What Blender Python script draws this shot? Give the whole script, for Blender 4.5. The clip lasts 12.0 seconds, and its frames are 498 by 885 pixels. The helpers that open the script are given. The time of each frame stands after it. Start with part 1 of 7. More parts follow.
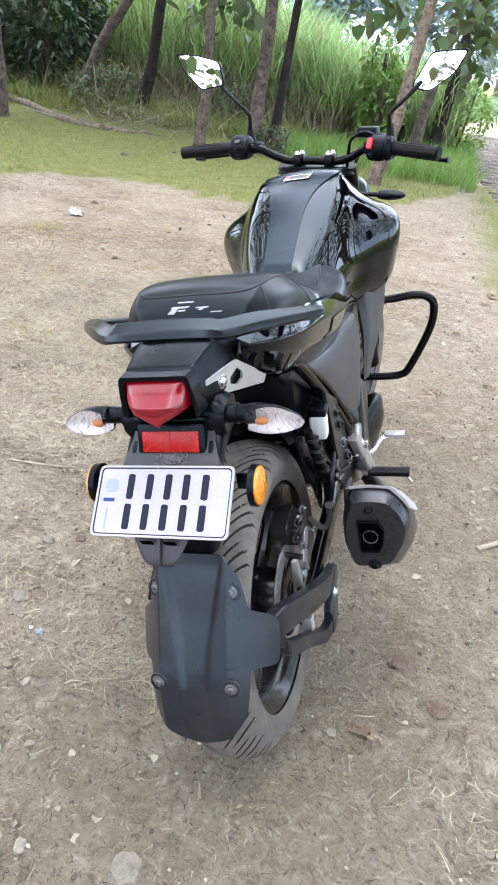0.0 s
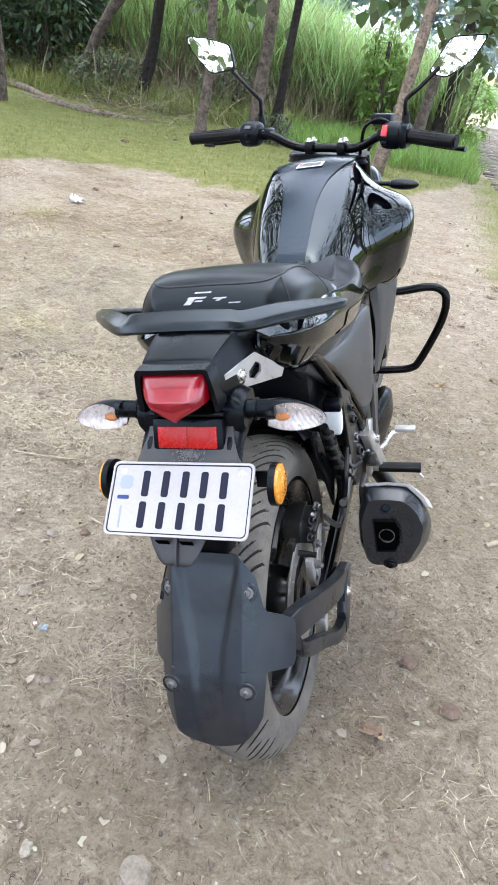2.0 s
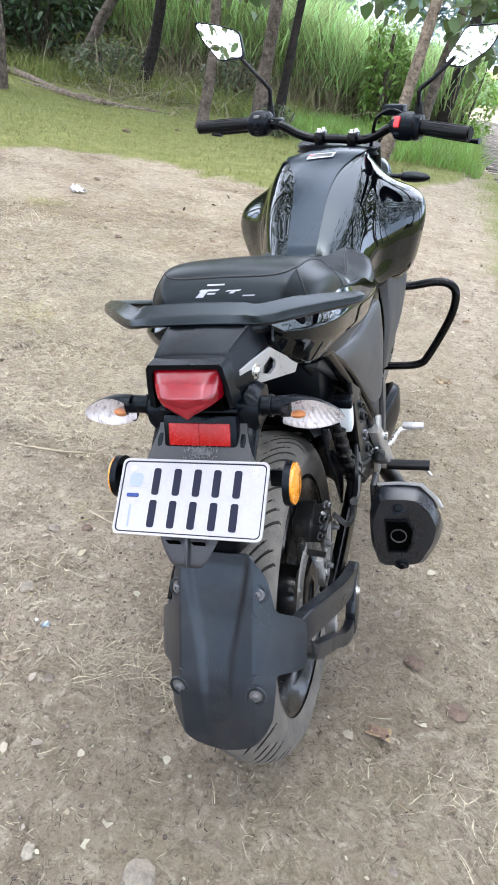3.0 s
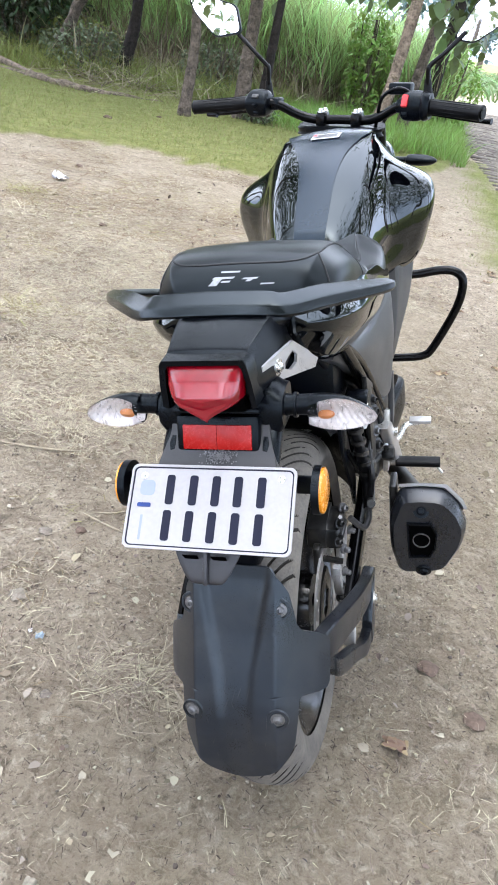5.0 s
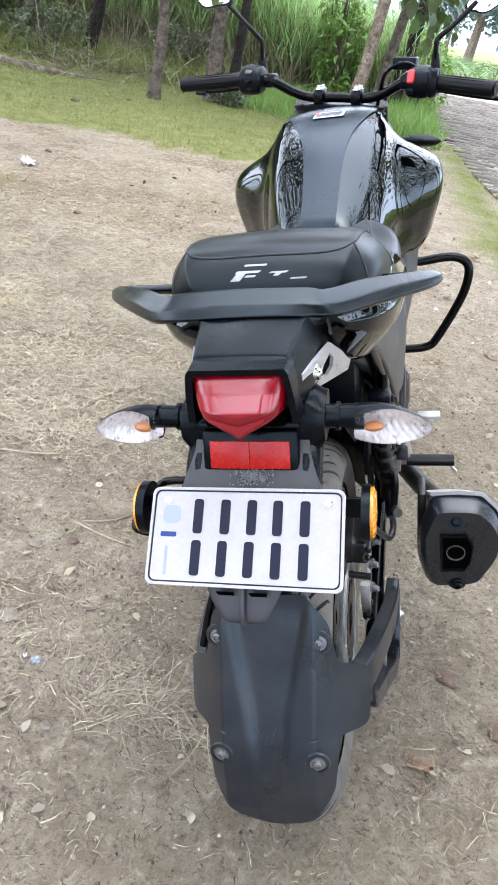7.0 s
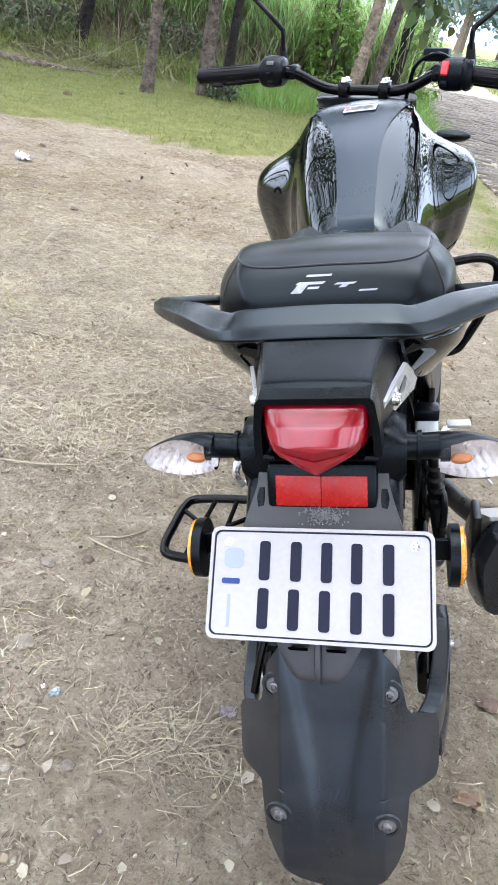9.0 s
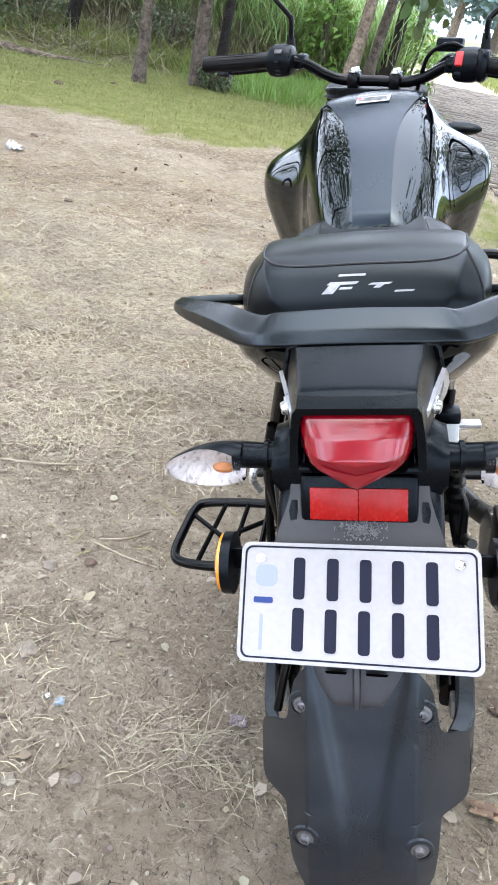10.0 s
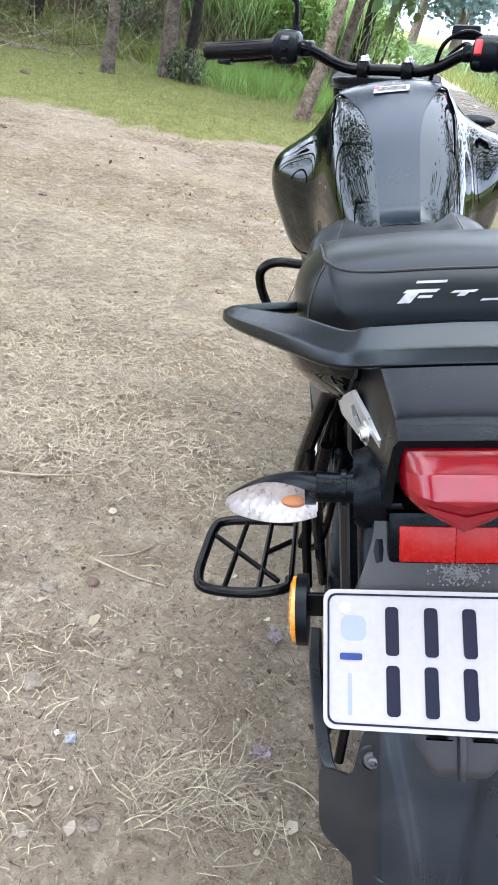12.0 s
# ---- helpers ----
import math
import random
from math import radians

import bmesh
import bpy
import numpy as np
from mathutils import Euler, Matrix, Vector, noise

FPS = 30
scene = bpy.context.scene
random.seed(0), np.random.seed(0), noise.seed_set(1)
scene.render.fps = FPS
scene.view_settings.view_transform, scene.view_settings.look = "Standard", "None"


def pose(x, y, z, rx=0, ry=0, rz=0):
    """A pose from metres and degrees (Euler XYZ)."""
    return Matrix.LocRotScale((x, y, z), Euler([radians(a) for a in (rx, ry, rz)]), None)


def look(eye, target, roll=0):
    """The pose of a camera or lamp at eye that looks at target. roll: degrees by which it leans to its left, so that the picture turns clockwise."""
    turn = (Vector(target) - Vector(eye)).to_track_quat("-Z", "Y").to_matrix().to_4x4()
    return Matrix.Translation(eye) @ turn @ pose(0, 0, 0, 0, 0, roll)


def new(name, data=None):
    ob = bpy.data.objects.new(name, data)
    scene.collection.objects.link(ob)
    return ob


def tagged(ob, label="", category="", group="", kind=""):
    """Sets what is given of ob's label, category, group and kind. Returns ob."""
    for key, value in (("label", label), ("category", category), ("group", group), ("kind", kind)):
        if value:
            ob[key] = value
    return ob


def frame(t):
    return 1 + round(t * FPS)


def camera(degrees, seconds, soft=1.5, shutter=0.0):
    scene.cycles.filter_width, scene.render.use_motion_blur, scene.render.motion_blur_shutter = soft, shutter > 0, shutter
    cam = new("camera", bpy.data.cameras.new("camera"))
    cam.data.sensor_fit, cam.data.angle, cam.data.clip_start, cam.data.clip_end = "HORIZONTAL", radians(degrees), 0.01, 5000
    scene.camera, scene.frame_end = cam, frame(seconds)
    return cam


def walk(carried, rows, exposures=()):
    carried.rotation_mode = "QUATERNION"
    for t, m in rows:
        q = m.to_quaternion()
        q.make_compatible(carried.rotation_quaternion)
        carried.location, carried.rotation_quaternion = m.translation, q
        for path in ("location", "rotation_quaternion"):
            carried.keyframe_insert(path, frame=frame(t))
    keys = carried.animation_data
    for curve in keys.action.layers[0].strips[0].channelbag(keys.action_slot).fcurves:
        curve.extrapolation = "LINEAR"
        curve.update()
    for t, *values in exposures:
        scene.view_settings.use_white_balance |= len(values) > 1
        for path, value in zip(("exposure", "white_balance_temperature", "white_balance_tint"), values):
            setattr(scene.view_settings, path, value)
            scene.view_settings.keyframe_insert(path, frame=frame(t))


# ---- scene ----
cam = camera(40.0, 12.0, soft=1.7)
PATH = [
    (0, (0.15, 0.221, 1.208), (-0.212, 1.923, 0.222), 8.0),
    (0.5, (0.141, 0.224, 1.204), (-0.218, 1.926, 0.218), 8.2),
    (1, (0.131, 0.229, 1.201), (-0.224, 1.929, 0.209), 8.6),
    (1.5, (0.121, 0.236, 1.197), (-0.229, 1.933, 0.198), 8.8),
    (2, (0.111, 0.245, 1.194), (-0.233, 1.937, 0.186), 8.8),
    (2.5, (0.098, 0.253, 1.189), (-0.24, 1.941, 0.17), 9.2),
    (3, (0.084, 0.265, 1.182), (-0.248, 1.951, 0.158), 9.6),
    (5, (0.02, 0.329, 1.145), (-0.255, 2.016, 0.106), 10.1),
    (5.5, (-0.002, 0.352, 1.136), (-0.239, 2.043, 0.094), 11.1),
    (6, (-0.024, 0.375, 1.126), (-0.238, 2.061, 0.071), 11.1),
    (6.5, (-0.047, 0.396, 1.118), (-0.245, 2.08, 0.057), 10.8),
    (7, (-0.066, 0.413, 1.111), (-0.257, 2.099, 0.052), 10.3),
    (9, (-0.156, 0.484, 1.087), (-0.315, 2.169, 0.022), 10.6),
    (9.5, (-0.177, 0.499, 1.081), (-0.324, 2.181, 0.009), 10.8),
    (10, (-0.2, 0.516, 1.074), (-0.324, 2.196, -0.003), 11.3),
    (10.5, (-0.225, 0.535, 1.065), (-0.327, 2.216, -0.014), 11.6),
    (11, (-0.248, 0.552, 1.057), (-0.323, 2.234, -0.024), 11.9),
    (11.5, (-0.273, 0.569, 1.049), (-0.325, 2.251, -0.031), 12.1),
    (12, (-0.297, 0.585, 1.041), (-0.327, 2.272, -0.033), 12.3),
]
walk(cam, [(t, look(eye, target, roll)) for t, eye, target, roll in PATH])

# ---- light ----
world = bpy.data.worlds.new("sky")
world.use_nodes = True
scene.world = world
wn, wl = world.node_tree.nodes, world.node_tree.links
wn.clear()
sky = wn.new("ShaderNodeTexSky")
sky.sky_type, sky.sun_disc = "NISHITA", False
sky.sun_elevation, sky.sun_rotation = radians(80), radians(205)
sky.air_density, sky.dust_density, sky.ozone_density = 1.0, 6.0, 1.5
soft_sky = wn.new("ShaderNodeHueSaturation")
soft_sky.inputs["Saturation"].default_value = 0.3
soft_sky.inputs["Value"].default_value = 0.5
cloud = wn.new("ShaderNodeMix")
cloud.data_type, cloud.blend_type = "RGBA", "ADD"
cloud.inputs["Factor"].default_value = 1.0
cloud.inputs["B"].default_value = (4.4, 5.25, 7.1, 1)
back = wn.new("ShaderNodeBackground")
back.inputs["Strength"].default_value = 0.15
wout = wn.new("ShaderNodeOutputWorld")
wl.new(sky.outputs[0], soft_sky.inputs["Color"])
wl.new(soft_sky.outputs[0], cloud.inputs["A"])
wl.new(cloud.outputs["Result"], back.inputs["Color"])
wl.new(back.outputs[0], wout.inputs["Surface"])

sun = new("sun", bpy.data.lights.new("sun", "SUN"))
sun.data.energy, sun.data.angle, sun.data.color = 1.0, radians(150), (1.0, 0.95, 0.88)
sun.matrix_world = look((-1.5, 1.2, 9.0), (0, 0, 0))
scene.view_settings.exposure = 2.02


# ---- materials ----
def material(name, color, rough=0.6, metal=0.0, dark=0.75, scale=30.0, fine=250.0, bump=0.1, coat=0.0, transmission=0.0,
             spread=0.12, dust=0.0, ior=1.5, random_tint=0.0, relief=0.002, sheen=0.0, spec=0.5):
    """A surface whose colour wanders at two scales, with fine relief. dust: how much pale soil lies in its blotches."""
    m = bpy.data.materials.new(name)
    m.use_nodes = True
    n, l = m.node_tree.nodes, m.node_tree.links
    b = n["Principled BSDF"]
    tc = n.new("ShaderNodeTexCoord")
    big, small = n.new("ShaderNodeTexNoise"), n.new("ShaderNodeTexNoise")
    big.inputs["Scale"].default_value, big.inputs["Detail"].default_value = scale, 5
    small.inputs["Scale"].default_value, small.inputs["Detail"].default_value = fine, 3
    l.new(tc.outputs["Object"], big.inputs["Vector"]), l.new(tc.outputs["Object"], small.inputs["Vector"])
    ramp = n.new("ShaderNodeMix")
    ramp.data_type = "RGBA"
    ramp.inputs["A"].default_value = (*[c * dark for c in color], 1)
    ramp.inputs["B"].default_value = (*[min(1, c * (2 - dark)) for c in color], 1)
    mid = n.new("ShaderNodeMath")
    mid.operation = "MULTIPLY_ADD"
    mid.inputs[1].default_value, mid.inputs[2].default_value = 0.45, 0.0
    add = n.new("ShaderNodeMath")
    add.operation = "MULTIPLY_ADD"
    add.inputs[1].default_value = 0.55
    l.new(small.outputs["Fac"], mid.inputs[0])
    l.new(big.outputs["Fac"], add.inputs[0]), l.new(mid.outputs[0], add.inputs[2])
    stretch = n.new("ShaderNodeMapRange")
    stretch.inputs["From Min"].default_value, stretch.inputs["From Max"].default_value = 0.3, 0.7
    l.new(add.outputs[0], stretch.inputs["Value"]), l.new(stretch.outputs[0], ramp.inputs["Factor"])
    last = ramp.outputs["Result"]
    if random_tint:
        info, hsv = n.new("ShaderNodeObjectInfo"), n.new("ShaderNodeHueSaturation")
        geo = n.new("ShaderNodeNewGeometry")
        both = n.new("ShaderNodeMath")
        both.operation = "ADD"
        l.new(info.outputs["Random"], both.inputs[0]), l.new(geo.outputs["Random Per Island"], both.inputs[1])
        frac = n.new("ShaderNodeMath")
        frac.operation = "FRACT"
        l.new(both.outputs[0], frac.inputs[0])
        val = n.new("ShaderNodeMapRange")
        val.inputs["To Min"].default_value, val.inputs["To Max"].default_value = 1 - random_tint, 1 + random_tint
        l.new(frac.outputs[0], val.inputs["Value"]), l.new(val.outputs[0], hsv.inputs["Value"])
        hue = n.new("ShaderNodeMapRange")
        hue.inputs["To Min"].default_value, hue.inputs["To Max"].default_value = 0.5 - random_tint * 0.06, 0.5 + random_tint * 0.06
        l.new(frac.outputs[0], hue.inputs["Value"]), l.new(hue.outputs[0], hsv.inputs["Hue"])
        l.new(last, hsv.inputs["Color"])
        last = hsv.outputs["Color"]
    if dust:
        dn = n.new("ShaderNodeTexNoise")
        dn.inputs["Scale"].default_value, dn.inputs["Detail"].default_value = 9.0, 7
        dn.inputs["Roughness"].default_value = 0.7
        l.new(tc.outputs["Object"], dn.inputs["Vector"])
        dr = n.new("ShaderNodeMapRange")
        dr.inputs["From Min"].default_value, dr.inputs["From Max"].default_value = 0.45, 0.75
        dr.inputs["To Max"].default_value = dust
        l.new(dn.outputs["Fac"], dr.inputs["Value"])
        dm = n.new("ShaderNodeMix")
        dm.data_type = "RGBA"
        dm.inputs["B"].default_value = (0.30, 0.26, 0.21, 1)
        l.new(dr.outputs[0], dm.inputs["Factor"]), l.new(last, dm.inputs["A"])
        last = dm.outputs["Result"]
    l.new(last, b.inputs["Base Color"])
    rr = n.new("ShaderNodeMapRange")
    rr.inputs["To Min"].default_value, rr.inputs["To Max"].default_value = max(0.0, rough - spread), min(1.0, rough + spread)
    l.new(stretch.outputs[0], rr.inputs["Value"]), l.new(rr.outputs[0], b.inputs["Roughness"])
    b.inputs["Metallic"].default_value = metal
    b.inputs["Coat Weight"].default_value = coat
    b.inputs["Coat Roughness"].default_value = 0.03
    b.inputs["Transmission Weight"].default_value = transmission
    b.inputs["IOR"].default_value = ior
    b.inputs["Sheen Weight"].default_value = sheen
    b.inputs["Specular IOR Level"].default_value = spec
    if bump:
        bp = n.new("ShaderNodeBump")
        bp.inputs["Strength"].default_value, bp.inputs["Distance"].default_value = bump, relief
        l.new(add.outputs[0], bp.inputs["Height"]), l.new(bp.outputs[0], b.inputs["Normal"])
    return m


def leafy(name, color, dark=0.6, rough=0.5, through_light=0.35, tint=0.35):
    """Foliage: every blade or leaf has its own shade, and some light comes through."""
    m = bpy.data.materials.new(name)
    m.use_nodes = True
    n, l = m.node_tree.nodes, m.node_tree.links
    b, out = n["Principled BSDF"], n["Material Output"]
    geo, hsv = n.new("ShaderNodeNewGeometry"), n.new("ShaderNodeHueSaturation")
    val, hue = n.new("ShaderNodeMapRange"), n.new("ShaderNodeMapRange")
    val.inputs["To Min"].default_value, val.inputs["To Max"].default_value = 1 - tint, 1 + tint
    hue.inputs["To Min"].default_value, hue.inputs["To Max"].default_value = 0.5 - tint * 0.09, 0.5 + tint * 0.06
    l.new(geo.outputs["Random Per Island"], val.inputs["Value"]), l.new(geo.outputs["Random Per Island"], hue.inputs["Value"])
    tc, noi = n.new("ShaderNodeTexCoord"), n.new("ShaderNodeTexNoise")
    noi.inputs["Scale"].default_value, noi.inputs["Detail"].default_value = 3.0, 4
    l.new(tc.outputs["Object"], noi.inputs["Vector"])
    mix = n.new("ShaderNodeMix")
    mix.data_type = "RGBA"
    mix.inputs["A"].default_value = (*[c * dark for c in color], 1)
    mix.inputs["B"].default_value = (*[c * (2 - dark) for c in color], 1)
    l.new(noi.outputs["Fac"], mix.inputs["Factor"]), l.new(mix.outputs["Result"], hsv.inputs["Color"])
    l.new(val.outputs[0], hsv.inputs["Value"]), l.new(hue.outputs[0], hsv.inputs["Hue"])
    l.new(hsv.outputs["Color"], b.inputs["Base Color"])
    b.inputs["Roughness"].default_value = rough
    if through_light:
        tr, ms = n.new("ShaderNodeBsdfTranslucent"), n.new("ShaderNodeMixShader")
        l.new(hsv.outputs["Color"], tr.inputs["Color"])
        ms.inputs["Fac"].default_value = through_light
        l.new(b.outputs[0], ms.inputs[1]), l.new(tr.outputs[0], ms.inputs[2]), l.new(ms.outputs[0], out.inputs["Surface"])
    return m


def soil_material():
    """Trodden soil with pale scuffs, crevice shade painted dark in its hollows, turf where the zone says so, and grit.
    """
    m = bpy.data.materials.new("soil")
    m.use_nodes = True
    n, l = m.node_tree.nodes, m.node_tree.links
    b = n["Principled BSDF"]
    tc = n.new("ShaderNodeTexCoord")

    def noise_at(scale, detail=6, rough=0.6, distortion=0.0):
        t = n.new("ShaderNodeTexNoise")
        t.inputs["Scale"].default_value, t.inputs["Detail"].default_value = scale, detail
        t.inputs["Roughness"].default_value, t.inputs["Distortion"].default_value = rough, distortion
        l.new(tc.outputs["Object"], t.inputs["Vector"])
        return t.outputs["Fac"]

    def ranged(v, lo, hi, to=1.0):
        r = n.new("ShaderNodeMapRange")
        r.inputs["From Min"].default_value, r.inputs["From Max"].default_value, r.inputs["To Max"].default_value = lo, hi, to
        l.new(v, r.inputs["Value"])
        return r.outputs[0]

    def mixed(f, a, c):
        x = n.new("ShaderNodeMix")
        x.data_type = "RGBA"
        l.new(f, x.inputs["Factor"])
        for key, v in (("A", a), ("B", c)):
            if isinstance(v, tuple):
                x.inputs[key].default_value = (*v, 1)
            else:
                l.new(v, x.inputs[key])
        return x.outputs["Result"]

    wide, patch, grit, dust = noise_at(0.7, 5), noise_at(5.0, 8, 0.65, 0.6), noise_at(85, 5, 0.7), noise_at(22, 9, 0.78, 1.0)
    crumb = noise_at(150, 4, 0.7, 0.5)
    col = mixed(ranged(patch, 0.32, 0.68), (0.232, 0.182, 0.130), (0.425, 0.355, 0.270))
    col = mixed(ranged(wide, 0.35, 0.65, 0.5), col, (0.335, 0.280, 0.212))
    col = mixed(ranged(dust, 0.53, 0.63, 0.7), col, (0.585, 0.505, 0.400))
    # low spots of both bump noises are coloured darker, as painted crevice shade
    col = mixed(ranged(dust, 0.46, 0.37, 0.75), col, (0.125, 0.10, 0.075))
    col = mixed(ranged(grit, 0.45, 0.37, 0.6), col, (0.075, 0.06, 0.046))
    col = mixed(ranged(crumb, 0.60, 0.72, 0.6), col, (0.495, 0.422, 0.335))
    zone = n.new("ShaderNodeVertexColor")
    zone.layer_name = "zone"
    sep = n.new("ShaderNodeSeparateColor")
    l.new(zone.outputs["Color"], sep.inputs["Color"])
    turf = mixed(ranged(noise_at(9, 7, 0.7), 0.35, 0.65), (0.135, 0.150, 0.042), (0.235, 0.235, 0.085))
    col = mixed(sep.outputs["Red"], col, turf)
    dry = mixed(ranged(noise_at(40, 7, 0.8, 2.0), 0.4, 0.62), (0.135, 0.103, 0.062), (0.385, 0.325, 0.222))
    green_f = n.new("ShaderNodeMath")
    green_f.operation = "MULTIPLY"
    l.new(sep.outputs["Green"], green_f.inputs[0]), l.new(ranged(noise_at(11, 8, 0.7, 1.0), 0.38, 0.6), green_f.inputs[1])
    col = mixed(green_f.outputs[0], col, dry)
    l.new(col, b.inputs["Base Color"])
    b.inputs["Roughness"].default_value = 0.93
    b.inputs["Specular IOR Level"].default_value = 0.2
    bp, bp2 = n.new("ShaderNodeBump"), n.new("ShaderNodeBump")
    bp.inputs["Strength"].default_value, bp.inputs["Distance"].default_value = 1.0, 0.03
    bp2.inputs["Strength"].default_value, bp2.inputs["Distance"].default_value = 1.0, 0.010
    l.new(dust, bp.inputs["Height"]), l.new(grit, bp2.inputs["Height"])
    l.new(bp.outputs[0], bp2.inputs["Normal"]), l.new(bp2.outputs[0], b.inputs["Normal"])
    return m


SOIL = soil_material()
STRAW = leafy("straw", (0.355, 0.305, 0.225), 0.6, 0.85, 0.15, 0.5)
PALE_LEAF = leafy("pale_dry_leaf", (0.20, 0.16, 0.115), 0.6, 0.9, 0.05, 0.5)
ASH_LEAF = leafy("ash_grey_leaf", (0.30, 0.265, 0.205), 0.7, 0.9, 0.05, 0.4)
CHAFF = leafy("dark_chaff", (0.085, 0.066, 0.048), 0.6, 0.85, 0.1, 0.6)
GREEN_STRAW = leafy("half_dry_grass", (0.26, 0.235, 0.095), 0.75, 0.65, 0.2, 0.4)
TURF = leafy("turf", (0.175, 0.205, 0.058), 0.7, 0.7, 0.4, 0.4)
HAY = leafy("brown_hay", (0.200, 0.148, 0.090), 0.55, 0.9, 0.1, 0.5)
WEED = leafy("weed_leaf", (0.085, 0.11, 0.055), 0.6, 0.6, 0.3, 0.45)
LUSH = leafy("lush_grass", (0.16, 0.27, 0.055), 0.7, 0.5, 0.35, 0.35)
CANE = leafy("cane_leaf", (0.29, 0.405, 0.160), 0.6, 0.45, 0.5, 0.55)
CANE_DRY = leafy("dry_cane_leaf", (0.19, 0.165, 0.10), 0.6, 0.7, 0.25, 0.5)
TEAK = leafy("broad_leaf", (0.085, 0.125, 0.045), 0.7, 0.45, 0.35, 0.4)
CROP = leafy("crop_leaf", (0.10, 0.165, 0.060), 0.7, 0.6, 0.3, 0.4)
BUSH = leafy("dark_leaf", (0.035, 0.065, 0.025), 0.7, 0.35, 0.2, 0.4)
# pale blue-grey stands for distance haze, put into the leaf colour
HAZE_LEAF = leafy("haze_tinted_leaf", (0.17, 0.24, 0.255), 0.85, 0.8, 0.3, 0.25)
DEAD_LEAF = leafy("dead_leaf", (0.20, 0.135, 0.085), 0.7, 0.7, 0.1, 0.5)
BARK = material("grey_bark", (0.098, 0.079, 0.064), 0.9, 0, 0.1, 13, 42, 1.0, relief=0.06, spec=0.2)
BARK_DARK = material("black_bark", (0.024, 0.020, 0.018), 0.9, 0, 0.1, 14, 45, 1.0, relief=0.04, spec=0.15)
BARK_PALE = material("pale_bark", (0.165, 0.130, 0.100), 0.9, 0, 0.15, 13, 45, 1.0, relief=0.05, spec=0.2)
BRICK = material("worn_brick", (0.125, 0.110, 0.095), 0.95, 0, 0.7, 18, 120, 0.5, random_tint=0.3, relief=0.004, spec=0.1)
STONE = material("stone", (0.20, 0.172, 0.14), 0.9, 0, 0.6, 40, 200, 0.8, random_tint=0.25, spec=0.2, relief=0.004)
CRUMB = material("soil_crumb", (0.21, 0.18, 0.142), 0.95, 0, 0.6, 90, 400, 0.4, random_tint=0.6, spec=0.2)
CLOD = material("brown_clod", (0.115, 0.082, 0.064), 0.95, 0, 0.6, 40, 200, 0.7, spec=0.2)
WALL = material("old_plaster", (0.22, 0.21, 0.20), 0.9, 0, 0.6, 4, 50, 0.6)

GLOSS = material("gloss_black_paint", (0.0006, 0.0007, 0.0012), 0.03, 0, 0.9, 4, 60, 0.0, spread=0.012, spec=0.5)
SATIN = material("satin_black_panel", (0.004, 0.009, 0.018), 0.22, 0, 0.9, 6, 120, 0.02, spread=0.03, spec=0.29)
PLASTIC = material("black_plastic", (0.0014, 0.0018, 0.0032), 0.29, 0, 0.75, 14, 900, 0.04, spread=0.08, relief=0.0004, dust=0.004, spec=0.16)
DUSTY = material("dusty_black_plastic", (0.0085, 0.0098, 0.0140), 0.33, 0, 0.6, 12, 700, 0.1, spread=0.12, dust=0.055, relief=0.0005, spec=0.48)
CARRIER = material("aged_grey_plastic", (0.021, 0.0205, 0.024), 0.42, 0, 0.75, 14, 600, 0.08, spread=0.1, dust=0.05, relief=0.0005, spec=0.5)
GRAB = material("grab_rail_coating", (0.0012, 0.0014, 0.0022), 0.24, 0, 0.85, 14, 900, 0.0, spread=0.05, spec=0.42)
TUBE = material("powder_coated_tube", (0.0016, 0.0016, 0.002), 0.2, 0, 0.8, 20, 500, 0.03, relief=0.0005, spec=0.17)
VINYL = material("seat_vinyl", (0.0020, 0.0023, 0.0030), 0.32, 0, 0.85, 10, 200, 0.0, spread=0.02, spec=0.28)
THREAD = material("piping", (0.008, 0.008, 0.009), 0.6, 0, 0.8, 60, 800, 0.2)
RUBBER = material("tyre_rubber", (0.105, 0.095, 0.084), 0.85, 0, 0.6, 16, 300, 0.3, dust=0.5, relief=0.001, spec=0.2)
# darker rubber that paints the shade inside the tread grooves
GROOVE_SHADE = material("groove_shade", (0.03, 0.027, 0.024), 0.9, 0, 0.7, 20, 300, 0.2, spec=0.1)
GRIP_RUBBER = material("grip_rubber", (0.0025, 0.0025, 0.003), 0.45, 0, 0.8, 30, 500, 0.2, relief=0.0008, spec=0.18)
RIM = material("black_rim", (0.006, 0.006, 0.007), 0.2, 0.0, 0.7, 12, 200, 0.03, dust=0.06, spec=0.6)
STEEL = material("steel", (0.52, 0.51, 0.50), 0.38, 0.85, 0.75, 30, 300, 0.1, dust=0.25, relief=0.0005)
ALLOY = material("cast_alloy", (0.42, 0.41, 0.40), 0.5, 0.6, 0.6, 30, 500, 0.2, dust=0.35, relief=0.0006)
BRUSHED = material("brushed_silver", (0.55, 0.55, 0.56), 0.33, 0.55, 0.92, 20, 600, 0.05, relief=0.0004)
CHROME = material("zinc_bolt", (0.62, 0.61, 0.58), 0.28, 0.95, 0.8, 60, 400, 0.05, relief=0.0004)
EXHAUST = material("exhaust_black", (0.0065, 0.0080, 0.0115), 0.30, 0, 0.6, 14, 300, 0.08, spread=0.1, dust=0.02, relief=0.0005, spec=0.6)
BOLT = material("dull_bolt", (0.16, 0.16, 0.165), 0.42, 0.75, 0.7, 60, 400, 0.05, dust=0.25, relief=0.0004)
GREY_PANEL = material("grey_panel", (0.045, 0.046, 0.048), 0.4, 0.1, 0.85, 8, 500, 0.05, dust=0.08, relief=0.0005)
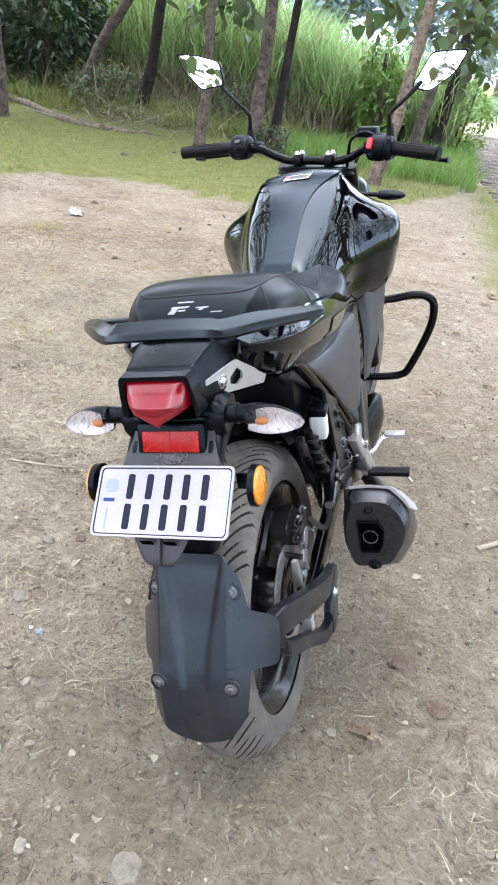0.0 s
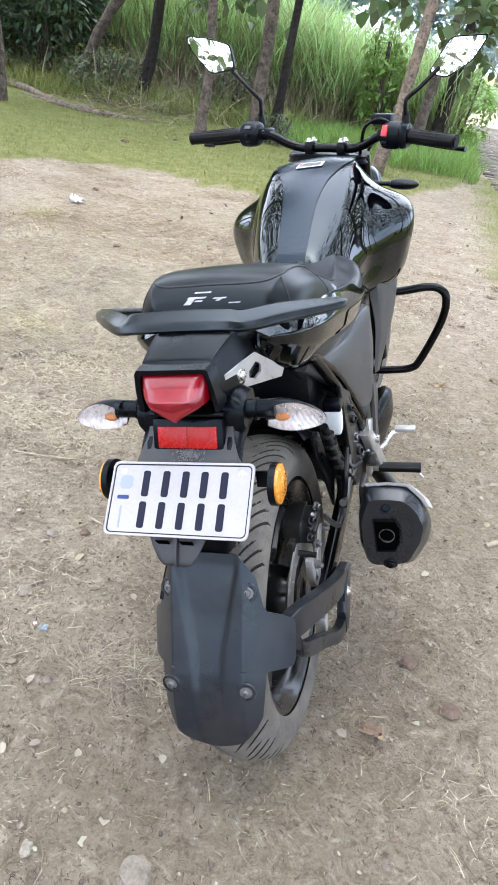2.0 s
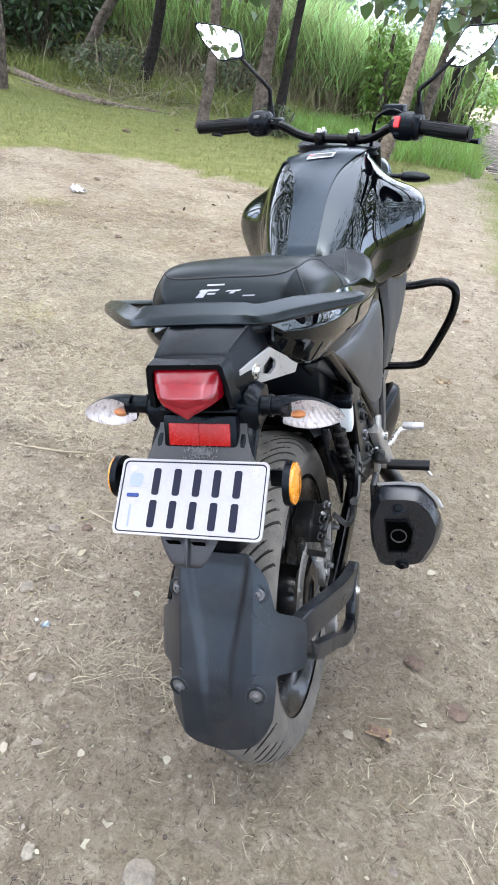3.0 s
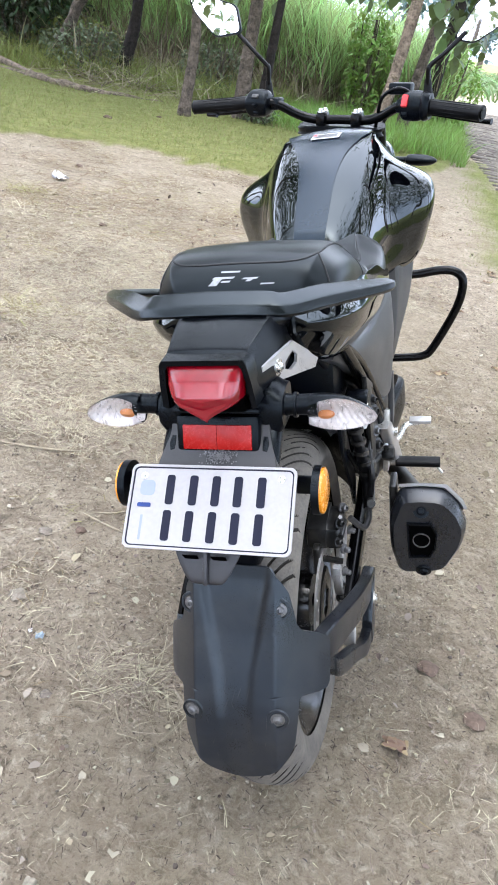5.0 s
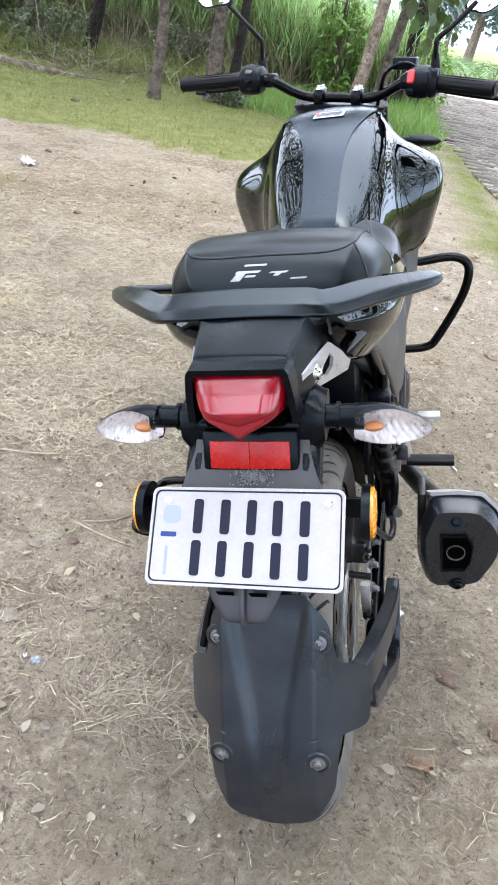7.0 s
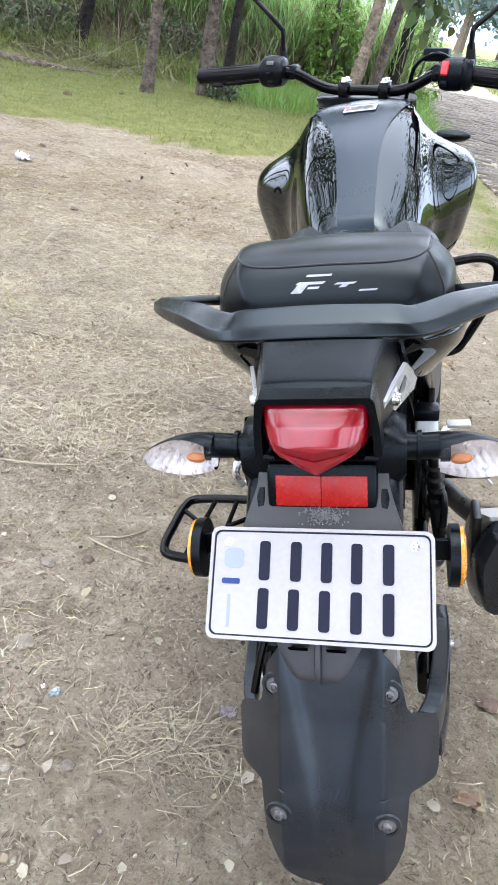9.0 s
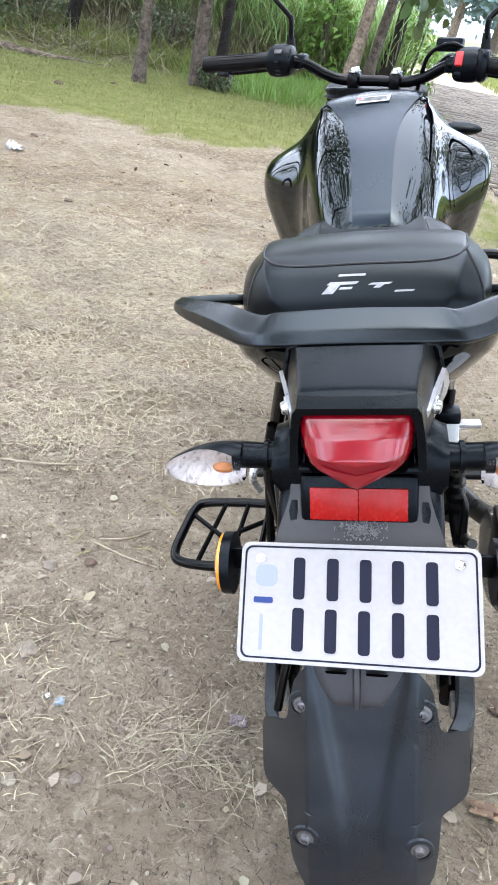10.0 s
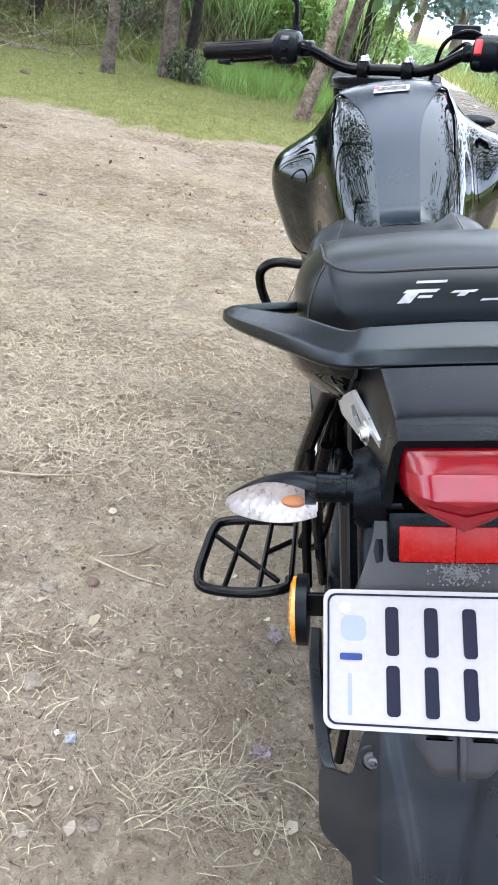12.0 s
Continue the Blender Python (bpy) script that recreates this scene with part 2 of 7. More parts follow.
MECH = material("grimy_metal", (0.010, 0.010, 0.010), 0.36, 0.3, 0.5, 25, 200, 0.3, dust=0.18, relief=0.001, spec=0.5)
RED_LENS = material("red_lens", (0.19, 0.002, 0.008), 0.10, 0, 0.75, 6, 60, 0.0, spread=0.03, spec=0.65)
# lighter copy of the lens red, for a highlight painted on the lamp
RED_HIGHLIGHT = material("highlight_red_lens", (0.25, 0.007, 0.015), 0.10, 0, 0.85, 12, 60, 0.0, spread=0.03, spec=0.8)
RED_REFLEX = material("red_reflex", (0.36, 0.007, 0.006), 0.25, 0, 0.9, 300, 900, 0.3, relief=0.0008, spec=0.35)
AMBER = material("amber_reflex", (0.72, 0.25, 0.012), 0.25, 0, 0.75, 60, 420, 0.4, coat=0.5, relief=0.001)
BULB = material("amber_bulb", (0.56, 0.20, 0.06), 0.45, 0, 0.8, 40, 100, 0.0)
FACET = material("lamp_bowl", (0.62, 0.57, 0.55), 0.32, 0.35, 0.75, 130, 300, 0.4, relief=0.0010)
CLEAR = material("clear_lens", (0.96, 0.95, 0.95), 0.07, 0, 0.97, 10, 60, 0.0, transmission=1.0, ior=1.30, spread=0.02)
MIRROR = material("mirror_glass", (0.93, 0.94, 0.95), 0.015, 1.0, 0.99, 5, 30, 0.0, spread=0.01)
PLATE = material("plate_white", (0.34, 0.325, 0.328), 0.45, 0, 0.92, 15, 200, 0.02, spread=0.05, spec=0.25)
INK = material("plate_ink", (0.010, 0.011, 0.024), 0.6, 0, 0.9, 30, 200, 0.0, spec=0.15)
BLUE_INK = material("plate_blue_ink", (0.02, 0.04, 0.15), 0.5, 0, 0.9, 30, 200, 0.0, spec=0.2)
HOLO = material("plate_foil", (0.225, 0.255, 0.33), 0.4, 0.1, 0.97, 200, 600, 0.0)
WHITE_PRINT = material("white_print", (0.34, 0.345, 0.36), 0.45, 0, 0.7, 90, 300, 0.0)
RED_PLASTIC = material("red_switch", (0.60, 0.025, 0.03), 0.4, 0, 0.9, 40, 200, 0.0)
MILKY = material("milky_plastic", (0.66, 0.67, 0.66), 0.4, 0, 0.9, 30, 300, 0.05, dust=0.2)
# near-black for hollows, with the shade of their depth put into the colour
HOLLOW_SHADE = material("hollow_shade", (0.0015, 0.0015, 0.0015), 0.95, 0, 0.9, 30, 300, 0.0, spec=0.0)
SCUFF = material("pale_scuff", (0.15, 0.145, 0.15), 0.8, 0, 0.5, 90, 400, 0.2)
PAPER = material("white_paper", (0.74, 0.74, 0.78), 0.7, 0, 0.85, 40, 200, 0.2)
BLUE_FOIL = material("blue_foil", (0.27, 0.34, 0.40), 0.4, 0.1, 0.5, 100, 300, 0.2)
PINK_FOIL = material("printed_foil", (0.17, 0.14, 0.15), 0.4, 0.2, 0.1, 260, 500, 0.2)
STICK = material("dry_stick", (0.27, 0.225, 0.16), 0.8, 0, 0.7, 30, 200, 0.4)

# the black paints and plastics mirror the sky with a cool cast
for cool in (GLOSS, SATIN, PLASTIC, DUSTY, VINYL, GRAB):
    cool.node_tree.nodes["Principled BSDF"].inputs["Specular Tint"].default_value = (0.80, 0.93, 1.0, 1)


# ---- building helpers ----
def mesh_of(name, verts, faces, mat, smooth=True, flat_angle=None):
    me = bpy.data.meshes.new(name)
    me.from_pydata([tuple(v) for v in verts], [], [tuple(f) for f in faces])
    me.materials.append(mat)
    if smooth:
        me.polygons.foreach_set("use_smooth", [True] * len(me.polygons))
    if flat_angle:
        me.set_sharp_from_angle(angle=radians(flat_angle))
    me.update()
    return me


def part(name, bm, mat, parent=None, label="", smooth=True, sharp=35):
    """Links a bmesh as one mesh object under a thing or a part."""
    me = bpy.data.meshes.new(name)
    bmesh.ops.recalc_face_normals(bm, faces=bm.faces)
    bm.to_mesh(me)
    bm.free()
    me.materials.append(mat)
    if smooth:
        me.polygons.foreach_set("use_smooth", [True] * len(me.polygons))
        me.set_sharp_from_angle(angle=radians(sharp))
    ob = new(name, me)
    if parent:
        ob.parent = parent
    return tagged(ob, label)


def catmull(points, count, closed=False):
    """count points along a smooth curve through the given ones."""
    p = np.array(points, float)
    n = len(p)
    spans = n if closed else n - 1
    t = np.linspace(0, spans, count, endpoint=not closed)
    i = np.minimum(t.astype(int), spans - 1)
    f = (t - i)[:, None]
    if closed:
        a, b, c, d = p[(i - 1) % n], p[i % n], p[(i + 1) % n], p[(i + 2) % n]
    else:
        a, b, c, d = p[np.maximum(i - 1, 0)], p[i], p[np.minimum(i + 1, n - 1)], p[np.minimum(i + 2, n - 1)]
    return 0.5 * (2 * b + (c - a) * f + (2 * a - 5 * b + 4 * c - d) * f * f + (3 * b - a - 3 * c + d) * f ** 3)


def rings_bm(rings, cap=True, closed=True):
    """Joins rings of equally many points."""
    bm = bmesh.new()
    vs = [[bm.verts.new(p) for p in r] for r in rings]
    n = len(vs[0])
    for a, b in zip(vs, vs[1:]):
        for i in range(n if closed else n - 1):
            j = (i + 1) % n
            bm.faces.new((a[i], a[j], b[j], b[i]))
    if cap and closed:
        bm.faces.new(vs[0][::-1]), bm.faces.new(vs[-1])
    return bm


def skin(stations, along=24, cap=True, closed=True, smooth_along=True):
    """A smooth body through closed cross-sections."""
    s = np.array(stations, float)
    if smooth_along:
        cols = [catmull(s[:, i], along) for i in range(s.shape[1])]
        s = np.stack(cols, 1)
    return rings_bm(s, cap, closed)


def section(pts, count=40):
    """A closed cross-section smoothed through its corner points."""
    return catmull(pts, count, True)


def boxy(pts, r=0.25, n=3):
    """A closed cross-section with straight sides and rounded corners; r: share of each side taken by a corner."""
    p = [np.array(q, float) for q in pts]
    out = []
    for i in range(len(p)):
        s, e = p[i] + (p[i - 1] - p[i]) * r, p[i] + (p[(i + 1) % len(p)] - p[i]) * r
        out += [(1 - f) ** 2 * s + 2 * f * (1 - f) * p[i] + f * f * e for f in np.linspace(0, 1, n)]
    return np.array(out)


def mirrored(half):
    """Half a cross-section, from the middle of the top down to the middle of the bottom, and its mirror image."""
    h = [tuple(p) for p in half]
    return h + [(-x, y, z) for x, y, z in reversed(h) if abs(x) > 1e-6]


def tube_bm(points, radius, sides=12, count=None, flat=1.0):
    """A round rod along a smooth path; radius one number or one per given point."""
    p = np.array(points, float)
    count = count or max(2, (len(p) - 1) * 6 + 1)
    if len(p) > 2:
        q = catmull(p, count)
    else:
        q = np.linspace(p[0], p[-1], count)
    r = np.interp(np.linspace(0, 1, count), np.linspace(0, 1, len(p)), np.broadcast_to(radius, len(p)).astype(float))
    rings = []
    up = None
    for i in range(count):
        d = q[min(i + 1, count - 1)] - q[max(i - 1, 0)]
        d /= np.linalg.norm(d) + 1e-12
        if up is None:
            up = np.array((0, 0, 1.0)) if abs(d[2]) < 0.9 else np.array((1.0, 0, 0))
        side = np.cross(d, up)
        side /= np.linalg.norm(side) + 1e-12
        up = np.cross(side, d)
        a = np.linspace(0, 2 * np.pi, sides, endpoint=False)
        rings.append([q[i] + r[i] * (side * math.cos(k) + up * flat * math.sin(k)) for k in a])
    return rings_bm(rings)


def lathe_bm(profile, axis="x", centre=(0, 0, 0), sides=48, cap=False, closed_profile=True):
    """Turns a profile of (along the axis, radius)."""
    rings = []
    for k in np.linspace(0, 2 * np.pi, sides, endpoint=False):
        c, s = math.cos(k), math.sin(k)
        ring = []
        for a, r in profile:
            v = {"x": (a, r * c, r * s), "y": (r * s, a, r * c), "z": (r * c, r * s, a)}[axis]
            ring.append(tuple(np.add(v, centre)))
        rings.append(ring)
    bm = bmesh.new()
    vs = [[bm.verts.new(p) for p in r] for r in rings]
    n = len(profile)
    for i in range(sides):
        a, b = vs[i], vs[(i + 1) % sides]
        for j in range(n if closed_profile else n - 1):
            k = (j + 1) % n
            bm.faces.new((a[j], a[k], b[k], b[j]))
    if cap:
        bm.faces.new([v[0] for v in vs]), bm.faces.new([v[-1] for v in vs][::-1])
    return bm


def box_bm(centre, size, bevel=0.003, turn=None, segments=2):
    bm = bmesh.new()
    bmesh.ops.create_cube(bm, size=1.0)
    bmesh.ops.scale(bm, vec=size, verts=bm.verts)
    if bevel:
        bmesh.ops.bevel(bm, geom=list(bm.edges), offset=min(bevel, min(size) * 0.45), segments=segments, affect="EDGES", profile=0.5)
    if turn is not None:
        bmesh.ops.transform(bm, matrix=turn, verts=bm.verts)
    bmesh.ops.translate(bm, vec=centre, verts=bm.verts)
    return bm


def plate_bm(outline, thick, at, bevel=0.0, holes=()):
    """A plate cut to an outline of (u, v), laid out by the matrix at; holes are inner outlines."""
    bm = bmesh.new()
    if holes:
        hole = holes[0]
        n = len(hole)
        # outline and hole have equally many corners here
        o = [bm.verts.new((u, v, 0)) for u, v in outline]
        h = [bm.verts.new((u, v, 0)) for u, v in hole]
        for i in range(n):
            j = (i + 1) % n
            bm.faces.new((o[i], o[j], h[j], h[i]))
    else:
        bm.faces.new([bm.verts.new((u, v, 0)) for u, v in outline])
    r = bmesh.ops.extrude_face_region(bm, geom=list(bm.faces))
    bmesh.ops.translate(bm, vec=(0, 0, thick), verts=[e for e in r["geom"] if isinstance(e, bmesh.types.BMVert)])
    if bevel:
        edges = [e for e in bm.edges if len(e.link_faces) == 2 and e.calc_face_angle(0) > 0.6]
        bmesh.ops.bevel(bm, geom=edges, offset=bevel, segments=2, affect="EDGES", profile=0.5)
    bmesh.ops.transform(bm, matrix=at, verts=bm.verts)
    return bm


def merged(*bms):
    """Several bmeshes as one."""
    out = bmesh.new()
    for bm in bms:
        me = bpy.data.meshes.new("joined")
        bm.to_mesh(me)
        bm.free()
        out.from_mesh(me)
        bpy.data.meshes.remove(me)
    return out


def strips(name, base, tip_dir, length, width, bend, mat, segments=3, droop=None, lift=None):
    """Many narrow curved blades in one mesh. base: n x 3; tip_dir: n x 3 unit; bend: n x 3, added as the square of the way along."""
    n = len(base)
    side = np.cross(tip_dir, np.array((0, 0, 1.0)))
    side += np.random.normal(0, 0.25, side.shape)
    side /= np.linalg.norm(side, axis=1, keepdims=True) + 1e-9
    t = np.linspace(0, 1, segments + 1)
    verts = np.zeros((n, segments + 1, 2, 3))
    for i, f in enumerate(t):
        c = base + tip_dir * (length * f)[:, None] + bend * (f * f)
        w = (width * (1 - 0.85 * f ** 1.5) * 0.5)[:, None] * side
        verts[:, i, 0], verts[:, i, 1] = c - w, c + w
    idx = np.arange(n * (segments + 1) * 2).reshape(n, segments + 1, 2)
    f = np.stack([idx[:, :-1, 0], idx[:, :-1, 1], idx[:, 1:, 1], idx[:, 1:, 0]], -1).reshape(-1, 4)
    me = bpy.data.meshes.new(name)
    me.vertices.add(verts.size // 3)
    me.vertices.foreach_set("co", verts.reshape(-1))
    me.loops.add(f.size)
    me.loops.foreach_set("vertex_index", f.reshape(-1).astype(np.int32))
    me.polygons.add(len(f))
    me.polygons.foreach_set("loop_start", np.arange(0, f.size, 4, dtype=np.int32))
    me.polygons.foreach_set("use_smooth", [True] * len(f))
    me.materials.append(mat)
    me.update(calc_edges=True)
    me.validate()
    return new(name, me)


def leaves(name, places, size, mat, parent=None, aspect=0.5, hang=0.3, fold=0.25):
    """Many broad leaves, each a folded, pointed blade, in one mesh."""
    n = len(places)
    rng = np.random
    d = rng.normal(0, 1, (n, 3))
    d[:, 2] = d[:, 2] * 0.5 - hang
    d /= np.linalg.norm(d, axis=1, keepdims=True)
    s = np.cross(d, rng.normal(0, 0.35, (n, 3)) + (0, 0, 1.0))
    s /= np.linalg.norm(s, axis=1, keepdims=True) + 1e-9
    u = np.cross(s, d)
    L = (size * rng.uniform(0.6, 1.3, n))[:, None]
    W = L * aspect * 0.5
    c = np.array(places)
    v = np.stack([c, c + d * L * 0.35 + s * W - u * W * -fold, c + d * L * 0.35 - s * W + u * W * fold,
                  c + d * L * 0.75 + s * W * 0.75 + u * W * fold * 0.6 - u * L * 0.05, c + d * L * 0.75 - s * W * 0.75 + u * W * fold * 0.6 - u * L * 0.05,
                  c + d * L - u * L * 0.15, c + d * L * 0.4, c + d * L * 0.78 - u * L * 0.06], 1)
    k = np.arange(n)[:, None] * 8
    tris = np.concatenate([k + np.array([[0, 1, 6]]), k + np.array([[0, 6, 2]]), k + np.array([[1, 3, 7]]), k + np.array([[1, 7, 6]]),
                           k + np.array([[6, 7, 4]]), k + np.array([[6, 4, 2]]), k + np.array([[3, 5, 7]]), k + np.array([[7, 5, 4]])], 0)
    me = bpy.data.meshes.new(name)
    me.vertices.add(n * 8)
    me.vertices.foreach_set("co", v.reshape(-1))
    me.loops.add(tris.size)
    me.loops.foreach_set("vertex_index", tris.reshape(-1).astype(np.int32))
    me.polygons.add(len(tris))
    me.polygons.foreach_set("loop_start", np.arange(0, tris.size, 3, dtype=np.int32))
    me.materials.append(mat)
    me.update(calc_edges=True)
    me.validate()
    ob = new(name, me)
    if parent:
        ob.parent = parent
    return ob


# ---- ground ----
def turf_edge(x):
    """How far ahead the bare soil reaches before the turf begins."""
    return np.interp(x, [-12, -6, -4.2, -3.5, -3.1, -2.5, -1.8, -1.1, -0.75, -0.1, 0.35, 0.5], [5.2, 5.3, 5.4, 5.9, 6.5, 6.6, 6.3, 6.6, 6.95, 8.1, 9.2, 30])


def road_left(y):
    return 0.55 + 1.7 * (np.clip(16 - y, 0, 40) / 16) ** 2


def wobble(x, y, s=1.0):
    return np.array([noise.noise((a * s, b * s, 3.1)) for a, b in zip(np.ravel(x), np.ravel(y))]).reshape(np.shape(x))


def height(x, y):
    """The lie of the land, smooth part."""
    x, y = np.asarray(x, float), np.asarray(y, float)
    bank = np.clip((y - turf_edge(x)) / 0.35, 0, 1)
    near = np.exp(-((x + 0.1) ** 2 / 5 + (y - 1.8) ** 2 / 9))
    return 0.045 * bank * (x < 0.45) + 0.012 * (1 - near) * np.sin(x * 1.7 + 0.6) * np.cos(y * 1.3)


def steps(fine, lo, hi, reach, grow=1.09):
    """Coordinates at even fine steps from lo to hi and growing ones beyond."""
    mid = list(np.arange(lo, hi, fine))
    out, s, v = [], fine, hi
    while v < reach:
        out.append(v)
        s *= grow
        v += s
    low, s, v = [], fine, lo
    while v > -reach:
        s *= grow
        v -= s
        low.append(v)
    return np.array(low[::-1] + mid + out)


def build_ground():
    xs, ys = steps(0.029, -3.2, 1.4, 900), steps(0.029, 0.4, 7.2, 900)
    X, Y = np.meshgrid(xs, ys)
    rough = wobble(X, Y, 2.2) * 0.012 + wobble(X + 9, Y, 9.0) * 0.006 + wobble(X, Y + 5, 21.0) * 0.0065 * np.clip(0.7 + wobble(X + 3, Y, 1.3), 0.2, 1.5)
    Zg = height(X, Y) + rough * np.exp(-np.clip(np.hypot(X, Y - 2) - 12, 0, 50) / 8)
    wheel = np.exp(-((X - 0.06) ** 2 + (Y - 1.25) ** 2) / 0.03)
    Zg = Zg * (1 - wheel) - 0.004 * wheel
    n, m = X.shape
    v = np.stack([X, Y, Zg], -1).reshape(-1, 3)
    idx = np.arange(n * m).reshape(n, m)
    f = np.stack([idx[:-1, :-1], idx[:-1, 1:], idx[1:, 1:], idx[1:, :-1]], -1).reshape(-1, 4)
    me = bpy.data.meshes.new("ground")
    me.from_pydata(v.tolist(), [], f.tolist())
    edge = (Y - turf_edge(X)) + wobble(X, Y, 1.6) * 0.22 + wobble(X, Y, 6.0) * 0.12
    turf = np.clip(edge / 0.14, 0, 1)
    strip = np.clip(1 - np.abs(X - (0.42 + 0.35 * (road_left(Y) - 0.55) + 0.2)) / 0.3 + wobble(X, Y, 2.5) * 0.7, 0, 1) * (Y > 4.6) * (Y < 10.5)
    turf = np.maximum(np.where(X > 0.36, 0, turf), strip * (X > 0.3))
    turf = np.where((X > road_left(Y) + 2.5), 1, turf)
    turf = np.where((X > 0.36) & (Y > 24), 1.0, turf)
    straw = np.clip(0.25 + wobble(X, Y, 0.8) * 0.9 + np.exp(-((X + 1.3) ** 2 / 2.5 + (Y - 3.2) ** 2 / 4)) * 0.9, 0, 1) * (1 - turf)
    col = np.stack([turf, straw, np.zeros_like(turf), np.ones_like(turf)], -1).reshape(-1, 4)
    at = me.color_attributes.new("zone", "FLOAT_COLOR", "POINT")
    at.data.foreach_set("color", col.reshape(-1))
    me.materials.append(SOIL)
    me.polygons.foreach_set("use_smooth", [True] * len(me.polygons))
    return tagged(new("ground", me), "trodden grey-brown soil with scattered straw, running into turf", "ground", kind="structure")


ground = build_ground()


def ground_z(x, y):
    return height(x, y)


# ---- straw, turf and litter ----
def scatter(n, x0, x1, y0, y1):
    return np.random.uniform(x0, x1, n), np.random.uniform(y0, y1, n)


def lying_straw(name, x, y, mat, lo, hi, width, curl=0.5, lift=0.25, label="", segments=2, pile=0.008):
    n = len(x)
    a = np.random.uniform(0, 2 * np.pi, n)
    rise = np.abs(np.random.normal(0, lift, n))
    d = np.stack([np.cos(a), np.sin(a), rise], 1)
    d /= np.linalg.norm(d, axis=1, keepdims=True)
    L = np.random.uniform(lo, hi, n) * np.random.uniform(0.5, 1, n)
    b = a + np.random.choice([-1, 1], n) * np.pi / 2
    bend = np.stack([np.cos(b), np.sin(b), np.zeros(n)], 1) * (L * np.random.uniform(0, curl, n))[:, None]
    bend[:, 2] = -L * rise * 0.9
    base = np.stack([x, y, ground_z(x, y) + np.random.uniform(0.0, pile, n)], 1)
    ob = strips(name, base, d, L, np.random.uniform(0.6, 1.3, n) * width, bend, mat, segments)
    return tagged(ob, label, "straw", kind="stuff")


np.random.seed(5)
x, y = scatter(100000, -2.0, 1.4, 0.35, 4.2)
mat_ = np.array([noise.noise((a * 1.7, b * 1.7, 1.0)) + 0.6 * noise.noise((a * 5, b * 5, 4.0)) for a, b in zip(x, y)])
keep = (mat_ + 0.9 * np.exp(-((x + 1.1) ** 2 / 1.2 + (y - 2.6) ** 2 / 2.0))) > np.random.uniform(-0.25, 1.15, len(x))
lying_straw("straw", x[keep], y[keep], STRAW, 0.006, 0.034, 0.0014, 0.5, 0.25, "short dry straw scattered over trodden soil")
x, y = scatter(34000, -2.2, 1.4, 0.35, 4.6)
lying_straw("dark_chaff", x, y, CHAFF, 0.004, 0.02, 0.0022, 0.7, 0.2, "dark bits of chaff and leaf trodden into the soil", 1)
for count_, size_, litter_mat in ((1500, 0.013, PALE_LEAF), (1300, 0.012, CHAFF), (160, 0.028, PALE_LEAF), (700, 0.008, ASH_LEAF), (320, 0.021, ASH_LEAF)):
    x, y = scatter(count_, -2.2, 1.2, 0.5, 4.8)
    tagged(leaves("leaf_litter", np.stack([x, y, ground_z(x, y) + 0.005], 1), size_, litter_mat, None, 0.75, 0.02), "small flakes of dry leaf scattered on the soil", "leaf litter", kind="stuff")
x, y = scatter(130, -5.0, 0.8, 4.2, 7.0)
keep = y < turf_edge(x)
x, y = x[keep], y[keep]
flakes = leaves("leaf_litter", np.stack([x, y, ground_z(x, y) + 0.006], 1), 0.034, CHAFF, None, 0.45, 0.02)
tagged(flakes, "small dark flakes of dry leaf scattered on the soil", "leaf litter", kind="stuff")
x, y = scatter(6500, -2.0, 1.4, 0.35, 4.2)
lying_straw("long_straw", x, y, STRAW, 0.015, 0.075, 0.0014, 1.2, 0.2, "long dry stalks scattered over trodden soil")
def clumps(x, y):
    """Where the hay lies thick: uneven patches, longer across than along."""
    return np.array([noise.noise((a * 1.3 + 4, b * 1.8, 2.0)) + 0.6 * noise.noise((a * 3.7, b * 5.0, 6.0)) + 0.4 * noise.noise((a * 9, b * 12, 8.0)) for a, b in zip(x, y)])


x, y = scatter(120000, -3.2, 0.6, 1.9, 4.0)
keep = (clumps(x, y) + 0.45 * np.exp(-((x + 1.3) ** 2 / 3 + (y - 3.2) ** 2 / 3)) > np.random.uniform(0.0, 0.5, len(x))) & ~((x > -0.35) & (y < 3.6))
lying_straw("cut_grass", x[keep], y[keep], STRAW, 0.03, 0.12, 0.0018, 0.8, 0.35, "matted dry cut grass on the soil", 2, 0.016)
for count_, mat_hay, wide_ in ((42000, STRAW, 0.0026), (64000, HAY, 0.0034)):
    x, y = scatter(count_, -5.5, 0.35, 2.6, 7.0)
    keep = (clumps(x + (0.15 if mat_hay is HAY else 0.0), y) + 0.2 > np.random.uniform(0.0, 0.45, len(x))) & (y < turf_edge(x) - 0.1) & (np.random.uniform(0, 1, len(x)) < np.clip((y - 2.4) / 1.5, 0.1, 1))
    lying_straw("far_hay", x[keep], y[keep], mat_hay, 0.04, 0.15, wide_, 0.8, 0.4, "dry hay lying in uneven patches on the soil")
x, y = scatter(5000, -4.0, -0.4, 1.6, 5.5)
keep = np.array([noise.noise((a * 1.4, b * 1.8, 7.0)) for a, b in zip(x, y)]) > 0.05
lying_straw("half_dry_grass", x[keep], y[keep], GREEN_STRAW, 0.04, 0.12, 0.003, 0.6, 0.4, "half-dry grass in thin tufts on the soil")


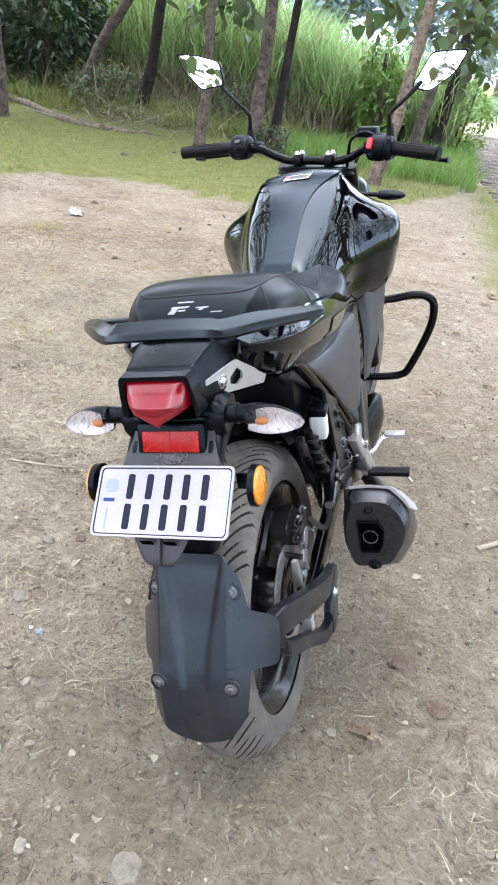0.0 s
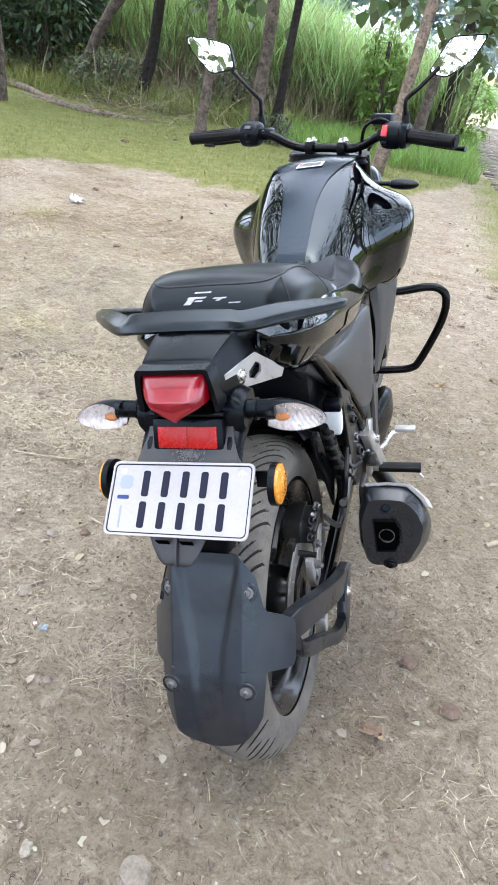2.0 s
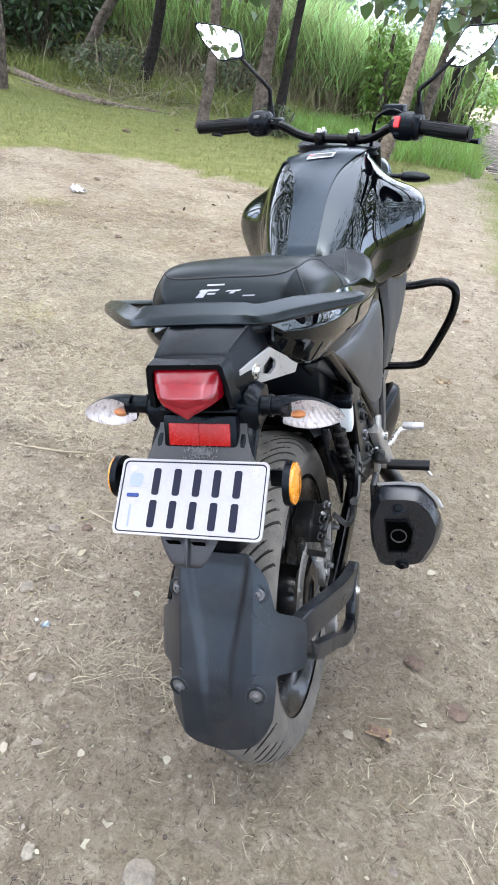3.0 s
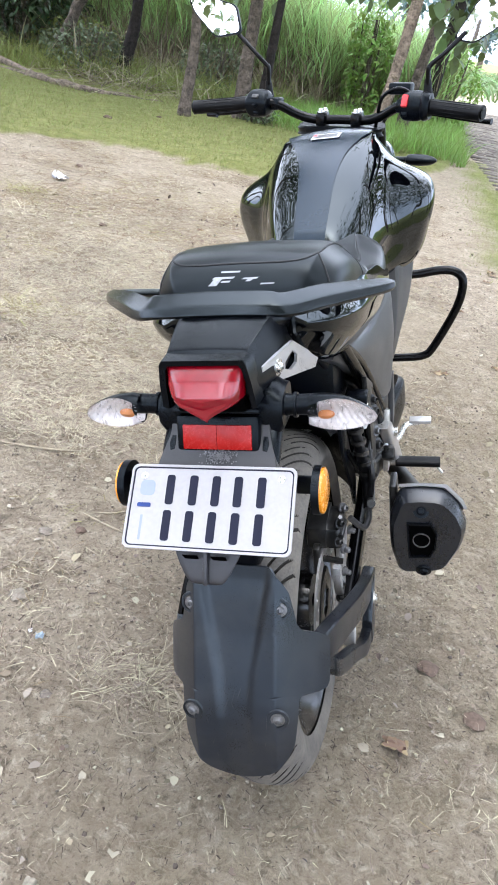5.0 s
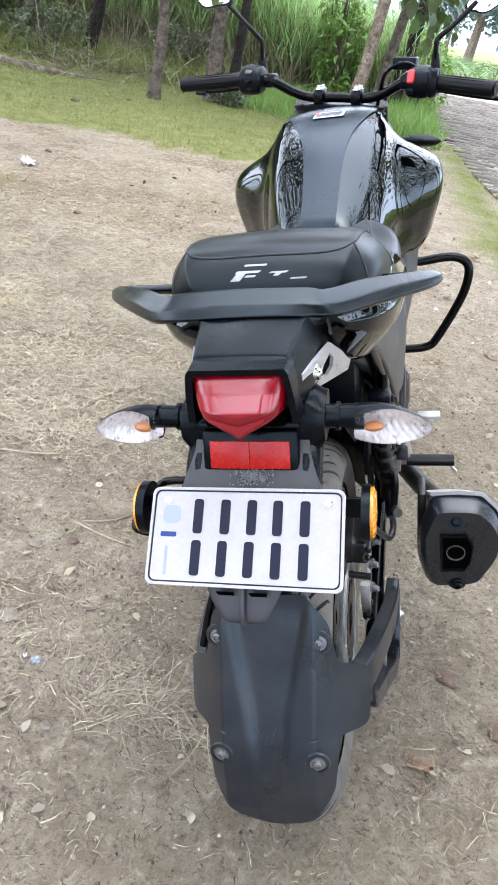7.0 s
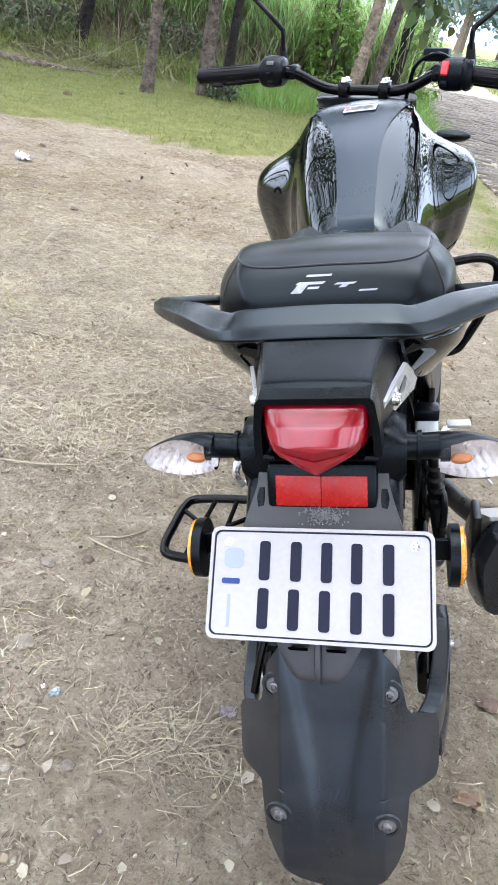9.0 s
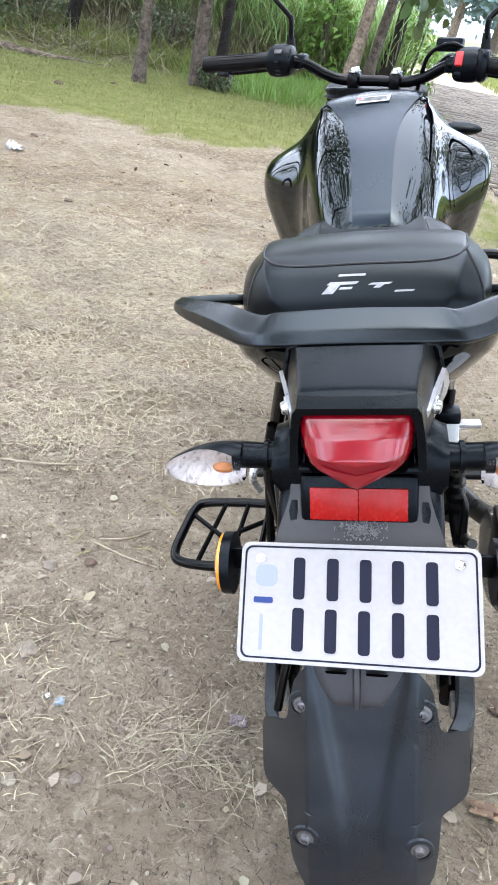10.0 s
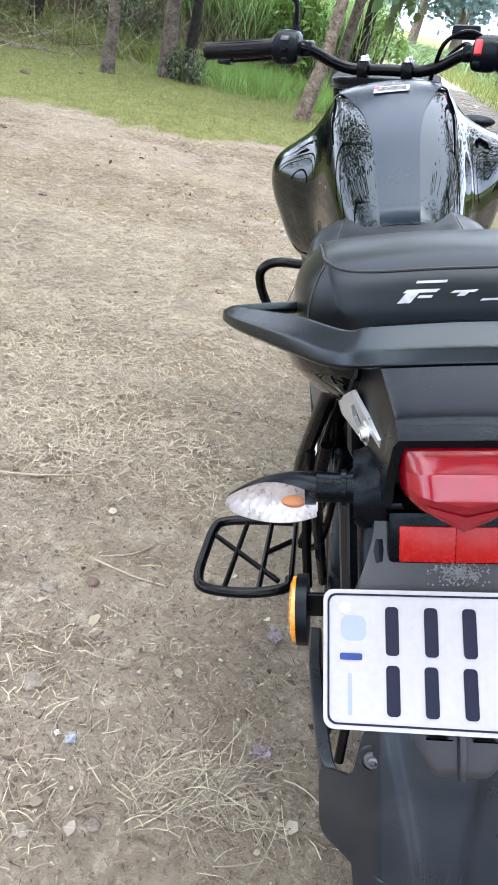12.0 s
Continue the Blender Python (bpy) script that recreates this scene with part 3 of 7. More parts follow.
# thick mats of pulled grass, pale above; dark strands beneath paint their shade
np.random.seed(77)
for cx_, cy_, rx_, ry_, count_ in ((-0.62, 2.40, 0.15, 0.06, 3000), (-0.85, 2.34, 0.13, 0.06, 2400), (-1.15, 2.50, 0.25, 0.14, 3200), (-0.95, 2.75, 0.40, 0.16, 3600), (-1.5, 3.1, 0.5, 0.25, 4200),
                                   (-0.75, 2.05, 0.22, 0.10, 1800), (-1.0, 3.5, 0.5, 0.25, 3200), (-2.2, 3.6, 0.6, 0.4, 3600), (-0.58, 1.10, 0.10, 0.08, 220), (-0.62, 1.35, 0.10, 0.07, 240), (0.55, 1.15, 0.16, 0.08, 220), (0.62, 0.85, 0.14, 0.07, 300)):
    x, y = cx_ + np.random.normal(0, rx_, count_), cy_ + np.random.normal(0, ry_, count_)
    lying_straw("straw_mat", x, y, STRAW, 0.02, 0.085, 0.0017, 0.9, 0.6, "matted heap of dry pulled grass on the soil", 3, 0.035)
    x, y = cx_ + np.random.normal(0, rx_, count_ // 4), cy_ + np.random.normal(0, ry_, count_ // 4)
    lying_straw("brown_straw", x, y, HAY, 0.03, 0.09, 0.0020, 0.9, 0.5, "brown stalks among the dry grass", 2, 0.02)
    # small dark clumps stand in for shadowed gaps in the heap
    spots = np.random.randint(0, 7, count_ // 10)
    sx, sy = cx_ + np.random.normal(0, rx_ * 0.8, 7), cy_ + np.random.normal(0, ry_ * 0.8, 7)
    x, y = sx[spots] + np.random.normal(0, 0.022, len(spots)), sy[spots] + np.random.normal(0, 0.012, len(spots))
    lying_straw("dark_straw", x, y, CHAFF, 0.01, 0.045, 0.0032, 0.9, 0.2, "dark stalks under the dry grass that paint its shaded gaps")


def standing_grass(name, x, y, mat, lo, hi, width, lean=0.45, label=""):
    n = len(x)
    d = np.stack([np.random.normal(0, lean, n), np.random.normal(0, lean, n), np.ones(n)], 1)
    d /= np.linalg.norm(d, axis=1, keepdims=True)
    L = np.random.uniform(lo, hi, n)
    bend = np.stack([d[:, 0], d[:, 1], -0.5 * np.ones(n)], 1) * (L * np.random.uniform(0.1, 0.7, n))[:, None]
    base = np.stack([x, y, ground_z(x, y) - 0.005], 1)
    return tagged(strips(name, base, d, L, np.random.uniform(0.6, 1.3, n) * width, bend, mat, 2), label, "grass", kind="stuff")


x, y = scatter(95000, -8, 0.4, 5.2, 12.0)
keep = y + wobble(x, y, 1.6) * 0.22 + wobble(x, y, 6.0) * 0.12 > turf_edge(x) + np.random.normal(0.06, 0.05, len(x))
x, y = x[keep], y[keep]
dry = np.random.uniform(0, 1, len(x)) < np.clip(0.45 - (y - turf_edge(x)) * 0.12, 0.1, 0.5)
standing_grass("short_turf", x[~dry], y[~dry], TURF, 0.02, 0.075, 0.0045, 0.6, "short green turf along the soil patch")
standing_grass("dry_turf", x[dry], y[dry], GREEN_STRAW, 0.02, 0.055, 0.0035, 0.6, "yellowing short turf along the soil patch")
x, y = scatter(16000, 0.35, 1.7, 4.7, 10.5)
mid = 0.62 + 0.35 * (road_left(y) - 0.55)
keep = np.abs(x - mid) + np.random.normal(0, 0.1, len(x)) < 0.3
standing_grass("verge_grass", x[keep], y[keep], TURF, 0.012, 0.045, 0.0032, 0.6, "green grass strip beside the brick road")
x, y = scatter(14000, -3.2, -0.2, 9.6, 13.5)
keep = np.exp(-((x + 1.6) ** 2 / 0.7 + (y - 11.2) ** 2 / 1.6)) > np.random.uniform(0.05, 0.8, len(x))
standing_grass("lush_grass", x[keep], y[keep], LUSH, 0.12, 0.35, 0.011, 0.35, "bright green tall grass under the trees")
x, y = scatter(9000, -0.6, 0.55, 9.6, 16.5)
keep = np.random.uniform(0, 1, len(x)) < 0.8
standing_grass("roadside_grass", x[keep], y[keep], LUSH, 0.1, 0.4, 0.012, 0.35, "tall green grass beside the brick road")
x, y = scatter(16000, -12, -2.2, 10.8, 15.0)
standing_grass("undergrowth", x, y, TURF, 0.15, 0.6, 0.014, 0.5, "green undergrowth at the foot of the cane")
x, y = scatter(14000, 2.8, 9.0, 8.0, 40.0)
standing_grass("field_grass", x, y, TURF, 0.2, 0.6, 0.025, 0.4, "tall green grass beyond the brick road")

# ---- the motorcycle: x to its right, y ahead, z up along its own plane; it leans on its side stand ----
from mathutils.bvhtree import BVHTree

bike = new("motorcycle")
bike.empty_display_size = 0.2
bike.matrix_world = pose(0.063, 1.289, 0.0, 0, -15.3, 0.6)
tagged(bike, "black naked street motorcycle leaning on its side stand on bare soil", "motorcycle")
AXLE = Vector((0, -0.043, 0.297))
STEER = Matrix.Translation((0, 0.985, 1.0)) @ Matrix.Rotation(radians(-14), 4, Vector((0, -math.sin(radians(24)), math.cos(radians(24))))) @ Matrix.Translation((0, -0.985, -1.0))


def turned(bm, m=STEER):
    bmesh.ops.transform(bm, matrix=m, verts=bm.verts)
    return bm


def bolt(place, normal, radius, parent, mat=CHROME, washer=True, name="bolt", deep=0.006):
    """A domed screw head on its washer, with a socket."""
    prof = [(0, 0.0), (0, radius * 1.55), (deep * 0.3, radius * 1.5), (deep * 0.35, radius), (deep, radius * 0.85), (deep * 1.15, radius * 0.55),
            (deep * 0.7, radius * 0.5), (deep * 0.7, 0.0)] if washer else [(0, 0), (0, radius), (deep * 0.8, radius), (deep, radius * 0.7), (deep * 0.7, radius * 0.5), (deep * 0.7, 0)]
    bm = lathe_bm(prof, "z", sides=18, closed_profile=False)
    bmesh.ops.transform(bm, matrix=Matrix.Translation(place) @ Vector(normal).to_track_quat("Z", "Y").to_matrix().to_4x4(), verts=bm.verts)
    return part(name, bm, mat, parent)


# wheels
def tyre_bm(radius, half, centre, rim, rows=900, cols=36, tread=True):
    """A tyre whose mesh runs along its swept grooves, so that their edges are clean."""
    u = np.linspace(-1, 1, cols)
    vs, cut = [], np.zeros((rows, cols), bool)
    period = 2 * math.pi * radius / 25
    for k in range(rows):
        for j, s in enumerate(u):
            a = s * 1.95
            q = abs(s)
            across = half * (math.sin(min(abs(a), 1.45)) * (1 if abs(a) < 1.45 else 1 - 0.28 * (abs(a) - 1.45))) * np.sign(a)
            r = radius - (radius - rim) * ((1 - math.cos(min(abs(a), 1.95))) / (1 - math.cos(1.95))) ** 1.15
            th = 2 * np.pi * k / rows
            if tread:
                along = (th * radius + (0 if s > 0 else period / 2)) % period
                for at, width, lo, hi in ((0.010, 0.0024, 0.04, 0.54), (0.036, 0.0022, 0.18, 0.62), (0.062, 0.0020, 0.10, 0.42)):
                    taper = min(1.0, (q - lo) / 0.06, (hi - q) / 0.06)
                    if taper > 0 and abs(along - at) < width * (0.4 + 0.6 * taper):
                        cut[k, j] = True
                if cut[k, j]:
                    r -= 0.0055
                th -= (1.55 * abs(across) * min(1.0, 1.6 - q) + 0.008 * math.sin(q * 5)) / radius
            vs.append((centre[0] + across, centre[1] + r * math.cos(th), centre[2] + r * math.sin(th)))
    f = [(i * cols + j, i * cols + j + 1, ((i + 1) % rows) * cols + j + 1, ((i + 1) % rows) * cols + j) for i in range(rows) for j in range(cols - 1)]
    # faces down in a groove are marked for the painted shade
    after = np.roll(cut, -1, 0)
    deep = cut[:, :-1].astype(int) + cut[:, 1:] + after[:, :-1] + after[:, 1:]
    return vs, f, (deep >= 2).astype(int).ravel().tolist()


def wheel(name, centre, radius, half, rim, steer, tread, rows, label):
    c = np.array(centre)
    hub = part(name, lathe_bm([(-0.05, 0.012), (-0.05, 0.045), (-0.03, 0.05), (0.03, 0.05), (0.05, 0.045), (0.05, 0.012)], "x", c, 28), RIM, bike, label)
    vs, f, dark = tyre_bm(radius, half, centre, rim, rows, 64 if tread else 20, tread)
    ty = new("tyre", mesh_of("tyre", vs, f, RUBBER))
    ty.data.materials.append(GROOVE_SHADE)
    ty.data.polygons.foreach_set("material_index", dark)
    ty.parent = hub
    tagged(ty, "dusty black rubber tyre with swept grooves")
    w = half * 0.82
    bm = lathe_bm([(-w, rim + 0.006), (-w, rim - 0.008), (-w + 0.012, rim - 0.022), (-0.02, rim - 0.036), (0.02, rim - 0.036), (w - 0.012, rim - 0.022), (w, rim - 0.008), (w, rim + 0.006),
                   (w - 0.006, rim + 0.004), (w - 0.016, rim - 0.012), (-w + 0.016, rim - 0.012), (-w + 0.006, rim + 0.004)], "x", c, 72)
    rimo = part("rim", bm, RIM, hub, "black cast rim")
    for k in range(5):
        a = 2 * math.pi * k / 5 + 0.35
        for da in (-0.13, 0.13):
            p0 = c + (0, 0.04 * math.cos(a), 0.04 * math.sin(a))
            p1 = c + (0, (rim - 0.03) * math.cos(a + da), (rim - 0.03) * math.sin(a + da))
            part("spoke", tube_bm([p0, (p0 + p1) / 2, p1], [0.016, 0.011, 0.014], 8, 7), RIM, hub)
    if steer:
        for o in (hub, *hub.children):
            o.data.transform(STEER)
    return hub


rear = wheel("rear_wheel", tuple(AXLE), 0.302, 0.07, 0.222, False, True, 1200, "rear wheel with black cast rim")
front = wheel("front_wheel", (0, 1.287, 0.297), 0.297, 0.052, 0.222, True, False, 120, "front wheel with black cast rim")


def disc(name, parent, x, radius, centre, m=None):
    prof = [(x - 0.002, radius * 0.72), (x - 0.002, radius), (x + 0.002, radius), (x + 0.002, radius * 0.72)]
    bm = lathe_bm(prof, "x", centre, 72)
    for k in range(36):
        a = 2 * math.pi * k / 36
        r = radius * (0.80 if k % 2 else 0.91)
        h = lathe_bm([(x - 0.0028, 0.0), (x - 0.0028, 0.004), (x + 0.0028, 0.004), (x + 0.0028, 0)], "x", tuple(np.add(centre, (0, r * math.cos(a), r * math.sin(a)))), 8, closed_profile=False)
        bm = merged(bm, h)
    if m:
        turned(bm, m)
    ob = part(name, bm, STEEL, parent, "drilled steel brake disc")
    carrier = lathe_bm([(x - 0.004, 0.03), (x - 0.004, radius * 0.55), (x + 0.001, radius * 0.55), (x + 0.001, 0.03)], "x", centre, 6)
    if m:
        turned(carrier, m)
    part("disc_carrier", carrier, MECH, parent)
    return ob


disc("brake_disc", rear, 0.072, 0.112, tuple(AXLE))

# swingarm, chain, caliper
def swingarm():
    arm = part("swingarm", merged(*[skin([section([(s * 0.112 + 0.010, y, z - h), (s * 0.112 + 0.011, y, z + h), (s * 0.112 - 0.010, y, z + h), (s * 0.112 - 0.011, y, z - h)], 24)
               for y, z, h in ((-0.10, 0.292, 0.018), (0.0, 0.30, 0.024), (0.2, 0.325, 0.03), (0.42, 0.36, 0.036))], 16) for s in (-1, 1)],
               box_bm((0, 0.38, 0.35), (0.22, 0.07, 0.06), 0.012)), TUBE, bike, "black box-section swingarm")
    for s in (-1, 1):
        bolt((s * 0.124, AXLE.y, AXLE.z), (s, 0, 0), 0.013, arm, BOLT, name="axle_nut", deep=0.016)
        part("chain_adjuster", box_bm((s * 0.122, -0.115, 0.293), (0.02, 0.022, 0.034), 0.003), ALLOY, arm)
    part("chain_guard", skin([section([(-0.105, y, z), (-0.07, y, z + 0.006), (-0.07, y, z + 0.012), (-0.11, y, z + 0.010), (-0.112, y, z - 0.05), (-0.107, y, z - 0.05)], 20) for y, z in ((-0.16, 0.40), (0.0, 0.43), (0.2, 0.42), (0.4, 0.40))], 14), PLASTIC, arm)
    links = []
    for k in range(40):
        y = -0.043 + k * 0.0125
        links.append(box_bm((-0.085, y, 0.383 - 0.0004 * k), (0.012 if k % 2 else 0.016, 0.011, 0.009), 0.002, segments=1))
    part("chain", merged(*links), MECH, arm, "grimy drive chain")
    part("sprocket", lathe_bm([(-0.088, 0.03), (-0.088, 0.086), (-0.082, 0.086), (-0.082, 0.03)], "x", tuple(AXLE), 40), STEEL, arm)


swingarm()


def caliper():
    body = part("brake_caliper", skin([boxy([(x, -w - 0.005, z - 0.024), (x, -w, z + 0.018), (x, w, z + 0.024), (x, w, z - 0.026)], 0.22, 4) for x, z, w in
               ((0.046, 0.428, 0.026), (0.050, 0.430, 0.036), (0.078, 0.432, 0.040), (0.080, 0.428, 0.034), (0.098, 0.428, 0.034), (0.104, 0.426, 0.028))], 20), MECH, bike, "black rear brake caliper caked with dust", sharp=30)
    part("caliper_bracket", plate_bm([(-0.02, 0.0), (0.045, -0.10), (0.06, -0.145), (0.03, -0.15), (0.0, -0.10), (-0.05, -0.01)], 0.008,
         Matrix(((0, 0, 1, 0.098), (-1, 0, 0, -0.02), (0, 1, 0, 0.42), (0, 0, 0, 1))), 0.002), ALLOY, body, "cast alloy caliper bracket")
    for y, z in ((-0.045, 0.415), (-0.05, 0.372), (0.03, 0.40)):
        bolt((0.108, y, z), (1, -0.4, 0), 0.0055, body, BOLT, name="pin", deep=0.012)
    for k, (y, z, r) in enumerate(((-0.03, 0.455, 0.006), (0.02, 0.452, 0.006), (-0.056, 0.436, 0.005), (-0.062, 0.352, 0.007), (-0.058, 0.322, 0.006))):
        bolt((0.100, y, z), (0.8, -0.5, 0.3), r, body, BOLT if k % 2 else MECH, name="caliper_bolt", deep=0.010)
    part("caliper_rib", box_bm((0.104, -0.012, 0.432), (0.010, 0.050, 0.010), 0.003), MECH, body)
    part("bracket_lug", skin([boxy([(0.094, y - w, z), (0.108, y - w, z), (0.108, y + w, z), (0.094, y + w, z)], 0.3, 3) for y, z, w in ((-0.075, 0.40, 0.006), (-0.074, 0.375, 0.010), (-0.066, 0.345, 0.009), (-0.058, 0.33, 0.005))], 10), ALLOY, body)
    part("slide_pin", tube_bm([(0.07, -0.045, 0.392), (0.108, -0.047, 0.390)], 0.0055, 10), MECH, body)
    part("pad", box_bm((0.066, -0.055, 0.40), (0.012, 0.02, 0.05), 0.003), MECH, body)
    part("bleed_nipple", tube_bm([(0.1, -0.02, 0.45), (0.104, -0.03, 0.468)], [0.005, 0.0035], 8), BOLT, body)
    part("brake_hose_end", tube_bm([(0.112, 0.03, 0.425), (0.132, 0.045, 0.395), (0.140, 0.065, 0.400), (0.138, 0.085, 0.412)], 0.0055, 10), BOLT, body, "crimped steel hose end")
    part("brake_hose", tube_bm([(0.138, 0.085, 0.412), (0.142, 0.10, 0.44), (0.142, 0.12, 0.47), (0.128, 0.22, 0.45), (0.11, 0.34, 0.45)], 0.006, 10), GRIP_RUBBER, body)


caliper()


# tail: hugger mudguard behind the wheel
def hugger():
    # half width of the shell at each height; it broadens into the two arm roots and ends in a blunt point
    high = [0.266, 0.270, 0.278, 0.290, 0.310, 0.330, 0.355, 0.380, 0.396, 0.399, 0.401, 0.404, 0.412, 0.462, 0.472, 0.477, 0.482, 0.490, 0.506, 0.531, 0.545, 0.556]
    wide = [0.006, 0.020, 0.042, 0.056, 0.069, 0.077, 0.080, 0.082, 0.083, 0.086, 0.108, 0.114, 0.117, 0.117, 0.113, 0.104, 0.086, 0.080, 0.077, 0.071, 0.061, 0.048]

    def back_line(z):
        return float(np.interp(z, [0.24, 0.295, 0.335, 0.365, 0.388, 0.42, 0.47, 0.515, 0.556], [-0.380, -0.379, -0.374, -0.366, -0.357, -0.342, -0.319, -0.300, -0.281]))

    def slice_at(z):
        hw = float(np.interp(z, high, wide))
        crease = float(np.interp(z, [0.25, 0.36, 0.42, 0.55], [0.017, 0.019, 0.023, 0.048]))
        deep = float(np.interp(z, [0.25, 0.32, 0.40, 0.46, 0.54, 0.56], [0.001, 0.002, 0.006, 0.009, 0.010, 0.006]))
        out = []
        for s in np.linspace(-1, 1, 121):
            x = hw * math.sin(s * 1.35) / math.sin(1.35)
            d = max(0.0, abs(x) - 0.056)
            fall = 1 / (1 + math.exp((abs(x) - crease) / 0.0022))
            wrap = 0.8 * d + 4.5 * d * d
            out.append((x, back_line(z) - deep * 0.45 + deep * fall + wrap, z - 0.68 * wrap))
        return out
    zs = np.concatenate([np.linspace(0.266, 0.394, 36), np.linspace(0.3955, 0.406, 12), np.linspace(0.410, 0.466, 16), np.linspace(0.468, 0.494, 16), np.linspace(0.499, 0.556, 18)])
    outer = np.array([slice_at(z) for z in zs])
    outer[1:-1] = outer[1:-1] * 0.6 + (outer[:-2] + outer[2:]) * 0.2
    bm = rings_bm(outer, False, False)
    bmesh.ops.recalc_face_normals(bm, faces=bm.faces)
    bmesh.ops.solidify(bm, geom=list(bm.faces), thickness=0.004)
    body = part("rear_hugger", bm, DUSTY, bike, "dusty matt black plastic tyre-hugging mudguard", sharp=50)
    for s in (-1, 1):
        for x, y, z, tip in ((0.061, -0.302, 0.505, 0.36), (0.059, -0.3655, 0.372, 0.2)):
            bolt((s * x, y + 0.002, z), (s * 0.12, -0.95, tip), 0.0062, body, BOLT, deep=0.005)
            ring = lathe_bm([(0, 0.0115), (0, 0.0155), (0.0025, 0.0145), (0.0025, 0.0115)], "z", (0, 0, 0), 28)
            bmesh.ops.transform(ring, matrix=Matrix.Translation((s * x, y + 0.003, z)) @ Vector((s * 0.12, -0.95, tip)).to_track_quat("Z", "Y").to_matrix().to_4x4(), verts=ring.verts)
            part("bolt_recess", ring, DUSTY, body)
    rng = random.Random(4)
    marks = []
    for _ in range(13):
        x0, z0, long_ = rng.gauss(0.0, 0.034), rng.uniform(0.283, 0.400), rng.uniform(0.004, 0.028)
        lean_, half = rng.uniform(-0.5, 0.5), rng.uniform(0.0002, 0.0005)
        rows_ = []
        for f in np.linspace(0, 1, 6):
            z, x = z0 + long_ * f, x0 + lean_ * long_ * f
            w = half * (1 - 0.8 * abs(2 * f - 1))
            near_ = min(outer.reshape(-1, 3), key=lambda p: abs(p[0] - x) + abs(p[2] - z))
            rows_.append([(x - w, near_[1] - 0.0012, z), (x + w, near_[1] - 0.0012, z)])
        marks.append(rings_bm(rows_, False, False))
    tagged(part("scratch", merged(*marks), GREY_PANEL, body), kind="stuff")

    # arms forward to the swingarm, forked on the brake side
    def blade(rows_, wide=0.009):
        return skin([boxy([(x - wide, y, z - h), (x + wide, y - 0.002, z - h), (x + wide, y, z + h), (x - wide, y + 0.002, z + h)], 0.14, 3) for x, y, z, h in rows_], 24)
    arm = part("hugger_arm", merged(blade([(0.103, -0.262, 0.408, 0.024), (0.109, -0.250, 0.408, 0.026), (0.114, -0.230, 0.402, 0.027), (0.121, -0.18, 0.379, 0.026), (0.131, -0.09, 0.334, 0.025), (0.137, -0.01, 0.300, 0.022), (0.139, 0.055, 0.283, 0.017)], 0.011),
               blade([(0.104, -0.264, 0.382, 0.012), (0.110, -0.252, 0.372, 0.015), (0.117, -0.24, 0.347, 0.016), (0.130, -0.15, 0.285, 0.015), (0.139, -0.075, 0.230, 0.015), (0.141, 0.0, 0.212, 0.015)]),
               blade([(0.142, -0.035, 0.225, 0.024), (0.143, -0.01, 0.242, 0.045), (0.142, 0.03, 0.265, 0.04)])), DUSTY, body, "matt black forked mudguard arm", sharp=30)
    bolt((0.151, 0.0, 0.275), (1, 0, 0), 0.007, arm, CHROME)
    part("left_arm", blade([(-0.102, -0.258, 0.398, 0.022), (-0.109, -0.245, 0.398, 0.024), (-0.116, -0.2, 0.395, 0.025), (-0.128, -0.1, 0.375, 0.024), (-0.132, 0.0, 0.34, 0.02)], 0.008), DUSTY, body, sharp=30)
    part("stay", tube_bm([(-0.050, -0.20, 0.60), (-0.082, -0.245, 0.51), (-0.095, -0.27, 0.455)], 0.005, 10), TUBE, body)


hugger()


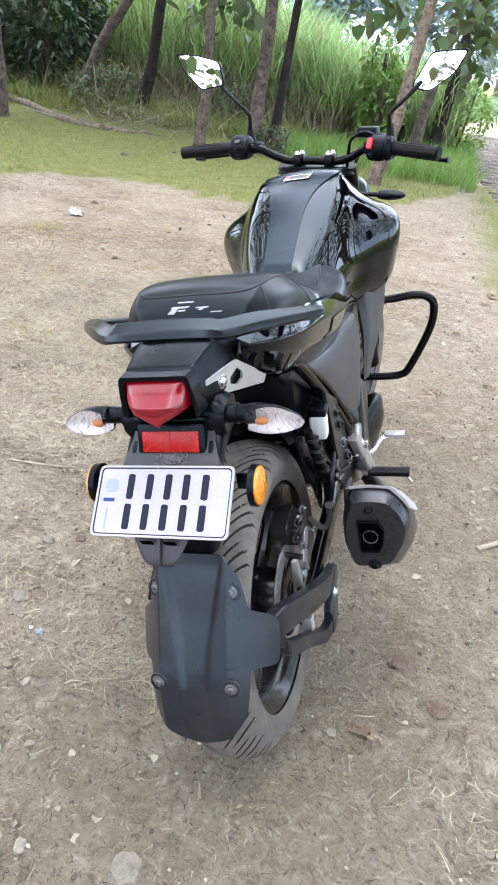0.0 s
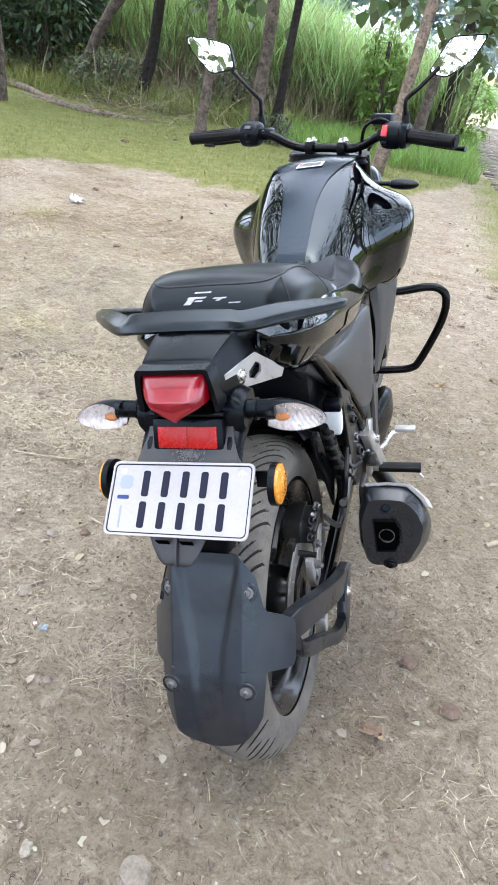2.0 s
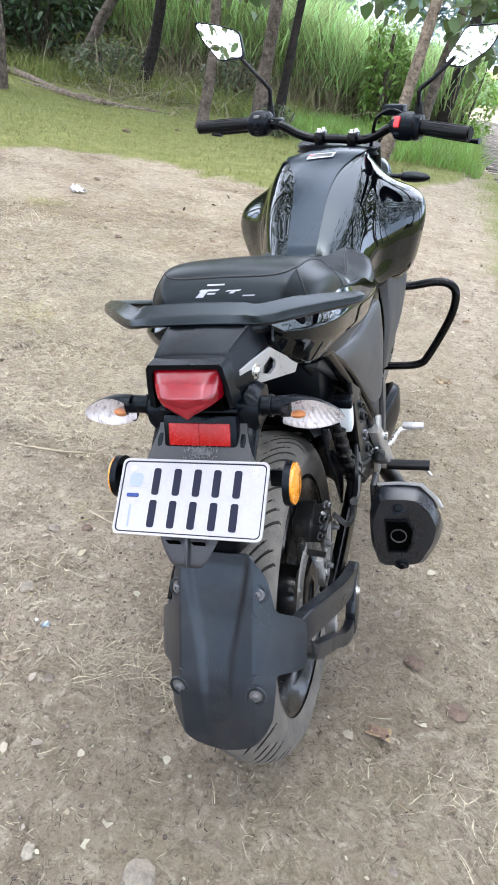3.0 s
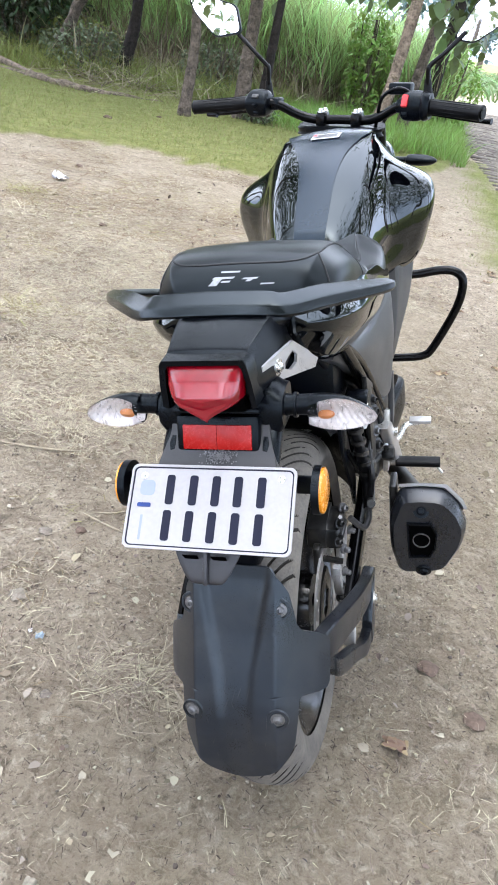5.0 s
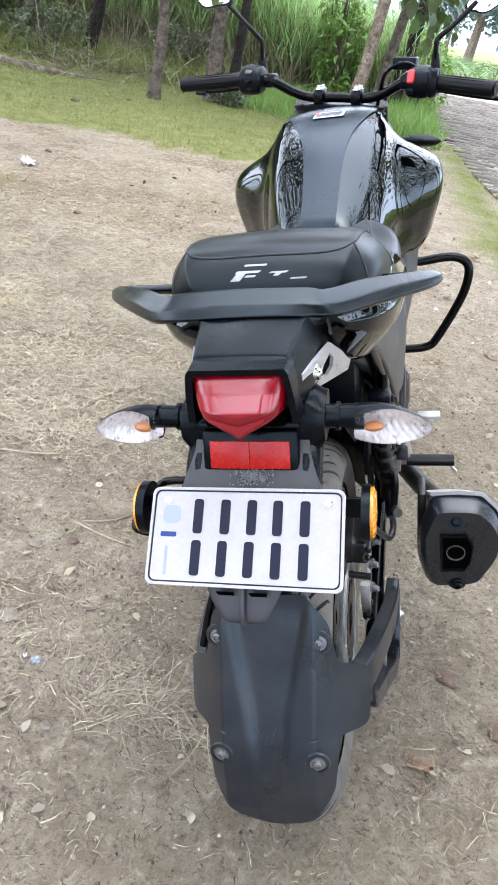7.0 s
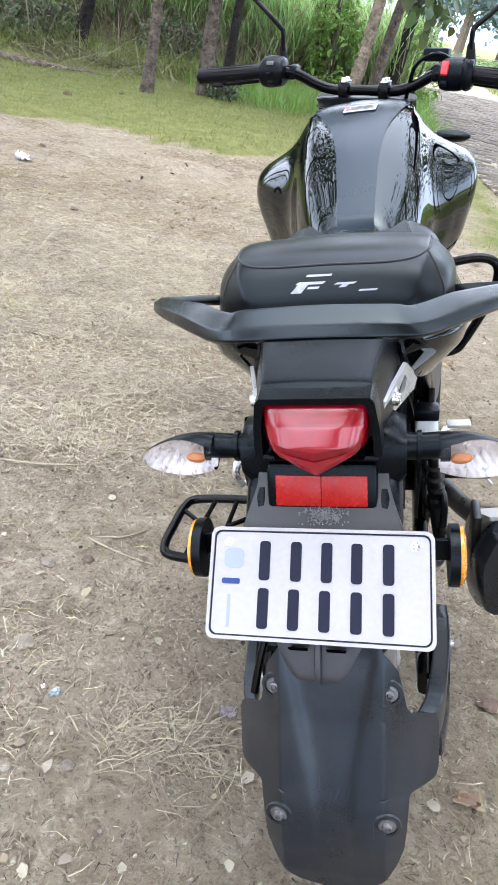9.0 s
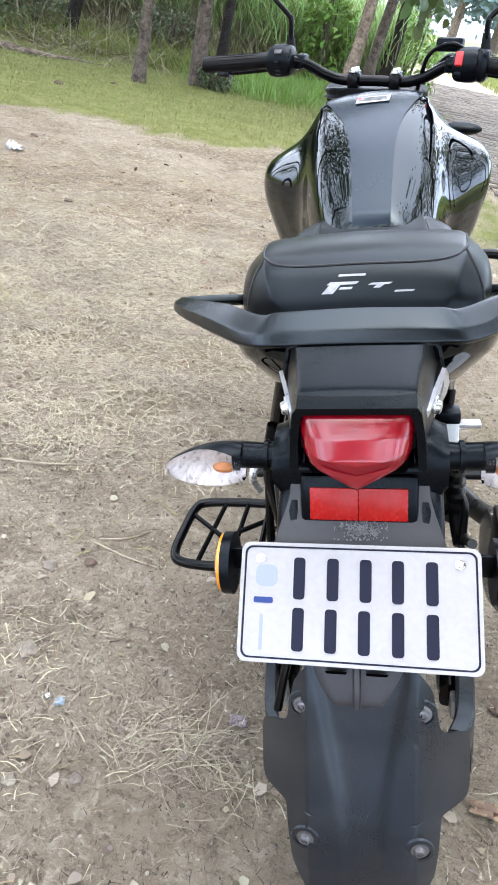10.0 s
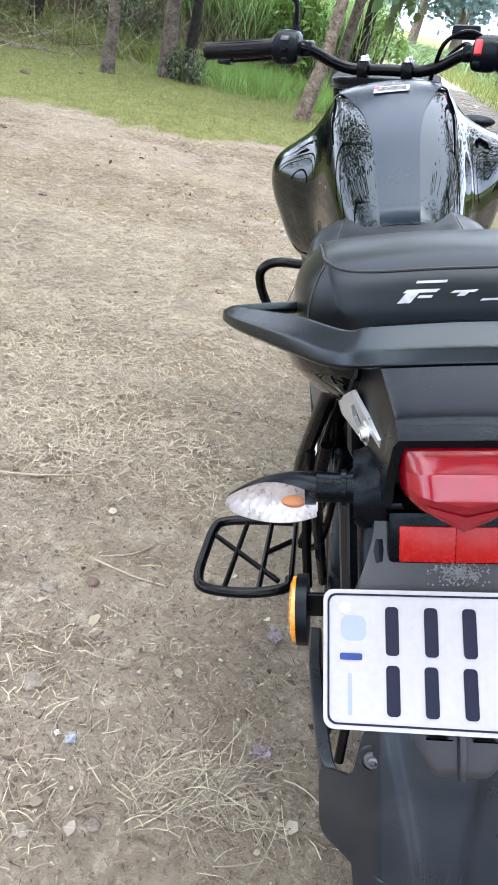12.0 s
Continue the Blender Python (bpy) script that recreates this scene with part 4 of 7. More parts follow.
# tail: cover, lamp, reflector
def tail():
    def cross(y, zt, zb, wt, wm, wb, zm):
        return section(mirrored([(0, y, zt), (wt * 0.5, y, zt - 0.0005), (wt * 0.92, y, zt - 0.002), (wt, y, zt - 0.006), (wm, y, zm), (wb, y, zb + 0.004), (wb * 0.9, y, zb), (0, y, zb)]), 56)
    cover = part("tail_cover", skin([cross(-0.02, 0.866, 0.79, 0.062, 0.071, 0.05, 0.82), cross(-0.10, 0.870, 0.78, 0.064, 0.074, 0.054, 0.815), cross(-0.19, 0.866, 0.768, 0.059, 0.070, 0.055, 0.805),
                                     cross(-0.255, 0.856, 0.782, 0.0505, 0.058, 0.042, 0.805), cross(-0.268, 0.852, 0.790, 0.049, 0.0555, 0.038, 0.81), cross(-0.272, 0.849, 0.795, 0.047, 0.053, 0.036, 0.81)], 36, smooth_along=True), PLASTIC, bike, "matt black plastic tail cover", sharp=40)
    # hood lip round the lamp
    lip = [(-0.057, -0.284, 0.790), (-0.0545, -0.288, 0.822), (-0.051, -0.290, 0.845), (-0.0475, -0.290, 0.850), (0.0475, -0.290, 0.850), (0.051, -0.290, 0.845), (0.0545, -0.288, 0.822), (0.057, -0.284, 0.790)]
    bm = bmesh.new()
    o = [bm.verts.new(p) for p in lip]
    i = [bm.verts.new((p[0] * 0.88, p[1] + 0.002, p[2] - (0.007 if p[2] > 0.84 else 0.003))) for p in lip]
    ob_ = [bm.verts.new((p[0] * 1.02, p[1] + 0.03, p[2] + 0.001)) for p in lip]
    ib = [bm.verts.new((p[0] * 0.85, p[1] + 0.028, p[2] - 0.008)) for p in lip]
    for k in range(len(lip) - 1):
        for a, b in ((o, i), (ob_, o), (i, ib)):
            bm.faces.new((a[k], a[k + 1], b[k + 1], b[k]))
    part("lamp_hood", bm, PLASTIC, cover, sharp=30)

    # the lamp: a bulging wedge that ends in a point, its lower part set back below a chevron edge
    lamp = part("tail_lamp", box_bm((0, -0.268, 0.805), (0.084, 0.02, 0.05), 0.004), HOLLOW_SHADE, bike, "red tail lamp with a pointed lower edge")

    def lens_half(z):
        return float(np.interp(z, [0.776, 0.782, 0.794, 0.799, 0.804, 0.824, 0.840, 0.8445], [0.004, 0.0125, 0.030, 0.0395, 0.0440, 0.0462, 0.0462, 0.0450]))

    def lens_y(x, z, sink=0.0):
        w = lens_half(z)
        bulge = np.interp(z, [0.776, 0.784, 0.80, 0.812, 0.828, 0.838, 0.8445], [0.020, 0.026, 0.028, 0.027, 0.019, 0.010, 0.0])
        return -0.280 - float(bulge) * (1 - min(1, abs(x) / w) ** 7 * 0.95) + sink

    def lens_field(name, z_low, z_high, span, mat, label, sink=0.0, n=15):
        """A field between two edges given as functions of x from -1 to 1."""
        rows_ = []
        for f in np.linspace(0, 1, n):
            row = []
            for s in np.linspace(-1, 1, 41):
                z = z_low(s) + (z_high(s) - z_low(s)) * f
                x = s * min(span, 1.0) * lens_half(z)
                row.append((x, lens_y(x, z, sink), z))
            rows_.append(row)
        return part(name, rings_bm(rows_, False, False), mat, lamp, label, sharp=40)
    vee = lambda s: 0.8035 + 0.0085 * abs(s) ** 1.1
    lens_field("red_lens", lambda s: vee(s), lambda s: 0.8445, 1.0, RED_LENS, "deep red lens")
    # this band and the chevron below carry the painted highlight
    lens_field("upper_lens", lambda s: vee(s) + 0.004, lambda s: 0.8285 - 0.002 * abs(s) ** 4, 0.90, RED_HIGHLIGHT, "lens band with its highlight painted in paler red", -0.0012)
    lens_field("lens_tip", lambda s: 0.777 + 0.024 * abs(s), lambda s: vee(s), 1.0, RED_LENS, "", 0.0025, 12)
    lens_field("chevron", lambda s: 0.781 + 0.021 * abs(s), lambda s: 0.7965 + 0.009 * abs(s), 0.62, RED_HIGHLIGHT, "", 0.0012, 9)

    # number plate bracket and lower tail
    low = part("plate_bracket", skin([section(mirrored([(0, y, zt), (w * 0.85, y, zt), (w, y - 0.002, zt - 0.006), (w, y - 0.004, zb), (0, y - 0.006, zb)]), 40) for y, zt, zb, w in
              ((-0.20, 0.77, 0.74, 0.060), (-0.245, 0.763, 0.722, 0.062), (-0.262, 0.745, 0.70, 0.064), (-0.285, 0.722, 0.69, 0.074), (-0.30, 0.706, 0.68, 0.078), (-0.33, 0.685, 0.66, 0.075), (-0.355, 0.66, 0.645, 0.06))], 28), CARRIER, bike, "grey-black plastic number plate carrier with pale scuffs")
    rng = random.Random(8)
    flecks = []
    for _ in range(420):
        u, v, r = max(-0.023, min(0.023, rng.gauss(0, 0.010))), max(-0.009, min(0.009, rng.gauss(0, 0.0045))), rng.uniform(0.0003, 0.0010)
        pts = [(u + r * rng.uniform(0.5, 1.4) * math.cos(k), v + r * rng.uniform(0.5, 1.4) * math.sin(k)) for k in np.linspace(0, 5.2, 5)]
        flecks.append(plate_bm(pts, 0.0003, Matrix.Translation((0.002, -0.2845, 0.7255)) @ Matrix.Rotation(radians(43), 4, "X")))
    tagged(part("scuff", merged(*flecks), SCUFF, low), kind="stuff")
    for s in (-1, 1):
        part("step", skin([section([(s * 0.052, y, z + 0.008), (s * 0.070, y, z + 0.006), (s * 0.074, y, z - 0.012), (s * 0.052, y, z - 0.014)], 16) for y, z in ((-0.235, 0.75), (-0.262, 0.735), (-0.285, 0.712))], 10), PLASTIC, low)
    # rectangular reflector in its frame
    turn = Matrix.Rotation(radians(-17), 4, "X")
    fr = part("reflector_frame", box_bm((0, -0.264, 0.746), (0.104, 0.018, 0.046), 0.005, turn), PLASTIC, bike, "black reflector frame")
    for s in (-1, 1):
        part("red_reflector", box_bm((s * 0.02148, -0.2735, 0.7455), (0.0429, 0.004, 0.030), 0.001, turn @ Matrix.Rotation(radians(s * 0.6), 4, "Z")), RED_REFLEX, fr, "red ribbed rear reflector")
    part("reflector_shelf", box_bm((0, -0.252, 0.772), (0.108, 0.03, 0.006), 0.002, turn), PLASTIC, fr)
    # silver side brackets with an angular window
    for s in (-1, 1):
        ax, up = Vector((s * 0.173, 0.932, -0.319)).normalized(), Vector((s * 0.21, 0.27, 0.93))
        up = (up - ax * up.dot(ax)).normalized()
        nrm = ax.cross(up) * s
        at = Matrix(((ax.x, up.x, nrm.x, s * 0.0555), (ax.y, up.y, nrm.y, -0.248), (ax.z, up.z, nrm.z, 0.826), (0, 0, 0, 1)))
        rim_ = [(0.0, 0.0), (0.080, 0.028), (0.190, 0.003), (0.186, -0.012), (0.022, -0.024), (0.003, -0.018)]
        hole_ = [(0.068, 0.002), (0.084, 0.016), (0.104, 0.010), (0.108, -0.001), (0.094, -0.010), (0.072, -0.008)]
        br = part("side_bracket", plate_bm(rim_, 0.004, at, 0.0, [hole_]), BRUSHED, bike, "brushed silver side bracket with an angular cut-out")
        bolt(at @ Vector((0.044, -0.003, 0.004)), nrm, 0.007, br, CHROME)
    # flanks that carry the indicators
    for s in (-1, 1):
        boss = part("indicator_mount", skin([section([(x * s, -0.20, z + h), (x * s, -0.248, z + h * 0.8), (x * s, -0.252, z - h), (x * s, -0.205, z - h)], 24) for x, z, h in
                   ((0.048, 0.755, 0.040), (0.062, 0.757, 0.036), (0.072, 0.764, 0.024), (0.078, 0.768, 0.018))], 14), PLASTIC, bike, "black indicator mount")
        stalk = part("indicator_stalk", tube_bm([(s * 0.072, -0.229, 0.768), (s * 0.09, -0.229, 0.768), (s * 0.118, -0.229, 0.769)], [0.0145, 0.0125, 0.0135], 18), PLASTIC, boss)
        part("stalk_ring", lathe_bm([(0, 0.012), (0, 0.0155), (0.004, 0.0155), (0.004, 0.012)], "x", (s * 0.088, -0.229, 0.768), 20), PLASTIC, boss)
        shell, bowl, lens = [], [], []
        for f in np.linspace(0, 1, 21):
            x = s * (0.108 + 0.079 * f)
            h = 0.0218 * math.sin(math.pi * min(1, 0.22 + 0.78 * f)) ** 0.55 * (1 - 0.2 * f) + 0.0012
            zc, edge = 0.765 - 0.008 * f, 0.16 + 0.75 * max(0, 1 - f * 1.6) ** 1.5
            deep_ = 0.95 * h
            ring = lambda k, g=1.0, d=deep_: (x, -0.236 - g * d * math.sin(k), zc + g * h * math.cos(k))
            shell.append([ring(k, 1.03) for k in np.linspace(-math.pi, edge, 19)])
            lens.append([ring(k) for k in np.linspace(edge - 0.05, math.pi, 19)])
            step_ = 0.00022 if len(bowl) % 2 else -0.00022
            bowl.append([(x, -0.236 + 0.45 * deep_ * math.sin(k) + step_ * (1 if i % 2 else -0.5), zc + 0.93 * h * math.cos(k)) for i, k in enumerate(np.linspace(0, math.pi, 13))])
        lamp_ = part("turn_indicator", rings_bm(shell, False, False), PLASTIC, bike, "clear-lens turn indicator with amber bulb")
        part("indicator_bowl", rings_bm(bowl, False, False), FACET, lamp_, "faceted silver bowl", smooth=False)
        part("indicator_lens", rings_bm(lens, False, False), CLEAR, lamp_, "clear plastic lens").visible_shadow = False
        part("bulb", skin([section([(x, -0.236 - r, 0.760), (x, -0.236, 0.760 + r), (x, -0.236 + r * 0.5, 0.760), (x, -0.236, 0.760 - r)], 16) for x, r in ((s * 0.119, 0.002), (s * 0.122, 0.0040), (s * 0.129, 0.0046), (s * 0.135, 0.003), (s * 0.137, 0.001))], 12), BULB, lamp_, "amber bulb")
        # amber side reflectors on tabs beside the plate
        rf = part("reflector_tab", merged(box_bm((s * 0.110, -0.288, 0.692), (0.030, 0.004, 0.024), 0.001), lathe_bm([(s * 0.116, 0.0), (s * 0.116, 0.0295), (s * 0.125, 0.0295), (s * 0.125, 0.0)], "x", (0, -0.286, 0.684), 32, closed_profile=False)), PLASTIC, bike, "black tab of a side reflector")
        part("amber_reflector", lathe_bm([(s * 0.125, 0.0275), (s * 0.128, 0.0275), (s * 0.1305, 0.022), (s * 0.1315, 0.0)], "x", (0, -0.286, 0.684), 32, closed_profile=False), AMBER, rf, "round amber side reflector")
    # drop from the carrier to the hugger
    lip = part("inner_fender", skin([boxy([(-w, y, z), (w, y, z), (w * 1.05, y + 0.035, z + 0.012), (-w * 1.05, y + 0.035, z + 0.012)], 0.16, 4) for y, z, w in
               ((-0.322, 0.690, 0.052), (-0.345, 0.668, 0.050), (-0.366, 0.640, 0.040), (-0.377, 0.622, 0.030), (-0.381, 0.612, 0.023), (-0.378, 0.607, 0.018))], 20), CARRIER, bike, "grey-black plastic lip under the number plate", sharp=35)
    part("lip_rib", skin([boxy([(-0.0025, y, z), (0.0025, y, z), (0.004, y + 0.010, z), (-0.004, y + 0.010, z)], 0.2, 3) for y, z in ((-0.356, 0.662), (-0.374, 0.640), (-0.384, 0.622), (-0.386, 0.612))], 10), CARRIER, lip)
    # thin black plates paint the shade of two slots
    for s in (-1, 1):
        part("lip_slot", plate_bm([(-0.009, -0.008), (0.007, -0.006), (0.009, 0.008), (-0.009, 0.008)], 0.001, Matrix.Translation((s * 0.017, -0.3705, 0.640)) @ Matrix.Rotation(radians(125), 4, "X")), HOLLOW_SHADE, lip)
    part("fender_neck", skin([section(mirrored([(0, y, z), (w, y + 0.004, z), (w * 1.1, y + 0.04, z), (0, y + 0.05, z)]), 30) for y, z, w in ((-0.300, 0.66, 0.045), (-0.290, 0.60, 0.036), (-0.272, 0.55, 0.028))], 14), PLASTIC, bike, "black inner fender under the plate")
    # fender over the tyre
    arc = []
    for a in np.linspace(radians(10), radians(74), 14):
        r = 0.345
        arc.append([(x, AXLE.y + (r - 0.05 * abs(x / 0.085) ** 3) * math.cos(a), AXLE.z + (r - 0.05 * abs(x / 0.085) ** 3) * math.sin(a)) for x in np.linspace(-0.085, 0.085, 13)])
    bm = rings_bm(arc, False, False)
    bmesh.ops.solidify(bm, geom=list(bm.faces), thickness=0.004)
    part("tyre_fender", bm, PLASTIC, bike, "black inner fender above the tyre")


tail()


def number_plate():
    ux, vx = Vector((1, -0.015, 0.012)).normalized(), Vector((0, 0.0705, 0.0665)).normalized()
    nx = vx.cross(ux) * -1
    at = Matrix(((ux.x, vx.x, nx.x, 0.0), (ux.y, vx.y, nx.y, -0.337), (ux.z, vx.z, nx.z, 0.6855), (0, 0, 0, 1)))
    if (at.to_3x3() @ Vector((0, 0, 1))).y > 0:
        at = at @ Matrix.Diagonal((1, 1, -1, 1))

    def rounded(w, h, r, n=5):
        out = []
        for cx, cy, a0 in ((w - r, h - r, 0), (-w + r, h - r, 90), (-w + r, -h + r, 180), (w - r, -h + r, 270)):
            out += [(cx + r * math.cos(radians(a0 + 90 * k / n)), cy + r * math.sin(radians(a0 + 90 * k / n))) for k in range(n + 1)]
        return out
    base = part("number_plate", plate_bm(rounded(0.102, 0.051, 0.008), 0.002, at), PLATE, bike, "white embossed number plate with dark bars")
    part("plate_backing", plate_bm(rounded(0.099, 0.048, 0.008), 0.004, at @ Matrix.Translation((0, 0, -0.0045))), PLASTIC, base)
    part("raised_rim", plate_bm(rounded(0.102, 0.051, 0.008), 0.0012, at @ Matrix.Translation((0, 0, 0.002)), 0, [rounded(0.099, 0.048, 0.0065)]), PLATE, base)
    part("border_line", plate_bm(rounded(0.0988, 0.0478, 0.0065), 0.0006, at @ Matrix.Translation((0, 0, 0.002)), 0, [rounded(0.0974, 0.0464, 0.006)]), INK, base)
    def bar(name, u, v, w, h, mat, z=0.002, thick=0.0009):
        part(name, plate_bm(rounded(w / 2, h / 2, min(w, h) * 0.3, 3), thick, at @ Matrix.Translation((u, v, z))), mat, base)
    for u in (-0.050, -0.021, 0.007, 0.034, 0.062):
        bar("bar", u, 0.0205, 0.010, 0.036, INK)
    for u in (-0.050, -0.022, 0.006, 0.034, 0.062):
        bar("bar", u, -0.0225, 0.010, 0.036, INK)
    bar("small_bar", -0.081, 0.001, 0.017, 0.005, BLUE_INK)
    bar("foil_patch", -0.079, 0.022, 0.019, 0.019, HOLO, thick=0.0003)
    bar("pale_strip", -0.082, -0.026, 0.003, 0.030, HOLO, thick=0.0003)
    for u in (-0.085, 0.085):
        bolt(at @ Vector((u, 0.037, 0.002)), (at.to_3x3() @ Vector((0, 0, 1))), 0.0028, base, CHROME, name="screw", deep=0.003)


number_plate()


# seat and grab rail
def seat():
    rows = []
    for y, zt, zb, wt, wb, crown in ((-0.122, 0.868, 0.848, 0.080, 0.090, 0.0), (-0.114, 0.888, 0.840, 0.092, 0.106, 0.001), (-0.094, 0.906, 0.834, 0.100, 0.120, 0.003), (-0.06, 0.9135, 0.832, 0.106, 0.130, 0.004), (0.0, 0.910, 0.828, 0.110, 0.137, 0.004), (0.06, 0.895, 0.82, 0.112, 0.139, 0.004), (0.12, 0.868, 0.81, 0.116, 0.144, 0.003),
                                 (0.18, 0.846, 0.79, 0.119, 0.149, 0.001), (0.26, 0.820, 0.765, 0.118, 0.150, 0.0), (0.34, 0.807, 0.745, 0.112, 0.150, 0.001), (0.41, 0.808, 0.735, 0.100, 0.150, 0.004), (0.46, 0.818, 0.735, 0.094, 0.146, 0.003), (0.495, 0.823, 0.74, 0.088, 0.136, 0.002), (0.512, 0.815, 0.745, 0.080, 0.120, 0.0)):
        rows.append(section(mirrored([(0, y, zt + crown), (wt * 0.5, y, zt + crown * 0.6), (wt * 0.9, y, zt - 0.001), (wt * 1.01, y, zt - 0.008), (wb * 0.97, y, zt - 0.032), (wb, y, zb + 0.014), (wb * 0.93, y, zb), (0, y, zb)]), 72))
    body = part("seat", skin(rows, 60), VINYL, bike, "black vinyl one-piece stepped seat", sharp=60)
    shell = BVHTree.FromPolygons([v.co for v in body.data.vertices], [tuple(p.vertices) for p in body.data.polygons])

    def laid(points, count):
        return [shell.find_nearest(Vector(p))[0] for p in catmull(points, count)]
    edge = [(-0.107, -0.03, 0.910), (-0.100, -0.070, 0.910), (-0.075, -0.092, 0.907), (0, -0.096, 0.9085), (0.075, -0.092, 0.907), (0.100, -0.070, 0.910), (0.107, -0.03, 0.910)]
    part("rear_piping", tube_bm(laid(edge, 41), 0.0016, 8, 80), THREAD, body)
    for s in (-1, 1):
        part("side_piping", tube_bm(laid([(s * 0.107, -0.03, 0.910), (s * 0.1125, 0.03, 0.901), (s * 0.1145, 0.10, 0.873), (s * 0.116, 0.18, 0.840), (s * 0.118, 0.26, 0.816), (s * 0.112, 0.34, 0.803), (s * 0.100, 0.41, 0.804), (s * 0.088, 0.46, 0.812)], 45), 0.0016, 8, 90), THREAD, body)
        part("panel_seam", tube_bm(laid([(s * 0.100, -0.070, 0.910), (s * 0.113, -0.086, 0.890), (s * 0.1165, -0.094, 0.866), (s * 0.116, -0.102, 0.850)], 15), 0.0013, 8, 30), THREAD, body)
        part("cross_seam", tube_bm(laid([(s * 0.1145, 0.075, 0.884), (s * 0.1315, 0.08, 0.862), (s * 0.1395, 0.085, 0.836)], 15), 0.0012, 8, 30), THREAD, body)
    def mark(u0, u1, z0, z1, slant=0.004, mat=WHITE_PRINT):
        def on(x, z):
            hit = shell.ray_cast(Vector((x, -0.3, z)), Vector((0, 1, 0)))[0]
            return (x, (hit.y if hit else -0.1) - 0.0009, z)
        bm = bmesh.new()
        n = 6
        lo = [bm.verts.new(on(u0 + (u1 - u0) * k / n - slant, z0)) for k in range(n + 1)]
        hi = [bm.verts.new(on(u0 + (u1 - u0) * k / n + slant, z1)) for k in range(n + 1)]
        for k in range(n):
            bm.faces.new((lo[k], lo[k + 1], hi[k + 1], hi[k]))
        part("printed_mark", bm, mat, body)
    mark(-0.022, 0.004, 0.8990, 0.9008, 0.0005)
    mark(-0.032, -0.004, 0.8925, 0.8948, 0.002)
    mark(-0.035, -0.024, 0.8850, 0.8925, 0.004)
    mark(-0.021, -0.009, 0.8885, 0.8905, 0.001)
    mark(0.008, 0.028, 0.8915, 0.8932, 0.002)
    mark(0.013, 0.020, 0.8890, 0.8915, 0.002)
    mark(0.032, 0.050, 0.8850, 0.8866, 0.001)
    # silver mark on the flank ahead of the seat
    for s in (-1, 1):
        bm = bmesh.new()
        for quad in ([(0.135, 0.820), (0.155, 0.823), (0.162, 0.834), (0.142, 0.831)], [(0.160, 0.822), (0.185, 0.822), (0.188, 0.827), (0.168, 0.829)]):
            hits = [shell.ray_cast(Vector((s * 0.3, y, z)), Vector((-s, 0, 0)))[0] for y, z in quad]
            if all(hits):
                bm.faces.new([bm.verts.new(h + Vector((s * 0.0012, 0, 0))) for h in hits])
        part("flank_mark", bm, WHITE_PRINT, body)


seat()


def grab_rail():
    path = [(-0.112, -0.035, 0.855, 0.006, 0.005), (-0.158, -0.054, 0.862, 0.0065, 0.005), (-0.192, -0.078, 0.869, 0.0065, 0.0045), (-0.182, -0.108, 0.874, 0.0105, 0.005), (-0.128, -0.178, 0.886, 0.0155, 0.0055),
            (-0.090, -0.221, 0.890, 0.0155, 0.005), (-0.064, -0.233, 0.895, 0.016, 0.0045), (0, -0.235, 0.897, 0.0165, 0.0045)]
    full = path + [(-x, y, z, a, b) for x, y, z, a, b in reversed(path[:-1])]
    pts = catmull([p[:3] for p in full], 81)
    wid = np.interp(np.linspace(0, 1, 81), np.linspace(0, 1, len(full)), [p[3] for p in full])
    thk = np.interp(np.linspace(0, 1, 81), np.linspace(0, 1, len(full)), [p[4] for p in full])
    rings = []
    for i in range(81):
        d = Vector(pts[min(i + 1, 80)] - pts[max(i - 1, 0)]).normalized()
        out = d.cross(Vector((0, 0, 1))).normalized()
        # the face of the bar slopes down and back
        tilt = radians(38)
        f = Vector((out.x, out.y, 0)) * math.cos(tilt) + Vector((0, 0, -1)) * math.sin(tilt)
        n = f.cross(d).normalized()
        sec = []
        for u, v in ((-1, -0.8), (-1.0, 0.7), (0.35, 1.25), (1.0, 0.35), (0.95, -1.0), (-0.6, -1)):
            sec.append(Vector(pts[i]) + f * (u * wid[i]) + n * (v * thk[i]))
        rings.append(boxy(sec, 0.16, 4))
    rail = part("grab_rail", rings_bm(rings), GRAB, bike, "satin black cast pillion grab rail", sharp=32)
    for s in (-1, 1):
        part("rail_foot", skin([section([(s * 0.06, y, z), (s * 0.115, y, z), (s * 0.112, y, z - 0.02), (s * 0.06, y, z - 0.02)], 20) for y, z in ((0.06, 0.85), (-0.05, 0.852), (-0.12, 0.858))], 10), PLASTIC, rail)
    part("rail_mount", skin([section(mirrored([(0, y, z), (w, y, z - 0.002), (w, y, z - 0.02), (0, y, z - 0.022)]), 24) for y, z, w in ((-0.08, 0.850, 0.085), (-0.14, 0.858, 0.07), (-0.19, 0.870, 0.05))], 10), PLASTIC, rail)


grab_rail()


